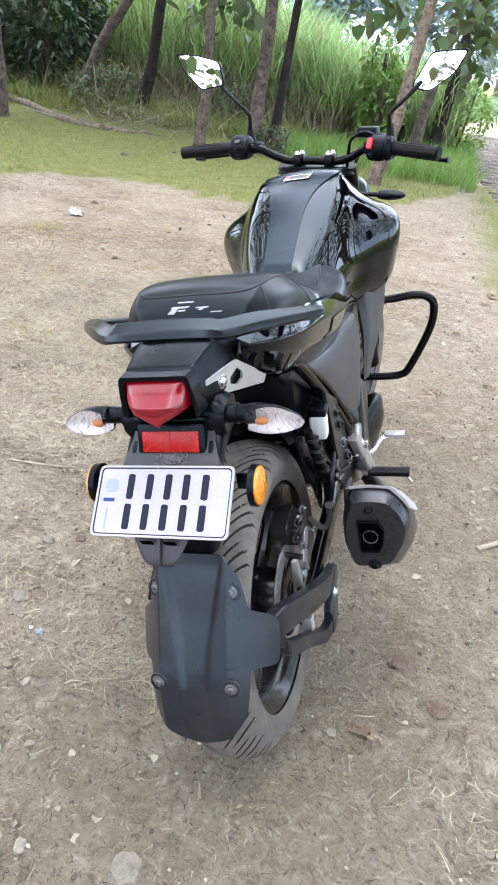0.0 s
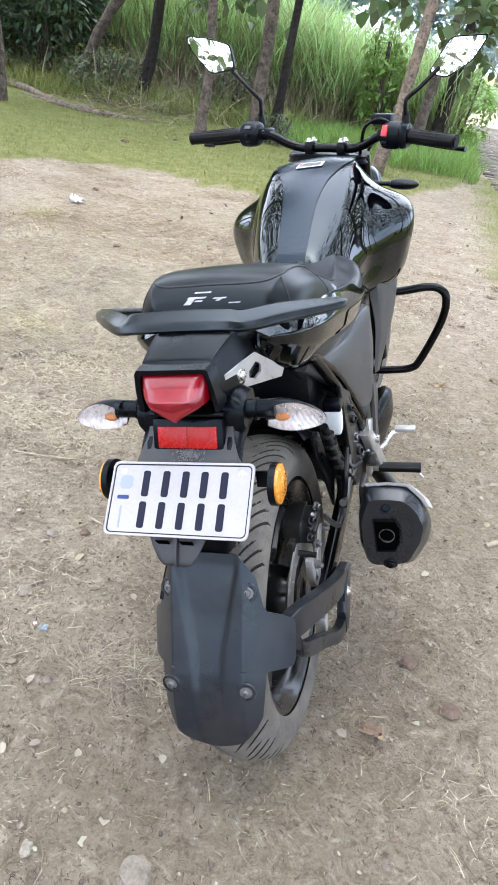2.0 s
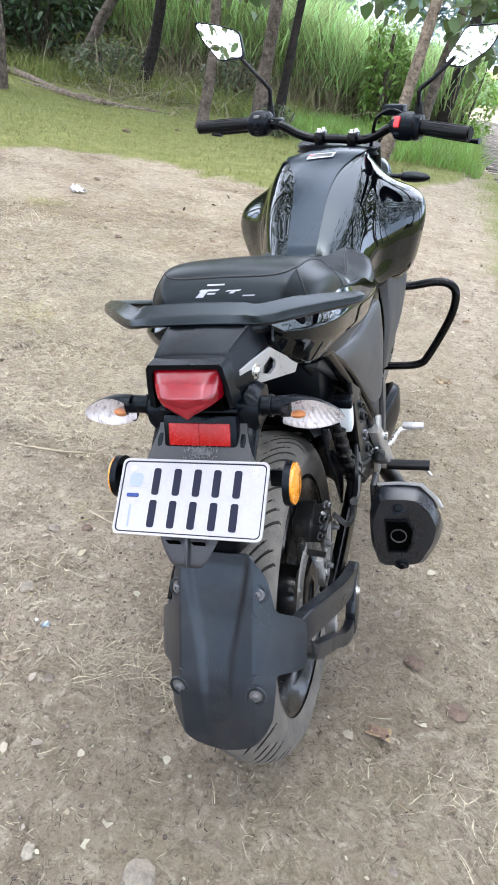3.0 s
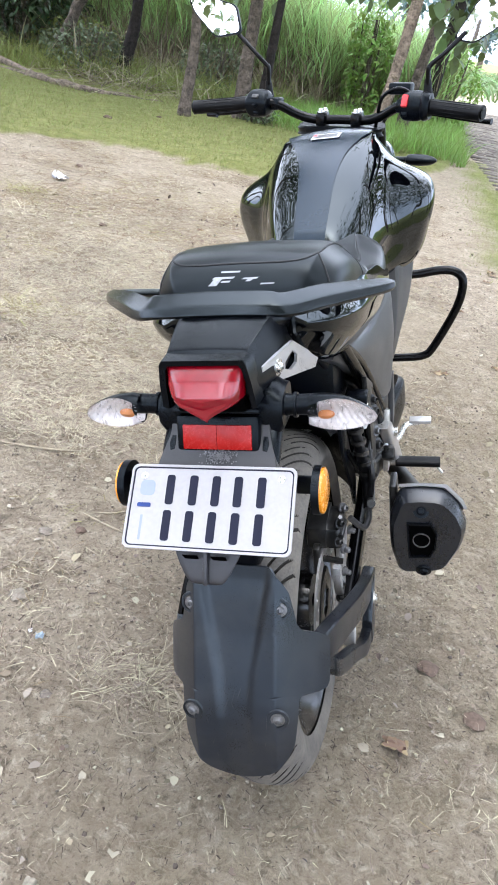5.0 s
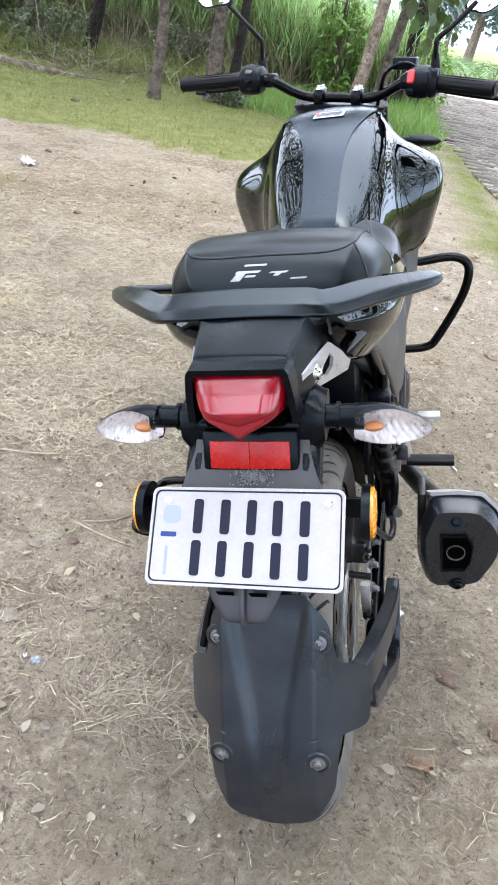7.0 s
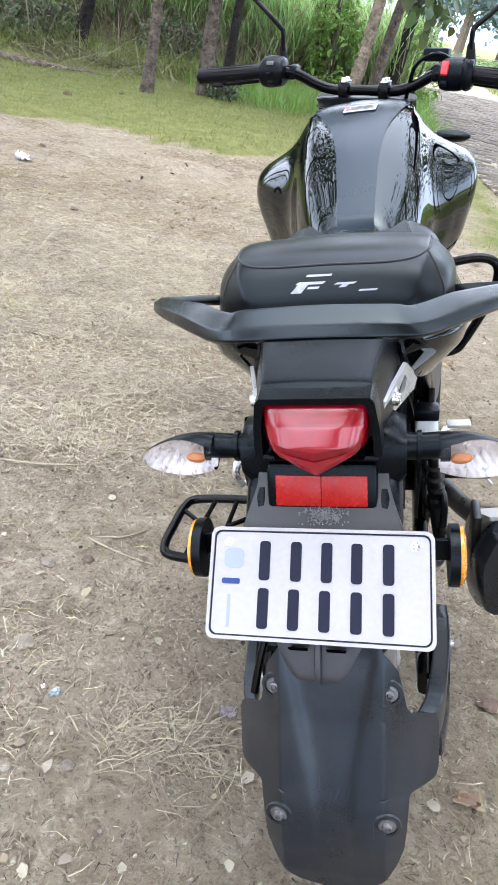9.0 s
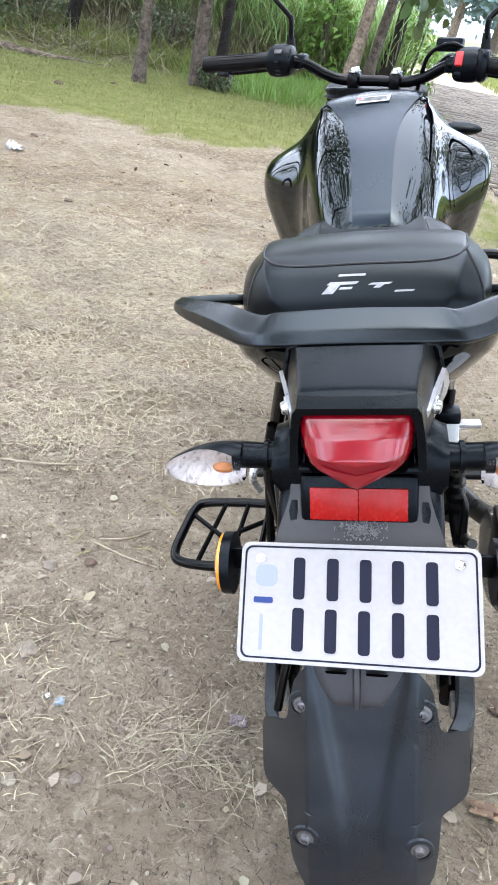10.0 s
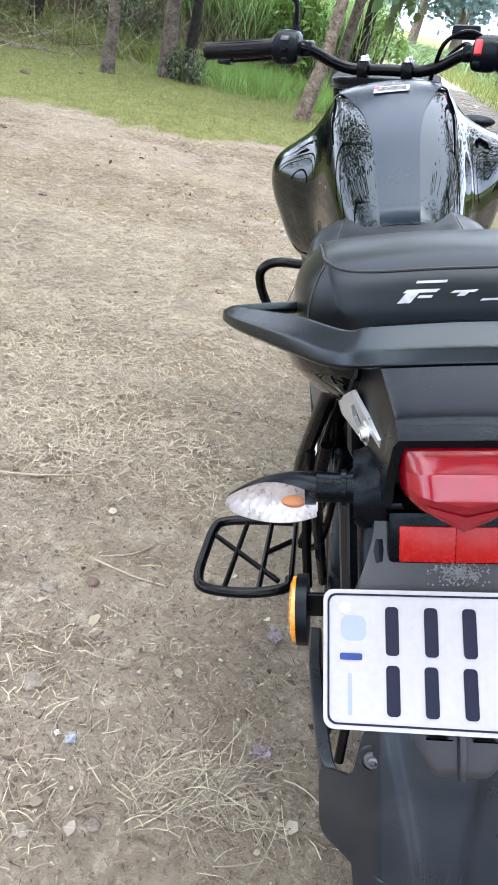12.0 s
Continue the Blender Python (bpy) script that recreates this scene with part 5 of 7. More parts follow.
def side_panels():
    """Gloss tail flanks, pointed ahead, and the grey covers below them."""
    for s in (-1, 1):
        rows = []
        for y, zt, zb, xo, xi in ((-0.150, 0.852, 0.820, 0.098, 0.07), (-0.11, 0.855, 0.785, 0.130, 0.08), (-0.03, 0.852, 0.745, 0.152, 0.09), (0.08, 0.840, 0.715, 0.161, 0.10), (0.20, 0.815, 0.688, 0.164, 0.11), (0.33, 0.790, 0.668, 0.163, 0.12), (0.43, 0.765, 0.700, 0.158, 0.135), (0.50, 0.742, 0.724, 0.150, 0.138)):
            zm = (zt + zb) / 2
            rows.append(boxy([(s * xi, y, zt), (s * (xo - 0.020), y, zt + 0.001), (s * xo, y, zt * 0.72 + zb * 0.28), (s * (xo - 0.008), y, zt * 0.45 + zb * 0.55), (s * (xo - 0.048), y, zb + 0.002), (s * (xi - 0.03), y, zb), (s * (xi - 0.03), y, zm)], 0.16, 4))
        panel = part("tail_side_panel", skin(rows, 30), GLOSS, bike, "gloss black pointed tail side panel", sharp=50)
        part("panel_slot", tube_bm([(s * 0.118, -0.09, 0.838), (s * 0.128, -0.04, 0.832), (s * 0.131, 0.02, 0.823)], [0.001, 0.0025, 0.001], 8), CHROME, panel)
        cover = part("side_cover", skin([boxy([(s * (xo - 0.035), y, zt), (s * (xo - 0.006), y, zt - 0.004), (s * xo, y, zt * 0.6 + zb * 0.4), (s * (xo - 0.008), y, zb), (s * (xo - 0.04), y, zb + 0.004)], 0.22, 4) for y, zt, zb, xo in
                     ((0.10, 0.715, 0.690, 0.092), (0.20, 0.690, 0.63, 0.112), (0.32, 0.680, 0.555, 0.136), (0.42, 0.700, 0.475, 0.152), (0.49, 0.700, 0.455, 0.162), (0.525, 0.68, 0.46, 0.152), (0.54, 0.66, 0.47, 0.128))], 24), GREY_PANEL, bike, "dusty grey side cover under the seat", sharp=30)
        part("cover_edge", skin([boxy([(s * (x - 0.012), y - 0.012, z), (s * x, y - 0.012, z), (s * (x + 0.002), y + 0.012, z), (s * (x - 0.012), y + 0.012, z)], 0.2, 3) for x, y, z in ((0.158, 0.50, 0.50), (0.158, 0.51, 0.44), (0.156, 0.53, 0.37), (0.148, 0.56, 0.32))], 14), GREY_PANEL, cover, "grey frame cover")
        part("tank_scoop", skin([boxy([(s * x0, y0, z), (s * x1, y0 + 0.01, z + 0.004), (s * x2, y1, z), (s * x3, y1 + 0.01, z)], 0.2, 4) for z, x0, x1, y0, x2, x3, y1 in
                     ((0.725, 0.118, 0.160, 0.68, 0.196, 0.172, 0.88), (0.665, 0.128, 0.160, 0.69, 0.193, 0.174, 0.87), (0.58, 0.140, 0.158, 0.70, 0.183, 0.170, 0.83), (0.50, 0.138, 0.150, 0.70, 0.162, 0.150, 0.77), (0.44, 0.135, 0.141, 0.71, 0.146, 0.140, 0.74))], 20), GREY_PANEL, bike, "dark grey radiator-side scoop below the tank", sharp=30)
        part("lower_fairing", skin([boxy([(s * (x - 0.02), y, zt), (s * x, y, zt - 0.01), (s * (x + 0.004), y, (zt + zb) / 2), (s * (x - 0.02), y, zb), (s * (x - 0.035), y, zb)], 0.2, 3) for y, zt, zb, x in
                     ((0.60, 0.30, 0.23, 0.12), (0.70, 0.34, 0.20, 0.148), (0.80, 0.355, 0.20, 0.168), (0.88, 0.335, 0.22, 0.158), (0.92, 0.31, 0.24, 0.13))], 16), PLASTIC, bike, "black engine side fairing", sharp=30)


side_panels()


# tank
def tank():
    def half(y, xs, zs):
        return section(mirrored([(a, y, b) for a, b in zip(xs, zs)] + [(0, y, zs[-1])]), 96)
    rows = [half(0.405, (0, 0.033, 0.055, 0.070, 0.080, 0.082, 0.078), (0.785, 0.784, 0.778, 0.765, 0.745, 0.715, 0.69)),
            half(0.435, (0, 0.034, 0.060, 0.078, 0.088, 0.090, 0.085), (0.826, 0.825, 0.814, 0.79, 0.76, 0.72, 0.69)),
            half(0.50, (0, 0.036, 0.078, 0.100, 0.110, 0.108, 0.10), (0.872, 0.870, 0.852, 0.815, 0.77, 0.72, 0.68)),
            half(0.575, (0, 0.042, 0.092, 0.117, 0.126, 0.122, 0.11), (0.919, 0.916, 0.895, 0.85, 0.79, 0.73, 0.675)),
            half(0.65, (0, 0.056, 0.102, 0.130, 0.150, 0.140, 0.12), (0.953, 0.949, 0.928, 0.88, 0.81, 0.74, 0.67)),
            half(0.715, (0, 0.078, 0.109, 0.140, 0.195, 0.185, 0.145), (0.974, 0.968, 0.950, 0.905, 0.84, 0.755, 0.67)),
            half(0.775, (0, 0.095, 0.112, 0.150, 0.228, 0.222, 0.17), (0.984, 0.976, 0.962, 0.915, 0.852, 0.76, 0.665)),
            half(0.84, (0, 0.088, 0.106, 0.150, 0.232, 0.230, 0.18), (0.986, 0.978, 0.960, 0.912, 0.860, 0.765, 0.665)),
            half(0.895, (0, 0.079, 0.094, 0.132, 0.205, 0.212, 0.175), (0.977, 0.969, 0.950, 0.898, 0.858, 0.77, 0.67)),
            half(0.935, (0, 0.062, 0.078, 0.105, 0.165, 0.18, 0.155), (0.955, 0.95, 0.932, 0.88, 0.845, 0.77, 0.69))]
    body = part("fuel_tank", skin(rows, 70), GLOSS, bike, "gloss black fuel tank with flared shrouds", sharp=70)
    # satin middle panel, widening ahead
    pan = []
    for y, z, w, drop in ((0.406, 0.787, 0.031, 0.0006), (0.436, 0.828, 0.032, 0.0006), (0.455, 0.8425, 0.033, 0.0008), (0.50, 0.8735, 0.035, 0.0012), (0.575, 0.9205, 0.040, 0.002), (0.65, 0.9545, 0.053, 0.003), (0.715, 0.9755, 0.075, 0.0055), (0.775, 0.9855, 0.094, 0.007), (0.82, 0.9880, 0.098, 0.009), (0.86, 0.986, 0.094, 0.011), (0.90, 0.977, 0.084, 0.011), (0.925, 0.966, 0.074, 0.011)):
        pan.append([(w * s, y + (0.012 if y > 0.8 else 0) * (1 - s * s), z - drop * s * s + 0.0015) for s in np.linspace(-1, 1, 17)])
    pan = np.array(pan)
    pan = np.stack([catmull(pan[:, i], 40) for i in range(17)], 1)
    bm = rings_bm(pan, False, False)
    bmesh.ops.recalc_face_normals(bm, faces=bm.faces)
    bmesh.ops.solidify(bm, geom=list(bm.faces), thickness=0.003)
    part("middle_panel", bm, SATIN, body, "satin dark middle panel of the tank")
    st = Matrix.Translation((0.0, 0.735, 0.9835)) @ Matrix.Rotation(radians(13), 4, "X")
    part("sticker", plate_bm([(-0.034, -0.018), (0.030, -0.015), (0.034, 0.016), (-0.030, 0.016)], 0.0006, st), WHITE_PRINT, body, "white warning sticker with unreadable lines")
    part("sticker_red", plate_bm([(-0.032, 0.004), (-0.022, 0.004), (-0.021, 0.013), (-0.029, 0.013)], 0.0004, st @ Matrix.Translation((0, 0, 0.0006))), RED_PLASTIC, body)
    for k in range(4):
        part("sticker_line", plate_bm([(-0.019 if k < 2 else -0.028, 0), (0.026, 0), (0.026, 0.0022), (-0.019 if k < 2 else -0.028, 0.0022)], 0.0004, st @ Matrix.Translation((0, 0.008 - k * 0.0052, 0.0006))), MECH, body)
    part("tank_nose", skin([section(mirrored([(0, y, z), (w * 0.7, y, z - 0.004), (w, y, z - 0.02), (w, y, z - 0.08), (0, y, z - 0.09)]), 36) for y, z, w in ((0.86, 0.945, 0.08), (0.92, 0.940, 0.07), (0.95, 0.93, 0.06))], 12), PLASTIC, body, "black plastic in front of the tank")


tank()


# handlebar and everything that turns with it
def cockpit():
    bar = part("handlebar", turned(tube_bm([(-0.375, 0.878, 1.028), (-0.30, 0.903, 1.034), (-0.22, 0.93, 1.039), (-0.165, 0.950, 1.036), (-0.115, 0.972, 1.012), (-0.07, 0.984, 1.0), (0, 0.985, 1.0), (0.07, 0.984, 1.0), (0.115, 0.972, 1.012), (0.165, 0.950, 1.036), (0.22, 0.93, 1.039), (0.30, 0.903, 1.034), (0.375, 0.878, 1.028)], 0.0115, 14, 90)), TUBE, bike, "satin black tubular handlebar turned to one side")
    part("top_yoke", turned(skin([section(mirrored([(0, y, 0.985), (w, y, 0.984), (w + 0.004, y, 0.972), (w, y, 0.962), (0, y, 0.962)]), 30) for y, w in ((0.945, 0.06), (0.97, 0.10), (1.0, 0.105), (1.03, 0.06))], 10)), PLASTIC, bar, "black top yoke")
    for s in (-1, 1):
        part("bar_clamp", turned(box_bm((s * 0.047, 0.985, 1.0), (0.026, 0.046, 0.036), 0.008)), TUBE, bar)
        for dy in (-0.016, 0.016):
            b = bolt((s * 0.047, 0.985 + dy, 1.017), (0, 0, 1), 0.0062, bar, CHROME, deep=0.008)
            b.data.transform(STEER)
        d = Vector((s * 0.15, -0.05, -0.009)).normalized()
        g0, g1 = Vector((s * 0.235, 0.925, 1.0385)), Vector((s * 0.37, 0.8805, 1.029))
        grip = part("grip", turned(merged(tube_bm([g0, g0.lerp(g1, 0.03), g0.lerp(g1, 0.5), g0.lerp(g1, 0.97), g1], [0.018, 0.0165, 0.016, 0.0165, 0.0175], 20, 24), tube_bm([g1, g1 + d * 0.006], [0.014, 0.009], 16, 3))), GRIP_RUBBER, bar, "black ribbed rubber grip")
        for k in range(14):
            a = 2 * math.pi * k / 14
            off = Vector((0, math.cos(a), math.sin(a))) * 0.0163
            part("rib", turned(tube_bm([g0.lerp(g1, 0.1) + off, g0.lerp(g1, 0.42 + 0.06 * math.sin(a)) + off * 1.0, g0.lerp(g1, 0.9) + off], [0.0006, 0.0013, 0.0006], 6, 7)), GRIP_RUBBER, grip)
        lever = part("brake_lever" if s > 0 else "clutch_lever", turned(tube_bm([(s * 0.19, 0.975, 1.025), (s * 0.24, 0.985, 1.020), (s * 0.31, 0.965, 1.012), (s * 0.365, 0.945, 1.008), (s * (0.385 if s > 0 else 0.335), 0.940, 1.008)], [0.008, 0.007, 0.006, 0.0055, 0.0075], 10)), TUBE, bar, "black lever")
        # switch block
        sw = part("switch_block", turned(skin([section([(s * x, 0.932 - 0.02, 1.038 - h), (s * x, 0.932 - 0.03, 1.038 + h * 0.2), (s * x, 0.932 - 0.012, 1.038 + h), (s * x, 0.932 + 0.022, 1.038 + h * 0.9), (s * x, 0.932 + 0.026, 1.038 - h * 0.8)], 28) for x, h in ((0.176, 0.016), (0.182, 0.027), (0.205, 0.030), (0.224, 0.028), (0.232, 0.018))], 18)), PLASTIC, bar, "black handlebar switch block")
        if s < 0:
            part("rocker", turned(box_bm((-0.203, 0.905, 1.056), (0.018, 0.006, 0.010), 0.002, Matrix.Rotation(radians(-35), 4, "X"))), GREY_PANEL, sw)
            part("thumb_switch", turned(box_bm((-0.203, 0.900, 1.036), (0.012, 0.012, 0.008), 0.003)), PLASTIC, sw)
            part("horn_button", turned(box_bm((-0.203, 0.908, 1.018), (0.016, 0.010, 0.012), 0.004)), PLASTIC, sw)
        else:
            part("kill_switch", turned(box_bm((0.188, 0.902, 1.050), (0.015, 0.010, 0.028), 0.003, Matrix.Rotation(radians(-25), 4, "X"))), RED_PLASTIC, sw, "red engine stop switch")
            part("start_button", turned(box_bm((0.188, 0.905, 1.022), (0.016, 0.010, 0.012), 0.004)), PLASTIC, sw)
            part("throttle_housing", turned(skin([section([(x, 0.928 - r, 1.038 - r), (x, 0.928 - r, 1.038 + r), (x, 0.928 + r, 1.038 + r), (x, 0.928 + r, 1.038 - r)], 24) for x, r in ((0.222, 0.02), (0.232, 0.026), (0.244, 0.022))], 8)), PLASTIC, sw)
        part("lever_perch", turned(box_bm((s * 0.168, 0.962, 1.036), (0.026, 0.045, 0.030), 0.006)), PLASTIC, bar)
        if s > 0:
            part("cable", turned(tube_bm([(s * 0.185, 0.975, 1.035), (s * 0.15, 1.03, 1.05), (s * 0.10, 1.06, 1.0), (s * 0.075, 1.04, 0.93), (s * 0.06, 1.0, 0.86)], 0.0045, 8)), TUBE, bar, "black control cable")
    part("brake_reservoir", turned(box_bm((0.155, 0.985, 1.072), (0.055, 0.04, 0.026), 0.005)), PLASTIC, bar, "black brake fluid reservoir")
    part("throttle_cable", turned(tube_bm([(0.20, 0.935, 1.06), (0.165, 0.93, 1.075), (0.12, 0.95, 1.055), (0.10, 0.98, 1.0), (0.085, 1.0, 0.93)], 0.0045, 8)), TUBE, bar)
    # instrument, head lamp shell and fork
    part("instrument", turned(box_bm((0, 1.10, 0.955), (0.13, 0.03, 0.08), 0.012, Matrix.Rotation(radians(-50), 4, "X"))), PLASTIC, bar, "black instrument unit")
    part("head_lamp", turned(skin([section(mirrored([(0, y, z + h), (w * 0.8, y, z + h * 0.9), (w, y, z), (w * 0.7, y, z - h), (0, y, z - h)]), 32) for y, z, w, h in ((1.06, 0.86, 0.07, 0.07), (1.12, 0.86, 0.105, 0.085), (1.19, 0.855, 0.10, 0.075), (1.215, 0.85, 0.075, 0.055))], 14)), GLOSS, bar, "black head lamp shell")
    ax = Vector((0, -math.sin(radians(24)), math.cos(radians(24))))
    fork_top, fork_low = Vector((0, 1.0, 0.985)), Vector((0, 1.287, 0.297))
    for s in (-1, 1):
        part("fork_leg", turned(tube_bm([Vector((s * 0.097, 0, 0)) + fork_top, Vector((s * 0.097, 0, 0)) + fork_top.lerp(fork_low, 0.5), Vector((s * 0.097, 0, 0)) + fork_top.lerp(fork_low, 0.52), Vector((s * 0.092, 0.0, 0)) + fork_low], [0.0205, 0.0205, 0.028, 0.027], 18, 20)), TUBE, bar, "black front fork leg")
        if s > 0:
            part("front_indicator", turned(skin([section([(s * x, 1.075, 0.90 + r * 0.7), (s * x, 1.075 - r, 0.90), (s * x, 1.075, 0.90 - r * 0.7), (s * x, 1.075 + r, 0.90)], 16) for x, r in ((0.105, 0.009), (0.155, 0.010), (0.165, 0.018), (0.195, 0.021), (0.225, 0.016), (0.24, 0.004))], 18)), PLASTIC, bar, "black front turn indicator")
    part("front_mudguard", turned(merged(*[rings_bm([[(x, 1.287 + (0.325 - 0.05 * abs(x / 0.065) ** 3) * math.cos(a), 0.297 + (0.325 - 0.05 * abs(x / 0.065) ** 3) * math.sin(a)) for x in np.linspace(-0.065, 0.065, 11)] for a in np.linspace(radians(25), radians(165), 18)], False, False)])), PLASTIC, bar, "black front mudguard")


cockpit()


# mirrors
def mirror(s, base, knee, join, corners, y, tilt, yaw):
    stem = part("mirror", tube_bm([(base[0], y + 0.01, base[1] - 0.02), (base[0], y + 0.005, base[1]), (knee[0], y, knee[1] - 0.006), (knee[0] + s * 0.006, y, knee[1] + 0.006), ((knee[0] + join[0]) / 2, y, (knee[1] + join[1]) / 2), (join[0] + s * 0.012, y + 0.012, join[1] + 0.012)], [0.006, 0.006, 0.0055, 0.0055, 0.005, 0.0055], 12, 40), TUBE, bike, "black rear-view mirror on a thin stem")
    part("boot", tube_bm([(base[0], y + 0.01, base[1] - 0.03), (base[0], y + 0.008, base[1] - 0.01), (base[0], y + 0.006, base[1] + 0.018)], [0.0115, 0.0105, 0.0075], 14, 14), GRIP_RUBBER, stem, "black rubber boot")
    part("lock_nut", lathe_bm([(0, 0.005), (0, 0.012), (0.012, 0.012), (0.012, 0.005)], "z", (base[0], y + 0.012, base[1] - 0.045), 6), CHROME, stem)
    cx, cz = np.mean([c[0] for c in corners]), np.mean([c[1] for c in corners])

    def place(u, v, w):
        """From the mirror's face, w towards the rider."""
        return (cx + u, y - w + v * math.tan(tilt) + u * math.tan(yaw) + 0.012, cz + v + w * 0.0)
    pts = []
    n = len(corners)
    for i in range(n):
        p0, p1, p2 = np.array(corners[i - 1]), np.array(corners[i]), np.array(corners[(i + 1) % n])
        a, b = p1 + (p0 - p1) / np.linalg.norm(p0 - p1) * 0.014, p1 + (p2 - p1) / np.linalg.norm(p2 - p1) * 0.014
        for f in np.linspace(0, 1, 6):
            q = (1 - f) ** 2 * a + 2 * f * (1 - f) * p1 + f * f * b
            pts.append((q[0] - cx, q[1] - cz))
    rings = []
    for k, w in ((0.95, 0.002), (0.985, 0.003), (1.0, 0.0), (1.0, -0.006), (0.93, -0.014), (0.7, -0.022), (0.3, -0.026)):
        rings.append([place(u * k, v * k, w) for u, v in pts])
    part("housing", rings_bm(rings, True), PLASTIC, stem, "black angular mirror housing")
    bm = bmesh.new()
    bm.faces.new([bm.verts.new(place(u * 0.92, v * 0.91, 0.0035)) for u, v in pts])
    part("mirror_glass", bm, MIRROR, stem, "mirror glass", smooth=False)


mirror(-1, (-0.190, 1.090), (-0.185, 1.140), (-0.252, 1.215), [(-0.386, 1.326), (-0.322, 1.312), (-0.256, 1.286), (-0.247, 1.222), (-0.318, 1.219), (-0.372, 1.286)], 1.03, radians(10), radians(2))
mirror(1, (0.221, 1.054), (0.222, 1.095), (0.290, 1.144), [(0.418, 1.212), (0.328, 1.219), (0.300, 1.180), (0.273, 1.146), (0.318, 1.130), (0.381, 1.162)], 0.87, radians(10), radians(-6))


# exhaust on the right
def exhaust():
    prof = [(0.198, 0.508), (0.236, 0.511), (0.268, 0.509), (0.292, 0.484), (0.306, 0.448), (0.298, 0.408), (0.272, 0.357), (0.236, 0.350), (0.197, 0.347), (0.182, 0.400), (0.181, 0.454)]
    cx, cz = 0.245, 0.428

    def ring(y, k, drop=0.0, r=0.012):
        pts = []
        n = len(prof)
        for i in range(n):
            p0, p1, p2 = np.array(prof[i - 1]), np.array(prof[i]), np.array(prof[(i + 1) % n])
            a, b = p1 + (p0 - p1) / np.linalg.norm(p0 - p1) * r, p1 + (p2 - p1) / np.linalg.norm(p2 - p1) * r
            for f in np.linspace(0, 1, 4):
                q = (1 - f) ** 2 * a + 2 * f * (1 - f) * p1 + f * f * b
                pts.append((cx + (q[0] - cx) * k, y, cz + (q[1] - cz) * k - drop))
        return pts
    sil = part("silencer", rings_bm([ring(0.38, 0.50, 0.20), ring(0.30, 0.72, 0.165), ring(0.20, 0.95, 0.135), ring(0.12, 1.02, 0.090), ring(0.05, 1.03, 0.042), ring(0.005, 1.0), ring(-0.012, 0.965), ring(-0.024, 0.86)]), EXHAUST, bike, "stubby matt black exhaust silencer with hexagonal end", sharp=28)
    hole = [(0.213, 0.456), (0.248, 0.457), (0.257, 0.440), (0.255, 0.412), (0.247, 0.396), (0.216, 0.394)]

    def hr(y, k):
        c = np.mean(hole, 0)
        return [(c[0] + (a - c[0]) * k, y, c[1] + (b - c[1]) * k) for a, b in hole]
    part("outlet_rim", rings_bm([hr(-0.022, 1.12), hr(-0.029, 1.10), hr(-0.029, 1.0), hr(-0.0245, 0.97)], False), PLASTIC, sil, sharp=20)
    # flat black sheet painted in place of the outlet's dark depth
    part("outlet_well", rings_bm([hr(-0.0246, 1.0), hr(-0.0244, 0.4)], True), HOLLOW_SHADE, sil)
    part("outlet_pipe", lathe_bm([(-0.0245, 0.0125), (-0.0275, 0.0128), (-0.0275, 0.0138), (-0.0245, 0.0138)], "y", (0.234, 0, 0.426), 28), BOLT, sil, "steel exhaust outlet")
    bolt((0.233, -0.022, 0.482), (0, -0.9, 0.45), 0.0085, sil, PLASTIC)
    bolt((0.238, -0.022, 0.362), (0, -0.9, -0.35), 0.0085, sil, PLASTIC)
    rows = []
    for y in (0.20, 0.12, 0.05, 0.002):
        d = np.interp(y, [0.0, 0.05, 0.12, 0.24], [0.0, 0.032, 0.080, 0.155])
        rows.append([(x, y, z - d) for x, z in ((0.196, 0.517), (0.236, 0.521), (0.272, 0.519), (0.297, 0.492), (0.305, 0.474), (0.301, 0.473), (0.292, 0.488), (0.269, 0.513), (0.236, 0.515), (0.197, 0.511))])
    part("heat_shield", rings_bm(rows), BRUSHED, sil, "silver heat shield on top of the silencer", sharp=25)
    part("header_pipe", tube_bm([(0.24, 0.34, 0.26), (0.20, 0.46, 0.22), (0.13, 0.62, 0.22), (0.10, 0.78, 0.21), (0.06, 0.92, 0.28), (0.03, 0.95, 0.40)], 0.022, 14), MECH, sil, "stained exhaust pipe")
    part("hanger", box_bm((0.185, 0.06, 0.44), (0.012, 0.05, 0.10), 0.004), MECH, sil)


exhaust()


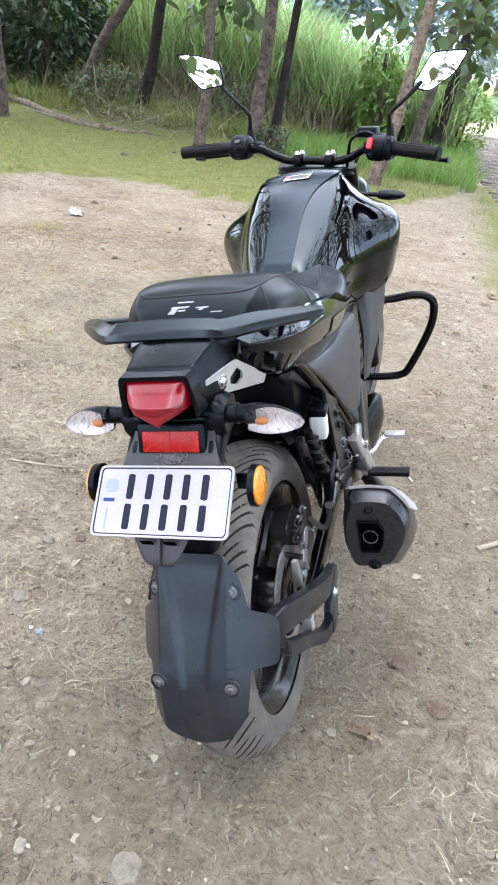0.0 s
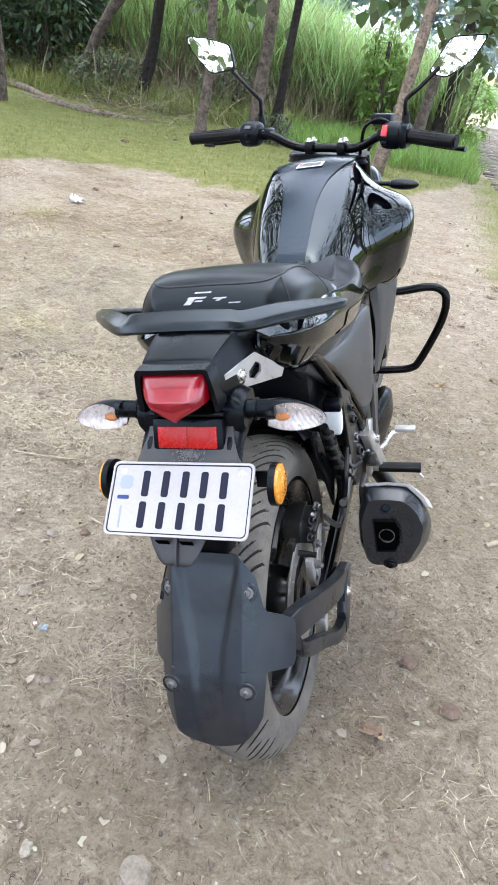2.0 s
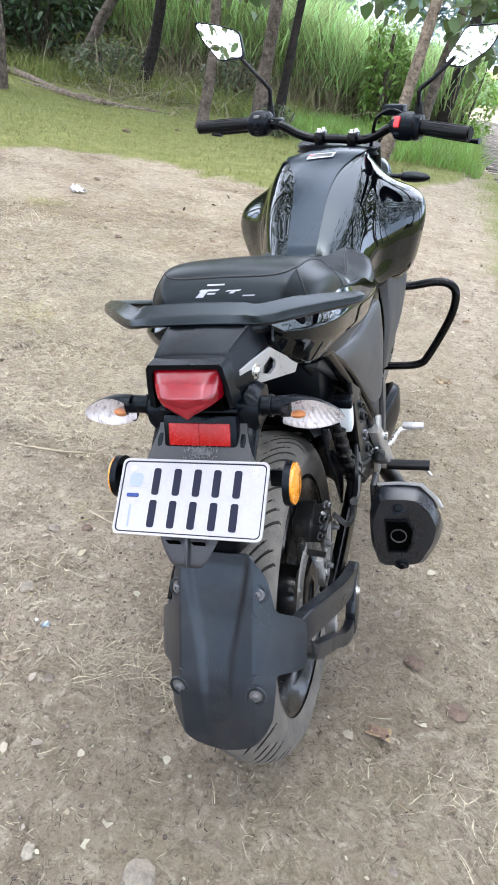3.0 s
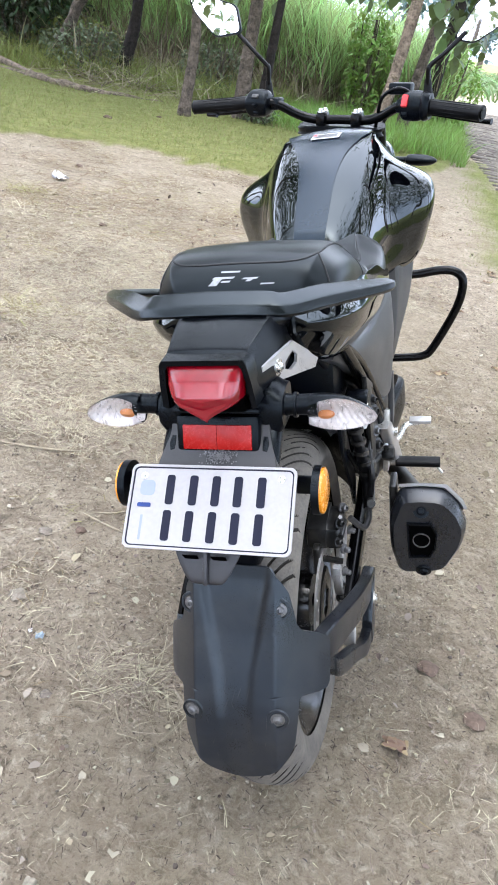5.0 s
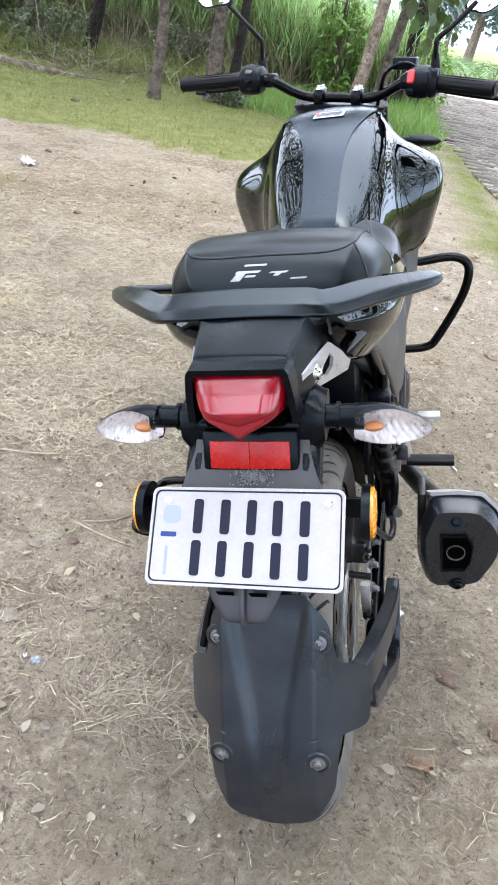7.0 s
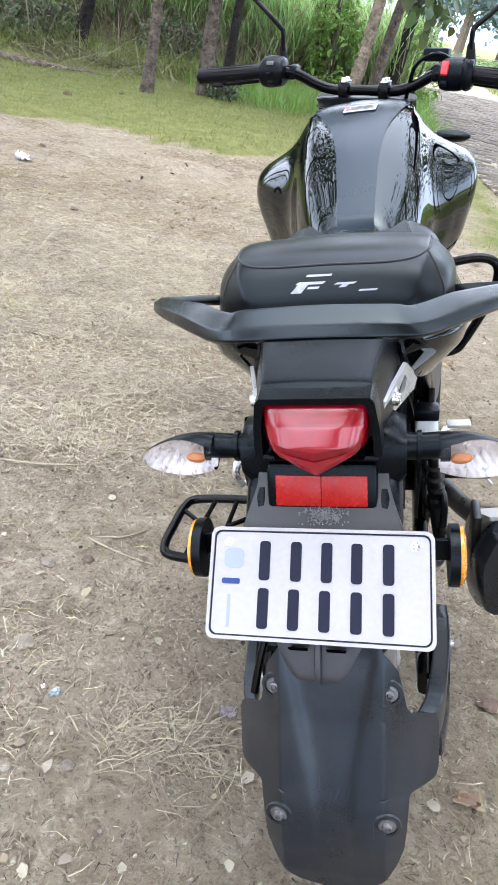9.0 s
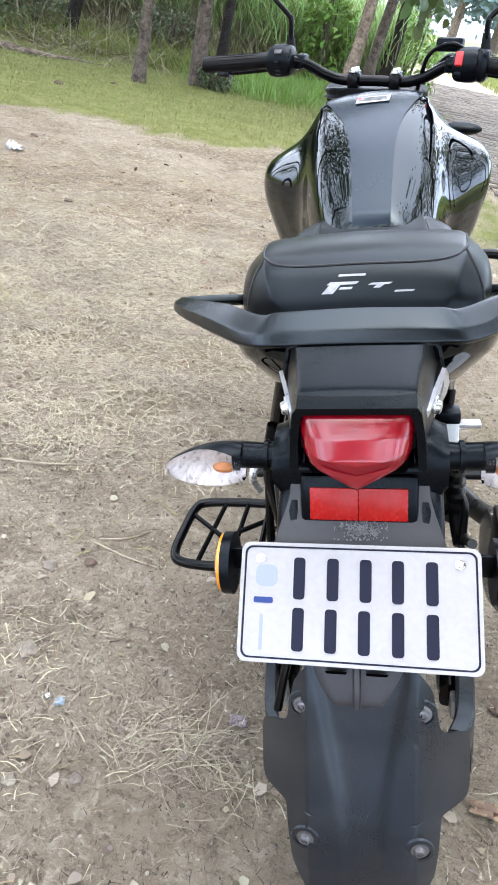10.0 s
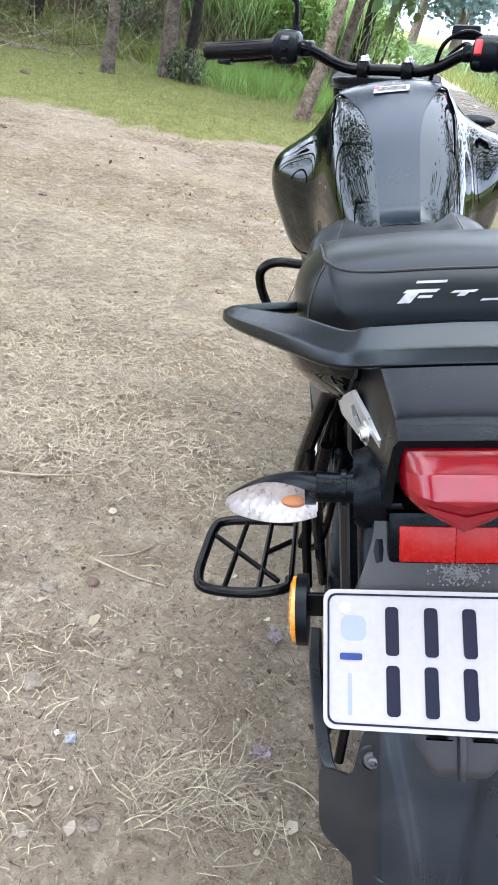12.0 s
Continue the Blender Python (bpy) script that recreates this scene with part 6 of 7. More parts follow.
# frame, engine and the clutter between wheel and seat
def chassis():
    eng = part("engine", merged(skin([section(mirrored([(0, y, zt), (w, y, zt - 0.02), (w + 0.01, y, (zt + zb) / 2), (w, y, zb + 0.02), (0, y, zb)]), 36) for y, zt, zb, w in ((0.46, 0.44, 0.25, 0.10), (0.56, 0.47, 0.19, 0.13), (0.70, 0.46, 0.18, 0.13), (0.84, 0.42, 0.20, 0.10), (0.90, 0.36, 0.24, 0.07))], 18)), MECH, bike, "dark grimy engine block with cooling fins")
    for k in range(8):
        part("cooling_fin", box_bm((0, 0.80 + 0.012 * k, 0.46 + 0.018 * k), (0.17, 0.16, 0.008), 0.003), MECH, eng)
    for s in (-1, 1):
        part("frame_tube", tube_bm([(s * 0.05, 0.93, 0.90), (s * 0.085, 0.80, 0.70), (s * 0.105, 0.62, 0.62), (s * 0.11, 0.50, 0.50), (s * 0.105, 0.46, 0.36)], 0.018, 12), TUBE, eng)
        part("down_tube", tube_bm([(s * 0.04, 0.95, 0.86), (s * 0.06, 0.94, 0.60), (s * 0.07, 0.90, 0.30)], 0.016, 12), TUBE, eng)
        part("seat_rail", tube_bm([(s * 0.095, 0.50, 0.66), (s * 0.085, 0.25, 0.72), (s * 0.07, 0.0, 0.80), (s * 0.055, -0.15, 0.82)], 0.013, 10), TUBE, eng)
        part("rear_stay", tube_bm([(s * 0.100, 0.08, 0.735), (s * 0.112, 0.22, 0.62), (s * 0.128, 0.38, 0.47), (s * 0.136, 0.45, 0.37)], 0.0115, 12), TUBE, eng)
        part("rear_stay", tube_bm([(s * 0.098, 0.02, 0.765), (s * 0.118, 0.24, 0.63), (s * 0.140, 0.42, 0.45)], 0.007, 12), TUBE, eng)
        ha = part("peg_hanger", plate_bm([(0.0, 0.0), (0.05, 0.02), (0.10, -0.06), (0.09, -0.12), (0.05, -0.13), (0.02, -0.06)], 0.012 * s, Matrix(((0, 0, 1, s * 0.138), (-1, 0, 0, 0.52), (0, 1, 0, 0.40), (0, 0, 0, 1))), 0.003), STEEL, eng, "cast alloy footpeg hanger")
        part("footpeg", skin([section([(s * x, 0.50 - 0.014, 0.262), (s * x, 0.50 - 0.014, 0.276), (s * x, 0.50 + 0.014, 0.276), (s * x, 0.50 + 0.014, 0.262)], 16) for x in (0.165, 0.17, 0.25, 0.262, 0.266)], 14), GRIP_RUBBER, ha, "rubber-topped footpeg")
        part("peg_bracket", tube_bm([(s * 0.14, 0.50, 0.268), (s * 0.17, 0.50, 0.268)], 0.010, 12), ALLOY, ha)
        part("peg_feeler", tube_bm([(s * 0.255, 0.498, 0.262), (s * 0.272, 0.49, 0.245)], [0.004, 0.003], 8), CHROME, ha)
    part("brake_pedal", tube_bm([(0.15, 0.52, 0.30), (0.165, 0.60, 0.28), (0.18, 0.66, 0.285), (0.215, 0.67, 0.287)], 0.007, 10), CHROME, eng, "plated brake pedal")
    part("pedal_pad", box_bm((0.215, 0.675, 0.292), (0.055, 0.03, 0.010), 0.003), ALLOY, eng)
    part("hanger_bolt", lathe_bm([(0, 0.0), (0, 0.011), (0.05, 0.011), (0.05, 0.0)], "x", (0.12, 0.46, 0.37), 14, closed_profile=False), CHROME, eng)
    res = part("fluid_bottle", skin([boxy([(0.116 - w, 0.172 - w * 0.8, z), (0.116 + w, 0.172 - w * 0.8, z), (0.116 + w, 0.172 + w * 0.8, z), (0.116 - w, 0.172 + w * 0.8, z)], 0.2, 4) for z, w in ((0.532, 0.010), (0.536, 0.0165), (0.578, 0.0175), (0.582, 0.015))], 12), MILKY, eng, "milky white brake fluid bottle")
    part("bottle_cap", box_bm((0.116, 0.172, 0.592), (0.038, 0.032, 0.020), 0.004), PLASTIC, eng)
    part("bottle_hose", tube_bm([(0.112, 0.172, 0.535), (0.112, 0.18, 0.50), (0.118, 0.20, 0.46), (0.128, 0.26, 0.40), (0.135, 0.36, 0.36)], 0.007, 10), GRIP_RUBBER, eng)
    part("master_cylinder", tube_bm([(0.130, 0.42, 0.44), (0.132, 0.44, 0.34)], 0.013, 12), MECH, eng)
    part("hose", tube_bm([(0.118, 0.42, 0.34), (0.128, 0.36, 0.36), (0.128, 0.28, 0.38), (0.130, 0.18, 0.39)], 0.009, 10), MECH, eng)
    part("hose", tube_bm([(0.112, 0.36, 0.46), (0.120, 0.30, 0.43), (0.130, 0.22, 0.41), (0.142, 0.10, 0.42), (0.148, 0.04, 0.45)], 0.0075, 10), MECH, eng)
    part("hose", tube_bm([(0.090, 0.30, 0.50), (0.098, 0.27, 0.46), (0.112, 0.24, 0.43), (0.120, 0.20, 0.40), (0.12, 0.22, 0.34)], 0.0065, 10), MECH, eng)
    part("hose_clip", box_bm((0.127, 0.24, 0.41), (0.022, 0.016, 0.022), 0.004), MECH, eng)
    part("wire_loom", tube_bm([(0.06, 0.10, 0.70), (0.075, 0.2, 0.62), (0.085, 0.34, 0.54), (0.10, 0.42, 0.45)], 0.008, 10), GRIP_RUBBER, eng)
    part("battery_box", box_bm((0, 0.30, 0.64), (0.17, 0.34, 0.18), 0.02), PLASTIC, eng)
    part("air_box", box_bm((0, 0.64, 0.58), (0.25, 0.26, 0.22), 0.02), PLASTIC, eng)
    coil = [(0.028 * math.cos(a), 0.24 + 0.028 * math.sin(a) + 0.010 * a / 6.283, 0.40 + 0.022 * a / 6.283) for a in np.linspace(0, 2 * math.pi * 8, 120)]
    part("shock_spring", tube_bm(coil, 0.006, 6, 160), CHROME, eng, "coil spring of the rear shock")
    part("corrugated_hose", tube_bm([(0.120, 0.056, 0.601), (0.124, 0.078, 0.556), (0.128, 0.112, 0.490), (0.131, 0.132, 0.447), (0.134, 0.118, 0.418), (0.136, 0.097, 0.400)], [0.008, 0.009, 0.010, 0.011, 0.010, 0.008], 12, 40), GRIP_RUBBER, eng, "black corrugated hose")
    for f in np.linspace(0.1, 0.9, 5):
        part("hose_band", lathe_bm([(0, 0.009), (0, 0.0135), (0.007, 0.0135), (0.007, 0.009)], "z", (0.122 + 0.010 * f, 0.060 + 0.072 * f, 0.590 - 0.145 * f), 14), MECH, eng)
    part("frame_gusset", plate_bm([(0.0, 0.0), (0.06, -0.03), (0.17, -0.20), (0.15, -0.25), (0.10, -0.17), (0.02, -0.06)], 0.006, Matrix(((0, 0, 1, 0.098), (1, 0, 0, 0.027), (0, 1, 0, 0.605), (0, 0, 0, 1))), 0.0015), PLASTIC, eng, "black frame gusset")
    part("chassis_plate", plate_bm([(0.0, 0.0), (0.11, -0.06), (0.24, -0.24), (0.22, -0.34), (0.12, -0.30), (0.06, -0.16)], 0.010, Matrix(((0, 0, 1, 0.120), (1, 0, 0, 0.20), (0, 1, 0, 0.62), (0, 0, 0, 1))), 0.002), MECH, eng, "grimy black chassis plate")
    for k, (y, z, r) in enumerate(((0.30, 0.50, 0.010), (0.33, 0.44, 0.008), (0.36, 0.39, 0.011), (0.40, 0.36, 0.008), (0.27, 0.54, 0.007))):
        bolt((0.131, y, z), (0.9, -0.4, 0.2), r, eng, BOLT if k % 2 else MECH, name="chassis_bolt", deep=0.010)
    part("cast_hanger", skin([boxy([(x - 0.012, y, z - h), (x + 0.010, y, z - h * 0.9), (x + 0.012, y + 0.012, z + h), (x - 0.010, y + 0.014, z + h)], 0.25, 4) for x, y, z, h in ((0.142, 0.400, 0.415, 0.008), (0.148, 0.425, 0.385, 0.022), (0.154, 0.470, 0.325, 0.030), (0.160, 0.510, 0.280, 0.022), (0.164, 0.530, 0.258, 0.010))], 18), STEEL, eng, "dull cast alloy footpeg hanger")
    part("hanger_web", box_bm((0.150, 0.430, 0.33), (0.030, 0.040, 0.034), 0.008, Matrix.Rotation(radians(-35), 4, "X")), MECH, eng)
    for z0, x0 in ((0.46, 0.112), (0.43, 0.118), (0.41, 0.106)):
        part("wire", tube_bm([(x0, 0.08, z0 + 0.12), (x0 + 0.01, 0.16, z0 + 0.03), (x0 + 0.02, 0.22, z0 - 0.03), (x0 + 0.014, 0.30, z0 - 0.08)], 0.0045, 8), GRIP_RUBBER, eng)
    # side stand
    stand = part("side_stand", tube_bm([(-0.11, 0.50, 0.27), (-0.16, 0.53, 0.16), (-0.235, 0.56, -0.055)], 0.012, 12), TUBE, bike, "black side stand")
    part("stand_foot", box_bm((-0.24, 0.565, -0.062), (0.05, 0.035, 0.008), 0.003, Matrix.Rotation(radians(15.3), 4, "Y")), TUBE, stand)


chassis()


def guards():
    for s in (-1, 1):
        k = 1.0 if s > 0 else 0.945
        g = part("crash_guard", tube_bm([(s * 0.10, 0.93, 0.612), (s * 0.184, 0.945, 0.60), (s * 0.262 * k, 0.95, 0.607), (s * 0.302 * k, 0.95, 0.598), (s * 0.318 * k, 0.95, 0.568), (s * 0.303 * k, 0.95, 0.50), (s * 0.245 * k, 0.95, 0.39), (s * 0.215 * k, 0.948, 0.362), (s * 0.15, 0.945, 0.358), (s * 0.09, 0.94, 0.36)], 0.0115, 14, 70), TUBE, bike, "black tubular crash guard")
    # pillion step on the left
    loop = [(-0.168, 0.035, 0.42), (-0.175, 0.016, 0.42), (-0.225, 0.005, 0.42), (-0.285, 0.012, 0.42), (-0.303, 0.035, 0.42), (-0.303, 0.09, 0.42), (-0.297, 0.150, 0.42), (-0.280, 0.168, 0.42), (-0.225, 0.171, 0.42), (-0.172, 0.168, 0.42)]
    step = part("foot_step", tube_bm(loop, 0.0078, 12, 80), TUBE, bike, "black tubular side step grid")
    part("inner_bar", box_bm((-0.166, 0.10, 0.425), (0.006, 0.15, 0.024), 0.002), TUBE, step)
    for p, q in (((-0.262, 0.010), (-0.245, 0.17)), ((-0.212, 0.006), (-0.206, 0.17)), ((-0.297, 0.135), (-0.185, 0.03)), ((-0.21, 0.09), (-0.17, 0.12))):
        part("rung", tube_bm([(*p, 0.42), (*q, 0.42)], 0.0042, 8), TUBE, step)
    part("strut", tube_bm([(-0.140, -0.001, 0.441), (-0.140, 0.014, 0.505), (-0.138, 0.028, 0.566), (-0.130, 0.03, 0.64)], 0.0065, 10), TUBE, step)
    part("strut", tube_bm([(-0.122, 0.045, 0.408), (-0.121, -0.015, 0.53), (-0.118, -0.075, 0.648), (-0.105, -0.085, 0.72)], 0.0070, 10), TUBE, step)
    part("main_stay", tube_bm([(-0.100, 0.008, 0.745), (-0.128, 0.085, 0.640), (-0.152, 0.155, 0.545), (-0.160, 0.185, 0.50)], 0.0105, 12), TUBE, step)
    part("stay_strap", skin([boxy([(x - 0.003, y - 0.008, z), (x + 0.003, y - 0.008, z), (x + 0.003, y + 0.008, z), (x - 0.003, y + 0.008, z)], 0.2, 3) for x, y, z in ((-0.088, 0.0, 0.75), (-0.112, 0.07, 0.64), (-0.136, 0.14, 0.54))], 12), TUBE, step)
    part("flat_stay", skin([boxy([(-0.092, y - 0.022, z), (-0.082, y - 0.022, z), (-0.082, y + 0.030, z), (-0.092, y + 0.030, z)], 0.2, 3) for y, z in ((-0.165, 0.715), (-0.160, 0.66), (-0.150, 0.60), (-0.120, 0.52))], 12), CARRIER, step, "grey-black flat side stay")
    part("cross_stay", tube_bm([(-0.09, 0.08, 0.60), (-0.12, 0.06, 0.48), (-0.15, 0.10, 0.42)], 0.005, 8), TUBE, step)
    part("hook", tube_bm([(-0.135, 0.02, 0.61), (-0.150, 0.01, 0.605), (-0.156, 0.0, 0.585), (-0.148, 0.0, 0.565)], 0.006, 8), CHROME, step)


guards()


# ---- trees ----
def tree(place, height_, girth, lean, bark, leaf, label, crown_from=3.0, crown_r=2.2, leaf_size=0.22, count=900, limbs=7, seed=1, fork=None):
    rng = random.Random(seed)
    np.random.seed(seed)
    x0, y0 = place
    root = new("tree")
    root.location = (x0, y0, float(ground_z(x0, y0)) - 0.05)
    tagged(root, label, "tree", "trees round the clearing")
    pts, rad = [], []
    for f in np.linspace(0, 1, 9):
        pts.append((lean[0] * f * height_ + rng.uniform(-0.05, 0.05) * (f > 0), lean[1] * f * height_ + rng.uniform(-0.05, 0.05), f * height_))
        rad.append(girth * (1.35 if f == 0 else 1 - 0.62 * f))
    bm = tube_bm(pts, rad, 18, 64)
    spine = catmull(pts, 200)
    for v in bm.verts:
        n_ = noise.noise(Vector((v.co.x * 9 + seed, v.co.y * 9, v.co.z * 2.2))) * 0.20 + noise.noise(Vector((v.co.x * 25, v.co.y * 25, v.co.z * 6))) * 0.12
        c = spine[min(199, int(max(0, v.co.z) / height_ * 199))]
        v.co.x += (v.co.x - c[0]) * n_
        v.co.y += (v.co.y - c[1]) * n_
    part("trunk", bm, bark, root)
    tips = []
    P = catmull(pts, 100)
    for k in range(limbs):
        f = rng.uniform(crown_from / height_ * 0.8, 0.97)
        b = P[int(f * 99)]
        a = rng.uniform(0, 6.28)
        L = crown_r * rng.uniform(0.6, 1.1)
        e = b + np.array((math.cos(a) * L, math.sin(a) * L, L * rng.uniform(0.1, 0.6)))
        m = (b + e) / 2 + (0, 0, 0.15 * L)
        part("limb", tube_bm([b, m, e], [girth * 0.35, girth * 0.2, girth * 0.06], 8, 10), bark, root)
        tips += [(m + e) / 2, e, m]
    tips.append(P[-1])
    tips = np.array(tips)
    c = tips[np.random.randint(0, len(tips), count)] + np.random.normal(0, crown_r * 0.28, (count, 3))
    crown = leaves("crown", c, leaf_size, leaf, root, 0.55, 0.35)
    return root


TREES = [((-5.90, 9.2), 6.0, 0.14, (0.0, 0.0), BARK, TEAK, "thick brown tree trunk with broad leaves on the turf bank"),
         ((-6.32, 12.0), 4.2, 0.10, (0.62, 0.0), BARK, TEAK, "leaning grey-brown tree behind the bank"),
         ((-4.86, 11.6), 7.0, 0.090, (0.19, 0.03), BARK_DARK, TEAK, "dark-barked slender tree on the bank"),
         ((-2.90, 9.0), 6.5, 0.062, (0.035, 0.03), BARK, TEAK, "slim grey-brown tree at the edge of the turf"),
         ((-2.42, 9.9), 7.5, 0.085, (0.0, 0.0), BARK, TEAK, "rough grey-brown tree close beside another"),
         ((-2.20, 10.05), 7.5, 0.058, (0.055, 0.02), BARK_DARK, TEAK, "thin dark tree close beside another"),
         ((-0.64, 8.7), 6.5, 0.070, (0.115, 0.0), BARK_PALE, TEAK, "pale-barked leaning tree beside the track"),
         ((-0.42, 11.4), 6.5, 0.078, (0.115, 0.0), BARK, TEAK, "brown-barked leaning tree beside the track"),
         ((-0.20, 13.2), 8.0, 0.10, (0.10, 0.0), BARK_DARK, TEAK, "dark tree beside the brick road")]
for k, (pl, h, g, ln, bk, lf, lab) in enumerate(TREES):
    tree(pl, h, g, ln, bk, lf, lab, 3.9, 1.9, 0.24, 1000 if k < 4 else 450, 9, 11 + k)
# out-of-view trees added behind and beside: shade, and shapes in mirrors and tank
for k, (px, py, hh) in enumerate(((5.0, 2.0, 8.5), (6.5, 6.5, 9.0), (4.5, -2.5, 8.0), (-0.7, -2.2, 8.5), (1.9, -2.9, 9.0), (-6.5, -22.0, 9.5), (2.5, -24.0, 9.5), (9.0, -25.0, 10.0), (-9.5, -14.0, 8.5), (-2.5, -19.0, 9.0), (6.5, -17.0, 8.5), (12.0, -6.0, 8.5), (-7.0, 0.5, 9.0), (-8.0, 4.2, 9.5), (-10.5, 8.0, 10.0), (-6.4, 6.6, 10.0), (5.0, 7.6, 9.5), (8.2, 10.5, 10.0), (-6.0, -4.5, 9.0), (11.5, 6.0, 8.0))):
    tree((px, py), hh, 0.16, (0.03, 0.02), BARK, TEAK, "broad-leaved tree added out of view to block sky light and fill reflections", 3.0, 2.6, 0.14 if abs(px) + abs(py) < 5 else 0.20, 6500 if abs(px) + abs(py) < 5 else 3100 if abs(px) + abs(py) < 14 else 1700, 12, 40 + k)


def drooping_leaves(name, centre, spread, count, size, seed, label):
    np.random.seed(seed)
    c = np.array(centre) + np.random.normal(0, 1, (count, 3)) * np.array(spread)
    root = leaves(name, c, size, TEAK, None, 0.62, 0.9)
    return tagged(root, label, "foliage", kind="stuff")


drooping_leaves("hanging_leaves", (-1.0, 11.0, 2.0), (0.22, 0.3, 0.16), 40, 0.26, 3, "large drooping broad leaves hanging from branches")
drooping_leaves("hanging_leaves", (0.05, 9.6, 1.85), (0.28, 0.35, 0.25), 150, 0.20, 4, "large drooping broad leaves hanging from branches")
drooping_leaves("hanging_leaves", (0.12, 9.8, 1.42), (0.14, 0.2, 0.16), 50, 0.17, 5, "drooping leaves on a low branch tip")
drooping_leaves("hanging_leaves", (-3.35, 11.0, 1.75), (0.36, 0.4, 0.2), 95, 0.22, 6, "large drooping broad leaves hanging from branches")


# ---- cane field, bushes, far trees ----
def cane_field():
    np.random.seed(21)
    n = 7500
    x = np.random.uniform(-16, 0.05, n)
    y = 13.2 + np.abs(np.random.normal(0, 3.2, n)) + np.clip(-2.0 - x, 0, 12) * 0.12
    hgt = np.random.uniform(0.75, 1.35, n) * np.interp(x, [-8, -4, -2.2, 0], [1.75, 1.6, 1.0, 0.72])
    base, d, L, W, B = [], [], [], [], []
    dry = []
    for k in range(7):
        f = np.random.uniform(0.05, 0.95, n)
        base.append(np.stack([x + np.random.normal(0, 0.08, n), y + np.random.normal(0, 0.08, n), f * hgt], 1))
        a = np.random.uniform(0, 2 * np.pi, n)
        up = np.random.uniform(2.2, 7.0, n)
        v = np.stack([np.cos(a), np.sin(a), up], 1)
        v /= np.linalg.norm(v, axis=1, keepdims=True)
        d.append(v)
        l_ = np.random.uniform(0.6, 1.2, n)
        L.append(l_)
        W.append(np.random.uniform(0.018, 0.036, n))
        B.append(np.stack([np.cos(a) * 0.25, np.sin(a) * 0.25, -np.random.uniform(0.05, 0.40, n)], 1) * l_[:, None])
        dry.append(f < 0.22)
    base, d, L, W, B, dry = (np.concatenate(q) for q in (base, d, L, W, B, dry))
    tagged(strips("cane_leaves", base[~dry], d[~dry], L[~dry], W[~dry], B[~dry], CANE, 3), "dense tall green sugar cane with arching leaves", "cane field", kind="stuff")
    tagged(strips("dry_cane_leaves", base[dry], d[dry], L[dry], W[dry], B[dry], CANE_DRY, 3), "dry straw-coloured leaves at the foot of the cane", "cane field", kind="stuff")
    s = slice(0, 2600)
    one = np.ones(2600)
    dd = np.stack([np.random.normal(0, 0.1, 2600), np.random.normal(0, 0.1, 2600), one], 1)
    dd /= np.linalg.norm(dd, axis=1, keepdims=True)
    tagged(strips("cane_stalks", np.stack([x[s], y[s], 0 * x[s]], 1), dd, hgt[s], 0.035 * one, dd * 0, CANE_DRY, 2), "pale upright cane stalks", "cane field", kind="stuff")
    # the field behind goes on
    n = 9000
    x, y = np.random.uniform(-45, 0.0, n), np.random.uniform(19, 42, n)
    a = np.random.uniform(0, 2 * np.pi, n)
    v = np.stack([np.cos(a) * 0.5, np.sin(a) * 0.5, np.ones(n)], 1)
    v /= np.linalg.norm(v, axis=1, keepdims=True)
    l_ = np.random.uniform(1.2, 1.9, n)
    tagged(strips("far_cane", np.stack([x, y, np.random.uniform(0, 0.4, n)], 1), v, l_, np.random.uniform(0.05, 0.09, n), np.stack([np.cos(a), np.sin(a), -np.ones(n)], 1) * (l_ * 0.35)[:, None], CANE, 4), "sugar cane further back in the field", "cane field", kind="stuff")
    n = 5000
    y = np.random.uniform(14, 48, n)
    x = np.random.uniform(0, 1, n) ** 1.5 * 28 + np.where(y > 27, 0.3, 4.0)
    a = np.random.uniform(0, 2 * np.pi, n)
    v = np.stack([np.cos(a) * 0.5, np.sin(a) * 0.5, np.ones(n)], 1)
    v /= np.linalg.norm(v, axis=1, keepdims=True)
    l_ = np.random.uniform(0.8, 1.5, n)
    tagged(strips("crop_field", np.stack([x, y, 0 * x], 1), v, l_, np.random.uniform(0.04, 0.09, n), np.stack([np.cos(a), np.sin(a), -np.ones(n)], 1) * (l_ * 0.4)[:, None], CROP, 4), "green crop beyond the brick road", "field", kind="stuff")


cane_field()


def bush(place, r, h, count, size, mat, label, seed):
    np.random.seed(seed)
    root = new("bush")
    root.location = (*place, 0.0)
    tagged(root, label, "bush", "bushes along the field")
    stems = np.random.normal(0, r * 0.35, (14, 2))
    for sx, sy in stems[:8]:
        part("stem", tube_bm([(sx * 0.3, sy * 0.3, -0.05), (sx * 0.7, sy * 0.7, h * 0.4), (sx, sy, h * 0.85)], [0.03, 0.02, 0.008], 6, 8), BARK, root)
    c = np.random.normal(0, 1, (count, 3))
    c /= np.linalg.norm(c, axis=1, keepdims=True)
    c *= (np.random.uniform(0.3, 1, count) ** 0.4)[:, None] * np.array((r, r, h * 0.5))
    lump = np.array([noise.noise(Vector(v * 1.6)) for v in c])
    c = c * (1 + 0.45 * lump)[:, None] + (0, 0, h * 0.52)
    leaves("foliage", c[c[:, 2] > 0.02], size, mat, root, 0.4, 0.4)
    return root


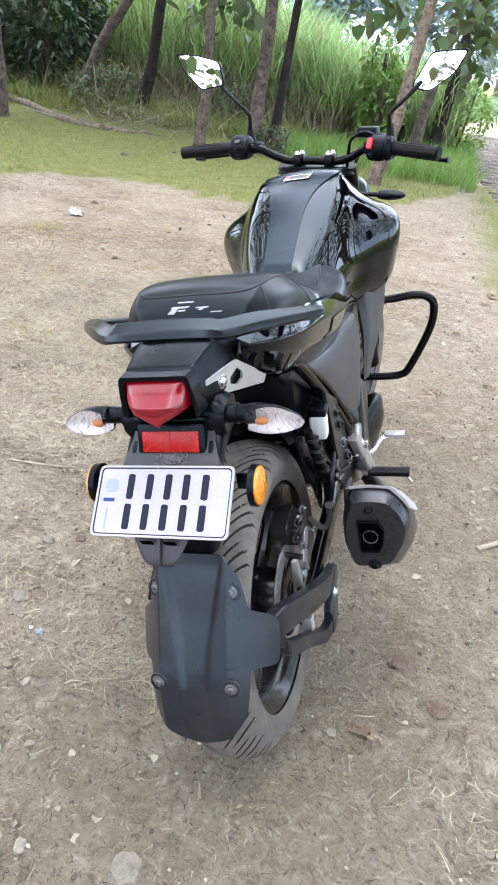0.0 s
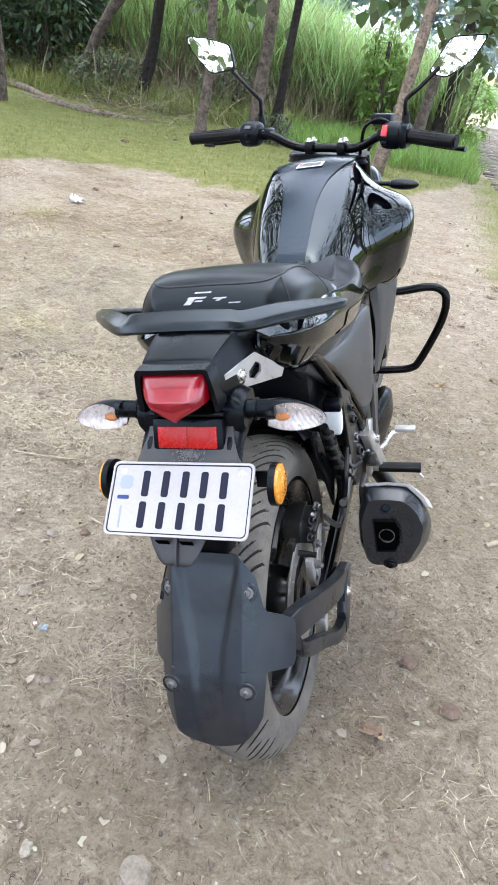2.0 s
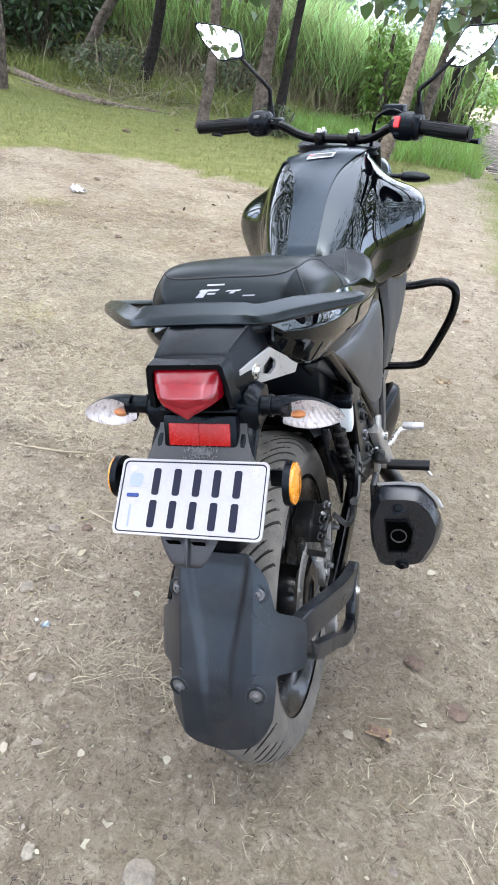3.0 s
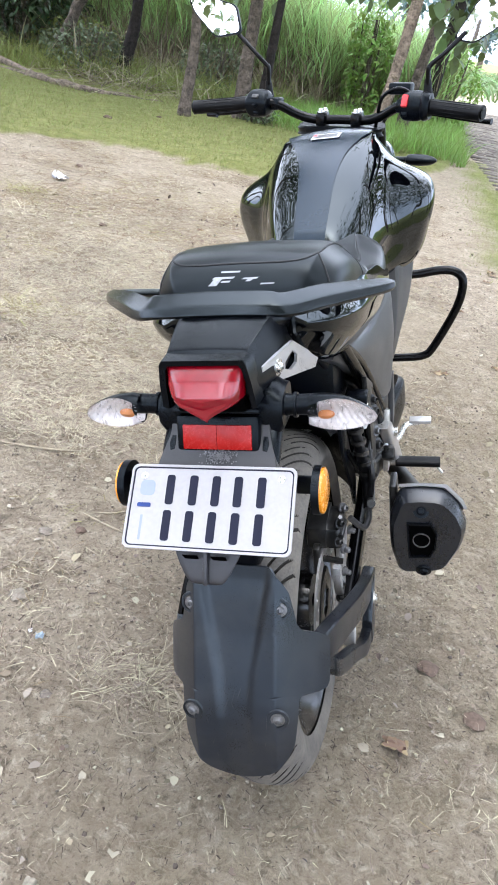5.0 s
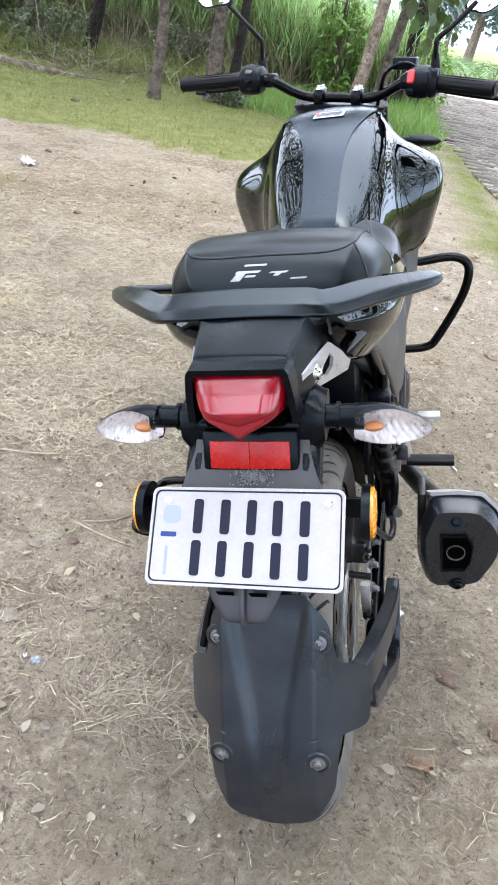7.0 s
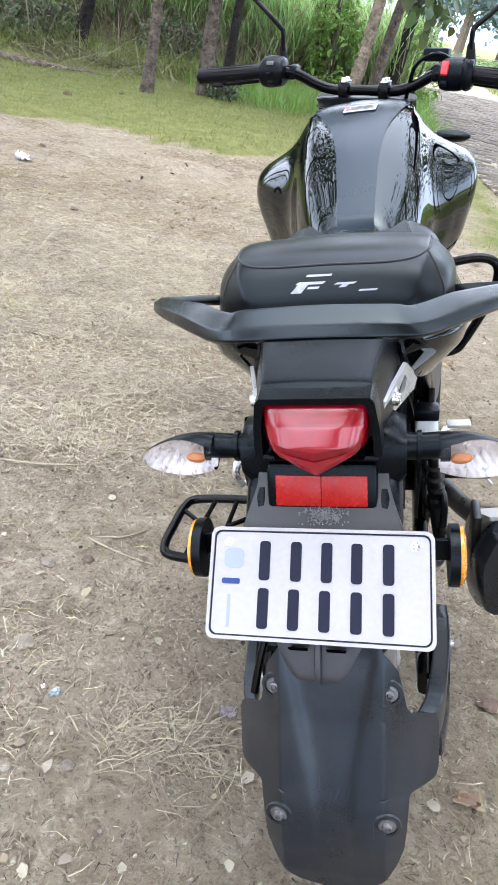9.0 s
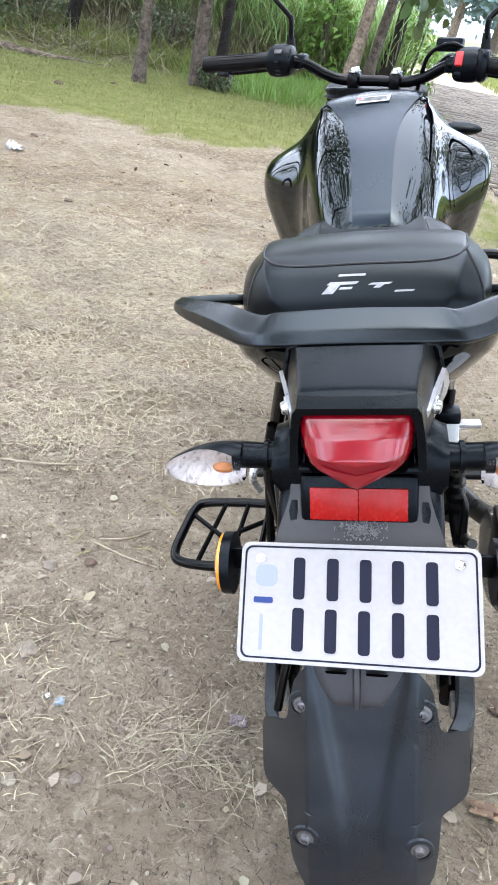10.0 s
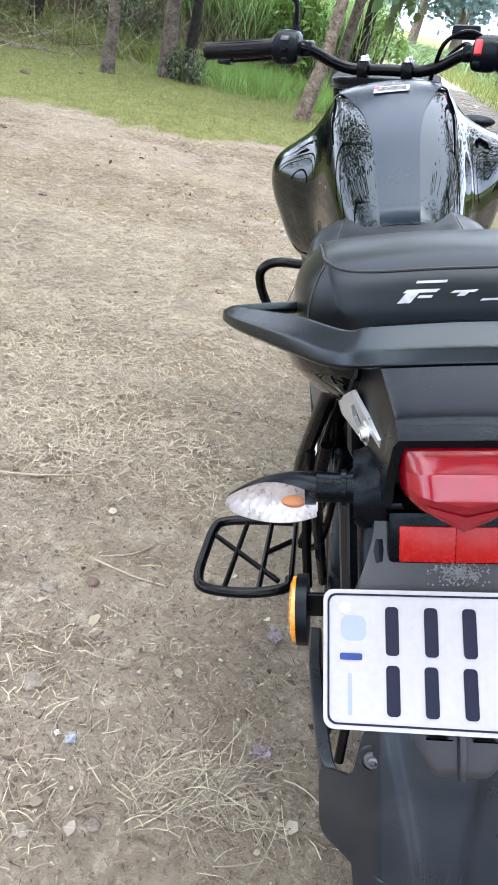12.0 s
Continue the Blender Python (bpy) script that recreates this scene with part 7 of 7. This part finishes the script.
bush((-8.3, 12.8), 1.7, 3.4, 3800, 0.17, BUSH, "dense dark green leafy bush at the field edge", 61)
bush((-10.8, 13.5), 2.0, 3.4, 3000, 0.18, BUSH, "dense dark green leafy bush beside an old wall", 62)
bush((-7.1, 12.9), 1.1, 2.7, 2600, 0.16, BUSH, "dense dark green bush behind a leaning tree", 67)
bush((-5.45, 11.7), 0.75, 0.75, 1500, 0.08, WEED, "grey-green weedy shrub behind the fallen log", 68)
bush((-3.6, 12.3), 0.6, 0.8, 900, 0.08, WEED, "grey-green weeds at the foot of the cane", 69)
bush((-1.2, 13.0), 0.45, 1.7, 1000, 0.12, LUSH, "light green leafy shrub against the cane", 63)
bush((0.12, 13.8), 0.55, 1.4, 1400, 0.10, LUSH, "light green roadside shrub", 64)
bush((-6.0, 12.6), 0.8, 0.8, 700, 0.10, TURF, "low weedy shrub behind the fallen log", 65)
bush((-2.18, 9.75), 0.24, 0.42, 700, 0.06, WEED, "low dark weeds at the foot of the trees", 66)


def far_tree(x, y, h, r, count, seed):
    np.random.seed(seed)
    root = new("far_tree")
    root.location = (x, y, 0)
    tagged(root, "far tree with distance haze painted into its pale leaf colour", "tree", "hazy trees far off")
    part("trunk", tube_bm([(0, 0, -0.1), (0.2, 0, h * 0.4), (0.1, 0, h * 0.8)], [0.35, 0.25, 0.1], 8, 8), BARK_PALE, root)
    blobs = np.random.normal(0, 1, (16, 3)) * (r * 0.42, r * 0.42, h * 0.17) + (0, 0, h * 0.62)
    c = blobs[np.random.randint(0, 16, count)] + np.random.normal(0, r * 0.15, (count, 3))
    # the crown's haze is in its leaf colour
    leaves("crown", c, r * 0.115, HAZE_LEAF, root, 0.7, 0.2)


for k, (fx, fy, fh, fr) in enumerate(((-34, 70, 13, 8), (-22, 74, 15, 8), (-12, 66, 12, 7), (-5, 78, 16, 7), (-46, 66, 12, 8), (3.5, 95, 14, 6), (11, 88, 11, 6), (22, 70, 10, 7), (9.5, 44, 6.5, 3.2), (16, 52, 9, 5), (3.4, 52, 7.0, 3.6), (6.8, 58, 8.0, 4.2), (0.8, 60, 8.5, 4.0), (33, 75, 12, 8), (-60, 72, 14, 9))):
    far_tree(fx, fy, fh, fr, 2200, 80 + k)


# ---- fallen log, brushwood, old wall ----
def log():
    root = part("fallen_log", merged(tube_bm([(-8.2, 11.9, 0.16), (-6.6, 10.9, 0.09), (-5.6, 10.25, 0.05), (-5.0, 9.9, 0.04)], [0.06, 0.055, 0.045, 0.02], 12, 60),
                                     tube_bm([(-6.2, 10.35, 0.03), (-5.2, 9.85, 0.045), (-4.5, 9.62, 0.05), (-3.9, 9.75, 0.04), (-3.5, 9.9, 0.03)], [0.025, 0.055, 0.06, 0.045, 0.015], 12, 60)), BARK_PALE)
    for v in root.data.vertices:
        v.co.z += noise.noise(v.co * 5) * 0.025
        v.co.y += noise.noise(v.co * 9 + Vector((3, 0, 0))) * 0.02
    return tagged(root, "pale fallen tree log lying along the turf", "log")


log()
np.random.seed(31)
n = 260
x, y = np.random.normal(-4.3, 0.6, n), np.random.normal(10.5, 0.55, n)
a = np.random.uniform(0, 2 * np.pi, n)
v = np.stack([np.cos(a), np.sin(a), np.random.uniform(0.0, 0.7, n)], 1)
v /= np.linalg.norm(v, axis=1, keepdims=True)
l_ = np.random.uniform(0.3, 1.3, n)
tagged(strips("brushwood", np.stack([x, y, np.random.uniform(0.02, 0.15, n)], 1), v, l_, np.random.uniform(0.008, 0.02, n), v * 0 - np.array((0, 0, 0.15)), CANE_DRY, 3), "heap of dry sticks and cane trash by the log", "brushwood", kind="stuff")
n = 1400
x, y = np.random.uniform(-9, -1.8, n), np.random.normal(13.0, 0.6, n)
a = np.random.uniform(0, 2 * np.pi, n)
v = np.stack([np.cos(a) * 0.7, np.sin(a) * 0.7, np.random.uniform(0.2, 1.2, n)], 1)
v /= np.linalg.norm(v, axis=1, keepdims=True)
l_ = np.random.uniform(0.5, 1.5, n)
tagged(strips("cane_trash", np.stack([x, y, np.random.uniform(0.0, 0.3, n)], 1), v, l_, np.random.uniform(0.01, 0.025, n), v * 0 - np.array((0, 0, 0.3)), CANE_DRY, 3), "dry leaning cane trash at the field edge", "brushwood", kind="stuff")
wall = part("old_wall", box_bm((-10.2, 11.8, 0.9), (1.6, 0.25, 1.8), 0.03), WALL)
tagged(wall, "weathered grey plaster wall half hidden by bushes", "wall", kind="structure")

# ---- litter on the soil ----
def stone(place, size, mat, label, cat, seed, name="stone", flat=0.45):
    bm = bmesh.new()
    bmesh.ops.create_icosphere(bm, subdivisions=3, radius=1.0)
    for v in bm.verts:
        k = 1 + 0.35 * noise.noise(v.co * 1.6 + Vector((seed, 0, 0))) + 0.12 * noise.noise(v.co * 5 + Vector((0, seed, 0)))
        v.co = Vector((v.co.x * size[0] * k, v.co.y * size[1] * k, v.co.z * flat * min(size) * k))
    ob = part(name, bm, mat)
    ob.location = (*place, float(ground_z(*place)) + 0.003)
    return tagged(ob, label, cat, "clods on the soil" if name == "clod" else "stones on the soil")


stone((-0.086, 0.815), (0.026, 0.03), STONE, "flat brownish disc-like stone on the soil", "stone", 1)
stone((0.316, 0.974), (0.012, 0.01), STONE, "small pale stone on the soil", "stone", 2)
stone((-0.267, 0.794), (0.012, 0.014), STONE, "small grey stone on the soil", "stone", 3)
stone((0.416, 1.356), (0.022, 0.023), CLOD, "dry brown leaf-like clod pressed into the soil", "clod", 4, "clod", 0.18)
stone((0.318, 1.463), (0.022, 0.02), CLOD, "dark brown clod on the soil", "clod", 5, "clod", 0.3)
stone((-0.565, 1.57), (0.014, 0.012), CLOD, "reddish brown clod on the soil", "clod", 6, "clod", 0.5)
stone((-0.64, 1.53), (0.016, 0.015), STONE, "pale pebble on the soil", "stone", 7)
stone((-0.59, 1.315), (0.02, 0.018), STONE, "grey pebble on the soil", "stone", 8)
stone((-0.409, 1.106), (0.012, 0.010), STONE, "flat brown stone half sunk in the soil", "stone", 9)
stone((-0.80, 2.36), (0.03, 0.022), STONE, "pale stone among the straw", "stone", 10)
for k, (px, py, r) in enumerate(((-1.69, 4.13, 0.022), (-3.33, 7.8, 0.05), (-3.01, 8.5, 0.03), (-2.49, 5.44, 0.03), (-0.6, 3.3, 0.02), (-1.2, 3.9, 0.025), (0.62, 1.62, 0.012), (0.7, 1.9, 0.012))):
    stone((px, py), (r, r * 0.8), CLOD, "dark clod of dung or soil on the ground", "clod", 20 + k, "clod", 0.6)
np.random.seed(9)


def crumpled(name, place, size, mat, label, seed, high=0.35):
    bm = bmesh.new()
    bmesh.ops.create_grid(bm, x_segments=9, y_segments=7, size=0.5)
    for v in bm.verts:
        p = v.co.copy()
        v.co = Vector((p.x * size[0], p.y * size[1], 0.0)) + Vector((noise.noise(p * 3 + Vector((seed, 0, 0))), noise.noise(p * 3 + Vector((0, seed, 0))), abs(noise.noise(p * 4 + Vector((0, 0, seed)))) * 2)) * (min(size) * high)
    bmesh.ops.solidify(bm, geom=list(bm.faces), thickness=0.0006)
    ob = part(name, bm, mat)
    ob.location = (*place, float(ground_z(*place)) + 0.006)
    ob.rotation_euler = (0, 0, seed)
    return tagged(ob, label, "litter", "dry leaves on the soil" if name == "dead_leaf" else "scraps of litter")


crumpled("paper_scrap", (-2.39, 4.93), (0.075, 0.07), PAPER, "crumpled white paper scrap on the soil", 1.2, 0.6)
crumpled("blue_wrapper", (-0.487, 1.226), (0.018, 0.015), BLUE_FOIL, "small torn blue foil wrapper on the soil", 0.3)
crumpled("foil_scrap", (-0.512, 1.232), (0.008, 0.007), PAPER, "small torn white foil scrap on the soil", 2.3)
crumpled("foil_wrapper", (-0.176, 1.281), (0.034, 0.024), PINK_FOIL, "small printed foil sachet on the soil", 0.1, 0.15)
crumpled("foil_wrapper", (-0.183, 1.536), (0.03, 0.026), PINK_FOIL, "small printed foil sachet on the soil", 0.9, 0.15)
stone((-0.505, 1.076), (0.011, 0.009), STONE, "pale flat clod on the soil", "stone", 31)
stone((-0.635, 1.526), (0.010, 0.008), STONE, "pale flake of soil beside a stick", "stone", 32)
for k in range(26):
    px, py = random.uniform(-2.2, 0.9), random.uniform(0.9, 5.0)
    crumpled("dead_leaf", (px, py), (random.uniform(0.03, 0.06), random.uniform(0.02, 0.035)), DEAD_LEAF, "curled dry brown leaf on the soil", k * 1.7, 0.3)


def twig(a, b, r, label="dry straw-coloured stick on the soil"):
    m = ((a[0] + b[0]) / 2 + 0.01, (a[1] + b[1]) / 2 - 0.008)
    return tagged(part("stick", tube_bm([(*q, float(ground_z(*q)) + r * 1.3) for q in (a, m, b)], [r, r, r * 0.6], 8, 14), STICK), label, "stick", "sticks on the soil")


twig((0.505, 2.0), (0.66, 2.2), 0.008)
twig((0.56, 2.40), (0.75, 2.25), 0.006)
twig((-0.591, 1.634), (-0.424, 1.603), 0.0028)
twig((-0.575, 1.645), (-0.471, 1.716), 0.002)
twig((-0.95, 1.83), (-0.70, 1.90), 0.003)
twig((-0.62, 2.15), (-0.55, 2.22), 0.003)

# the tuft of pulled dry grass beside the wheel
np.random.seed(14)
n = 420
a = np.random.normal(0.6, 1.3, n)
x, y = -0.285 + np.random.normal(0, 0.06, n), 1.20 + np.random.normal(0, 0.035, n)
v = np.stack([np.cos(a), np.sin(a), np.abs(np.random.normal(0.25, 0.3, n))], 1)
v /= np.linalg.norm(v, axis=1, keepdims=True)
l_ = np.random.uniform(0.03, 0.12, n)
b = a + np.random.choice([-1, 1], n) * 1.4
tagged(strips("dry_tuft", np.stack([x, y, ground_z(x, y) + 0.003], 1), v, l_, np.random.uniform(0.0010, 0.0020, n), np.stack([np.cos(b), np.sin(b), -0.5 * np.ones(n)], 1) * (l_ * np.random.uniform(0.2, 1.0, n))[:, None], STRAW, 6), "tuft of pulled dry grass lying beside the tyre", "grass", kind="stuff")
for k in range(9):
    np.random.seed(100 + k)
    cx, cy = np.random.uniform(-2.4, -0.6), np.random.uniform(2.0, 4.6)
    n = 160
    a = np.random.uniform(0, 2 * np.pi, n)
    x, y = cx + np.random.normal(0, 0.08, n), cy + np.random.normal(0, 0.06, n)
    v = np.stack([np.cos(a), np.sin(a), np.abs(np.random.normal(0.35, 0.3, n))], 1)
    v /= np.linalg.norm(v, axis=1, keepdims=True)
    l_ = np.random.uniform(0.05, 0.14, n)
    tagged(strips("grass_tuft", np.stack([x, y, ground_z(x, y)], 1), v, l_, np.random.uniform(0.002, 0.004, n), np.stack([np.cos(a), np.sin(a), -0.6 * np.ones(n)], 1) * (l_ * 0.4)[:, None], GREEN_STRAW if k % 3 == 0 else STRAW, 4), "low tuft of withered grass on the soil", "grass", kind="stuff")

# pebbles and crumbs of soil
np.random.seed(17)
n = 10000
x, y = np.random.uniform(-1.6, 1.3, n), np.random.uniform(0.4, 3.4, n)
r = 0.0010 + 0.0042 * np.random.uniform(0, 1, n) ** 3
ico = bmesh.new()
bmesh.ops.create_icosphere(ico, subdivisions=1, radius=1.0)
iv = np.array([v.co for v in ico.verts])
itri = np.array([[v.index for v in f.verts] for f in ico.faces])
ico.free()
pv = iv[None] * (1 + np.random.normal(0, 0.2, (n, len(iv), 1))) * r[:, None, None] * (1, 1, 0.6) + np.stack([x, y, ground_z(x, y) + r * 0.3], 1)[:, None]
pf = itri[None] + (np.arange(n) * len(iv))[:, None, None]
tagged(new("soil_crumbs", mesh_of("soil_crumbs", pv.reshape(-1, 3), pf.reshape(-1, 3), CRUMB)), "small crumbs and pebbles strewn over the soil", "pebbles", kind="stuff")


# ---- brick road ----
def brick_road():
    ys = np.arange(4.5, 60, 1.0)
    vs, fs = [], []
    for y_ in ys:
        xl = float(road_left(y_))
        vs += [(xl - 0.05, y_, 0.004), (xl + 2.6, y_, 0.006)]
    for i in range(len(ys) - 1):
        fs.append((2 * i, 2 * i + 1, 2 * i + 3, 2 * i + 2))
    road = new("road", mesh_of("road", vs, fs, SOIL))
    tagged(road, "old brick-paved lane with worn grey bricks", "road", kind="structure")
    bm = box_bm((0, 0, 0), (0.235, 0.108, 0.06), 0.012, segments=1)
    me = bpy.data.meshes.new("brick")
    bm.to_mesh(me)
    bm.free()
    me.materials.append(BRICK)
    rng = random.Random(3)
    cells = []
    row = 0
    y_ = 6.0
    while y_ < 21:
        xl = float(road_left(y_))
        x_ = xl + (0.06 if row % 2 else 0.18)
        while x_ < xl + 2.5:
            cells.append((x_ + rng.uniform(-0.012, 0.012), y_ + rng.uniform(-0.01, 0.01), rng.uniform(-0.012, 0.006), rng.uniform(-4, 4)))
            x_ += 0.25
        y_ += 0.122
        row += 1
    near = [c for c in cells if c[0] < 2.0 and 7.0 < c[1] < 12.6][:300]
    chosen = set(near)
    for c in near:
        ob = new("brick", me)
        ob.parent = road
        ob.matrix_local = pose(c[0], c[1], c[2] - 0.008, 0, 0, c[3])
    bv = np.array([v.co for v in me.vertices])
    bf = [tuple(p.vertices) for p in me.polygons]
    vs, fs = [], []
    for c in cells:
        if c in chosen:
            continue
        ca, sa = math.cos(radians(c[3])), math.sin(radians(c[3]))
        o = len(vs)
        vs += [(c[0] + p[0] * ca - p[1] * sa, c[1] + p[0] * sa + p[1] * ca, c[2] - 0.008 + p[2]) for p in bv]
        fs += [tuple(o + i for i in f) for f in bf]
    rest = new("bricks", mesh_of("bricks", vs, fs, BRICK, False))
    rest.parent = road
    tagged(rest, kind="stuff")


brick_road()
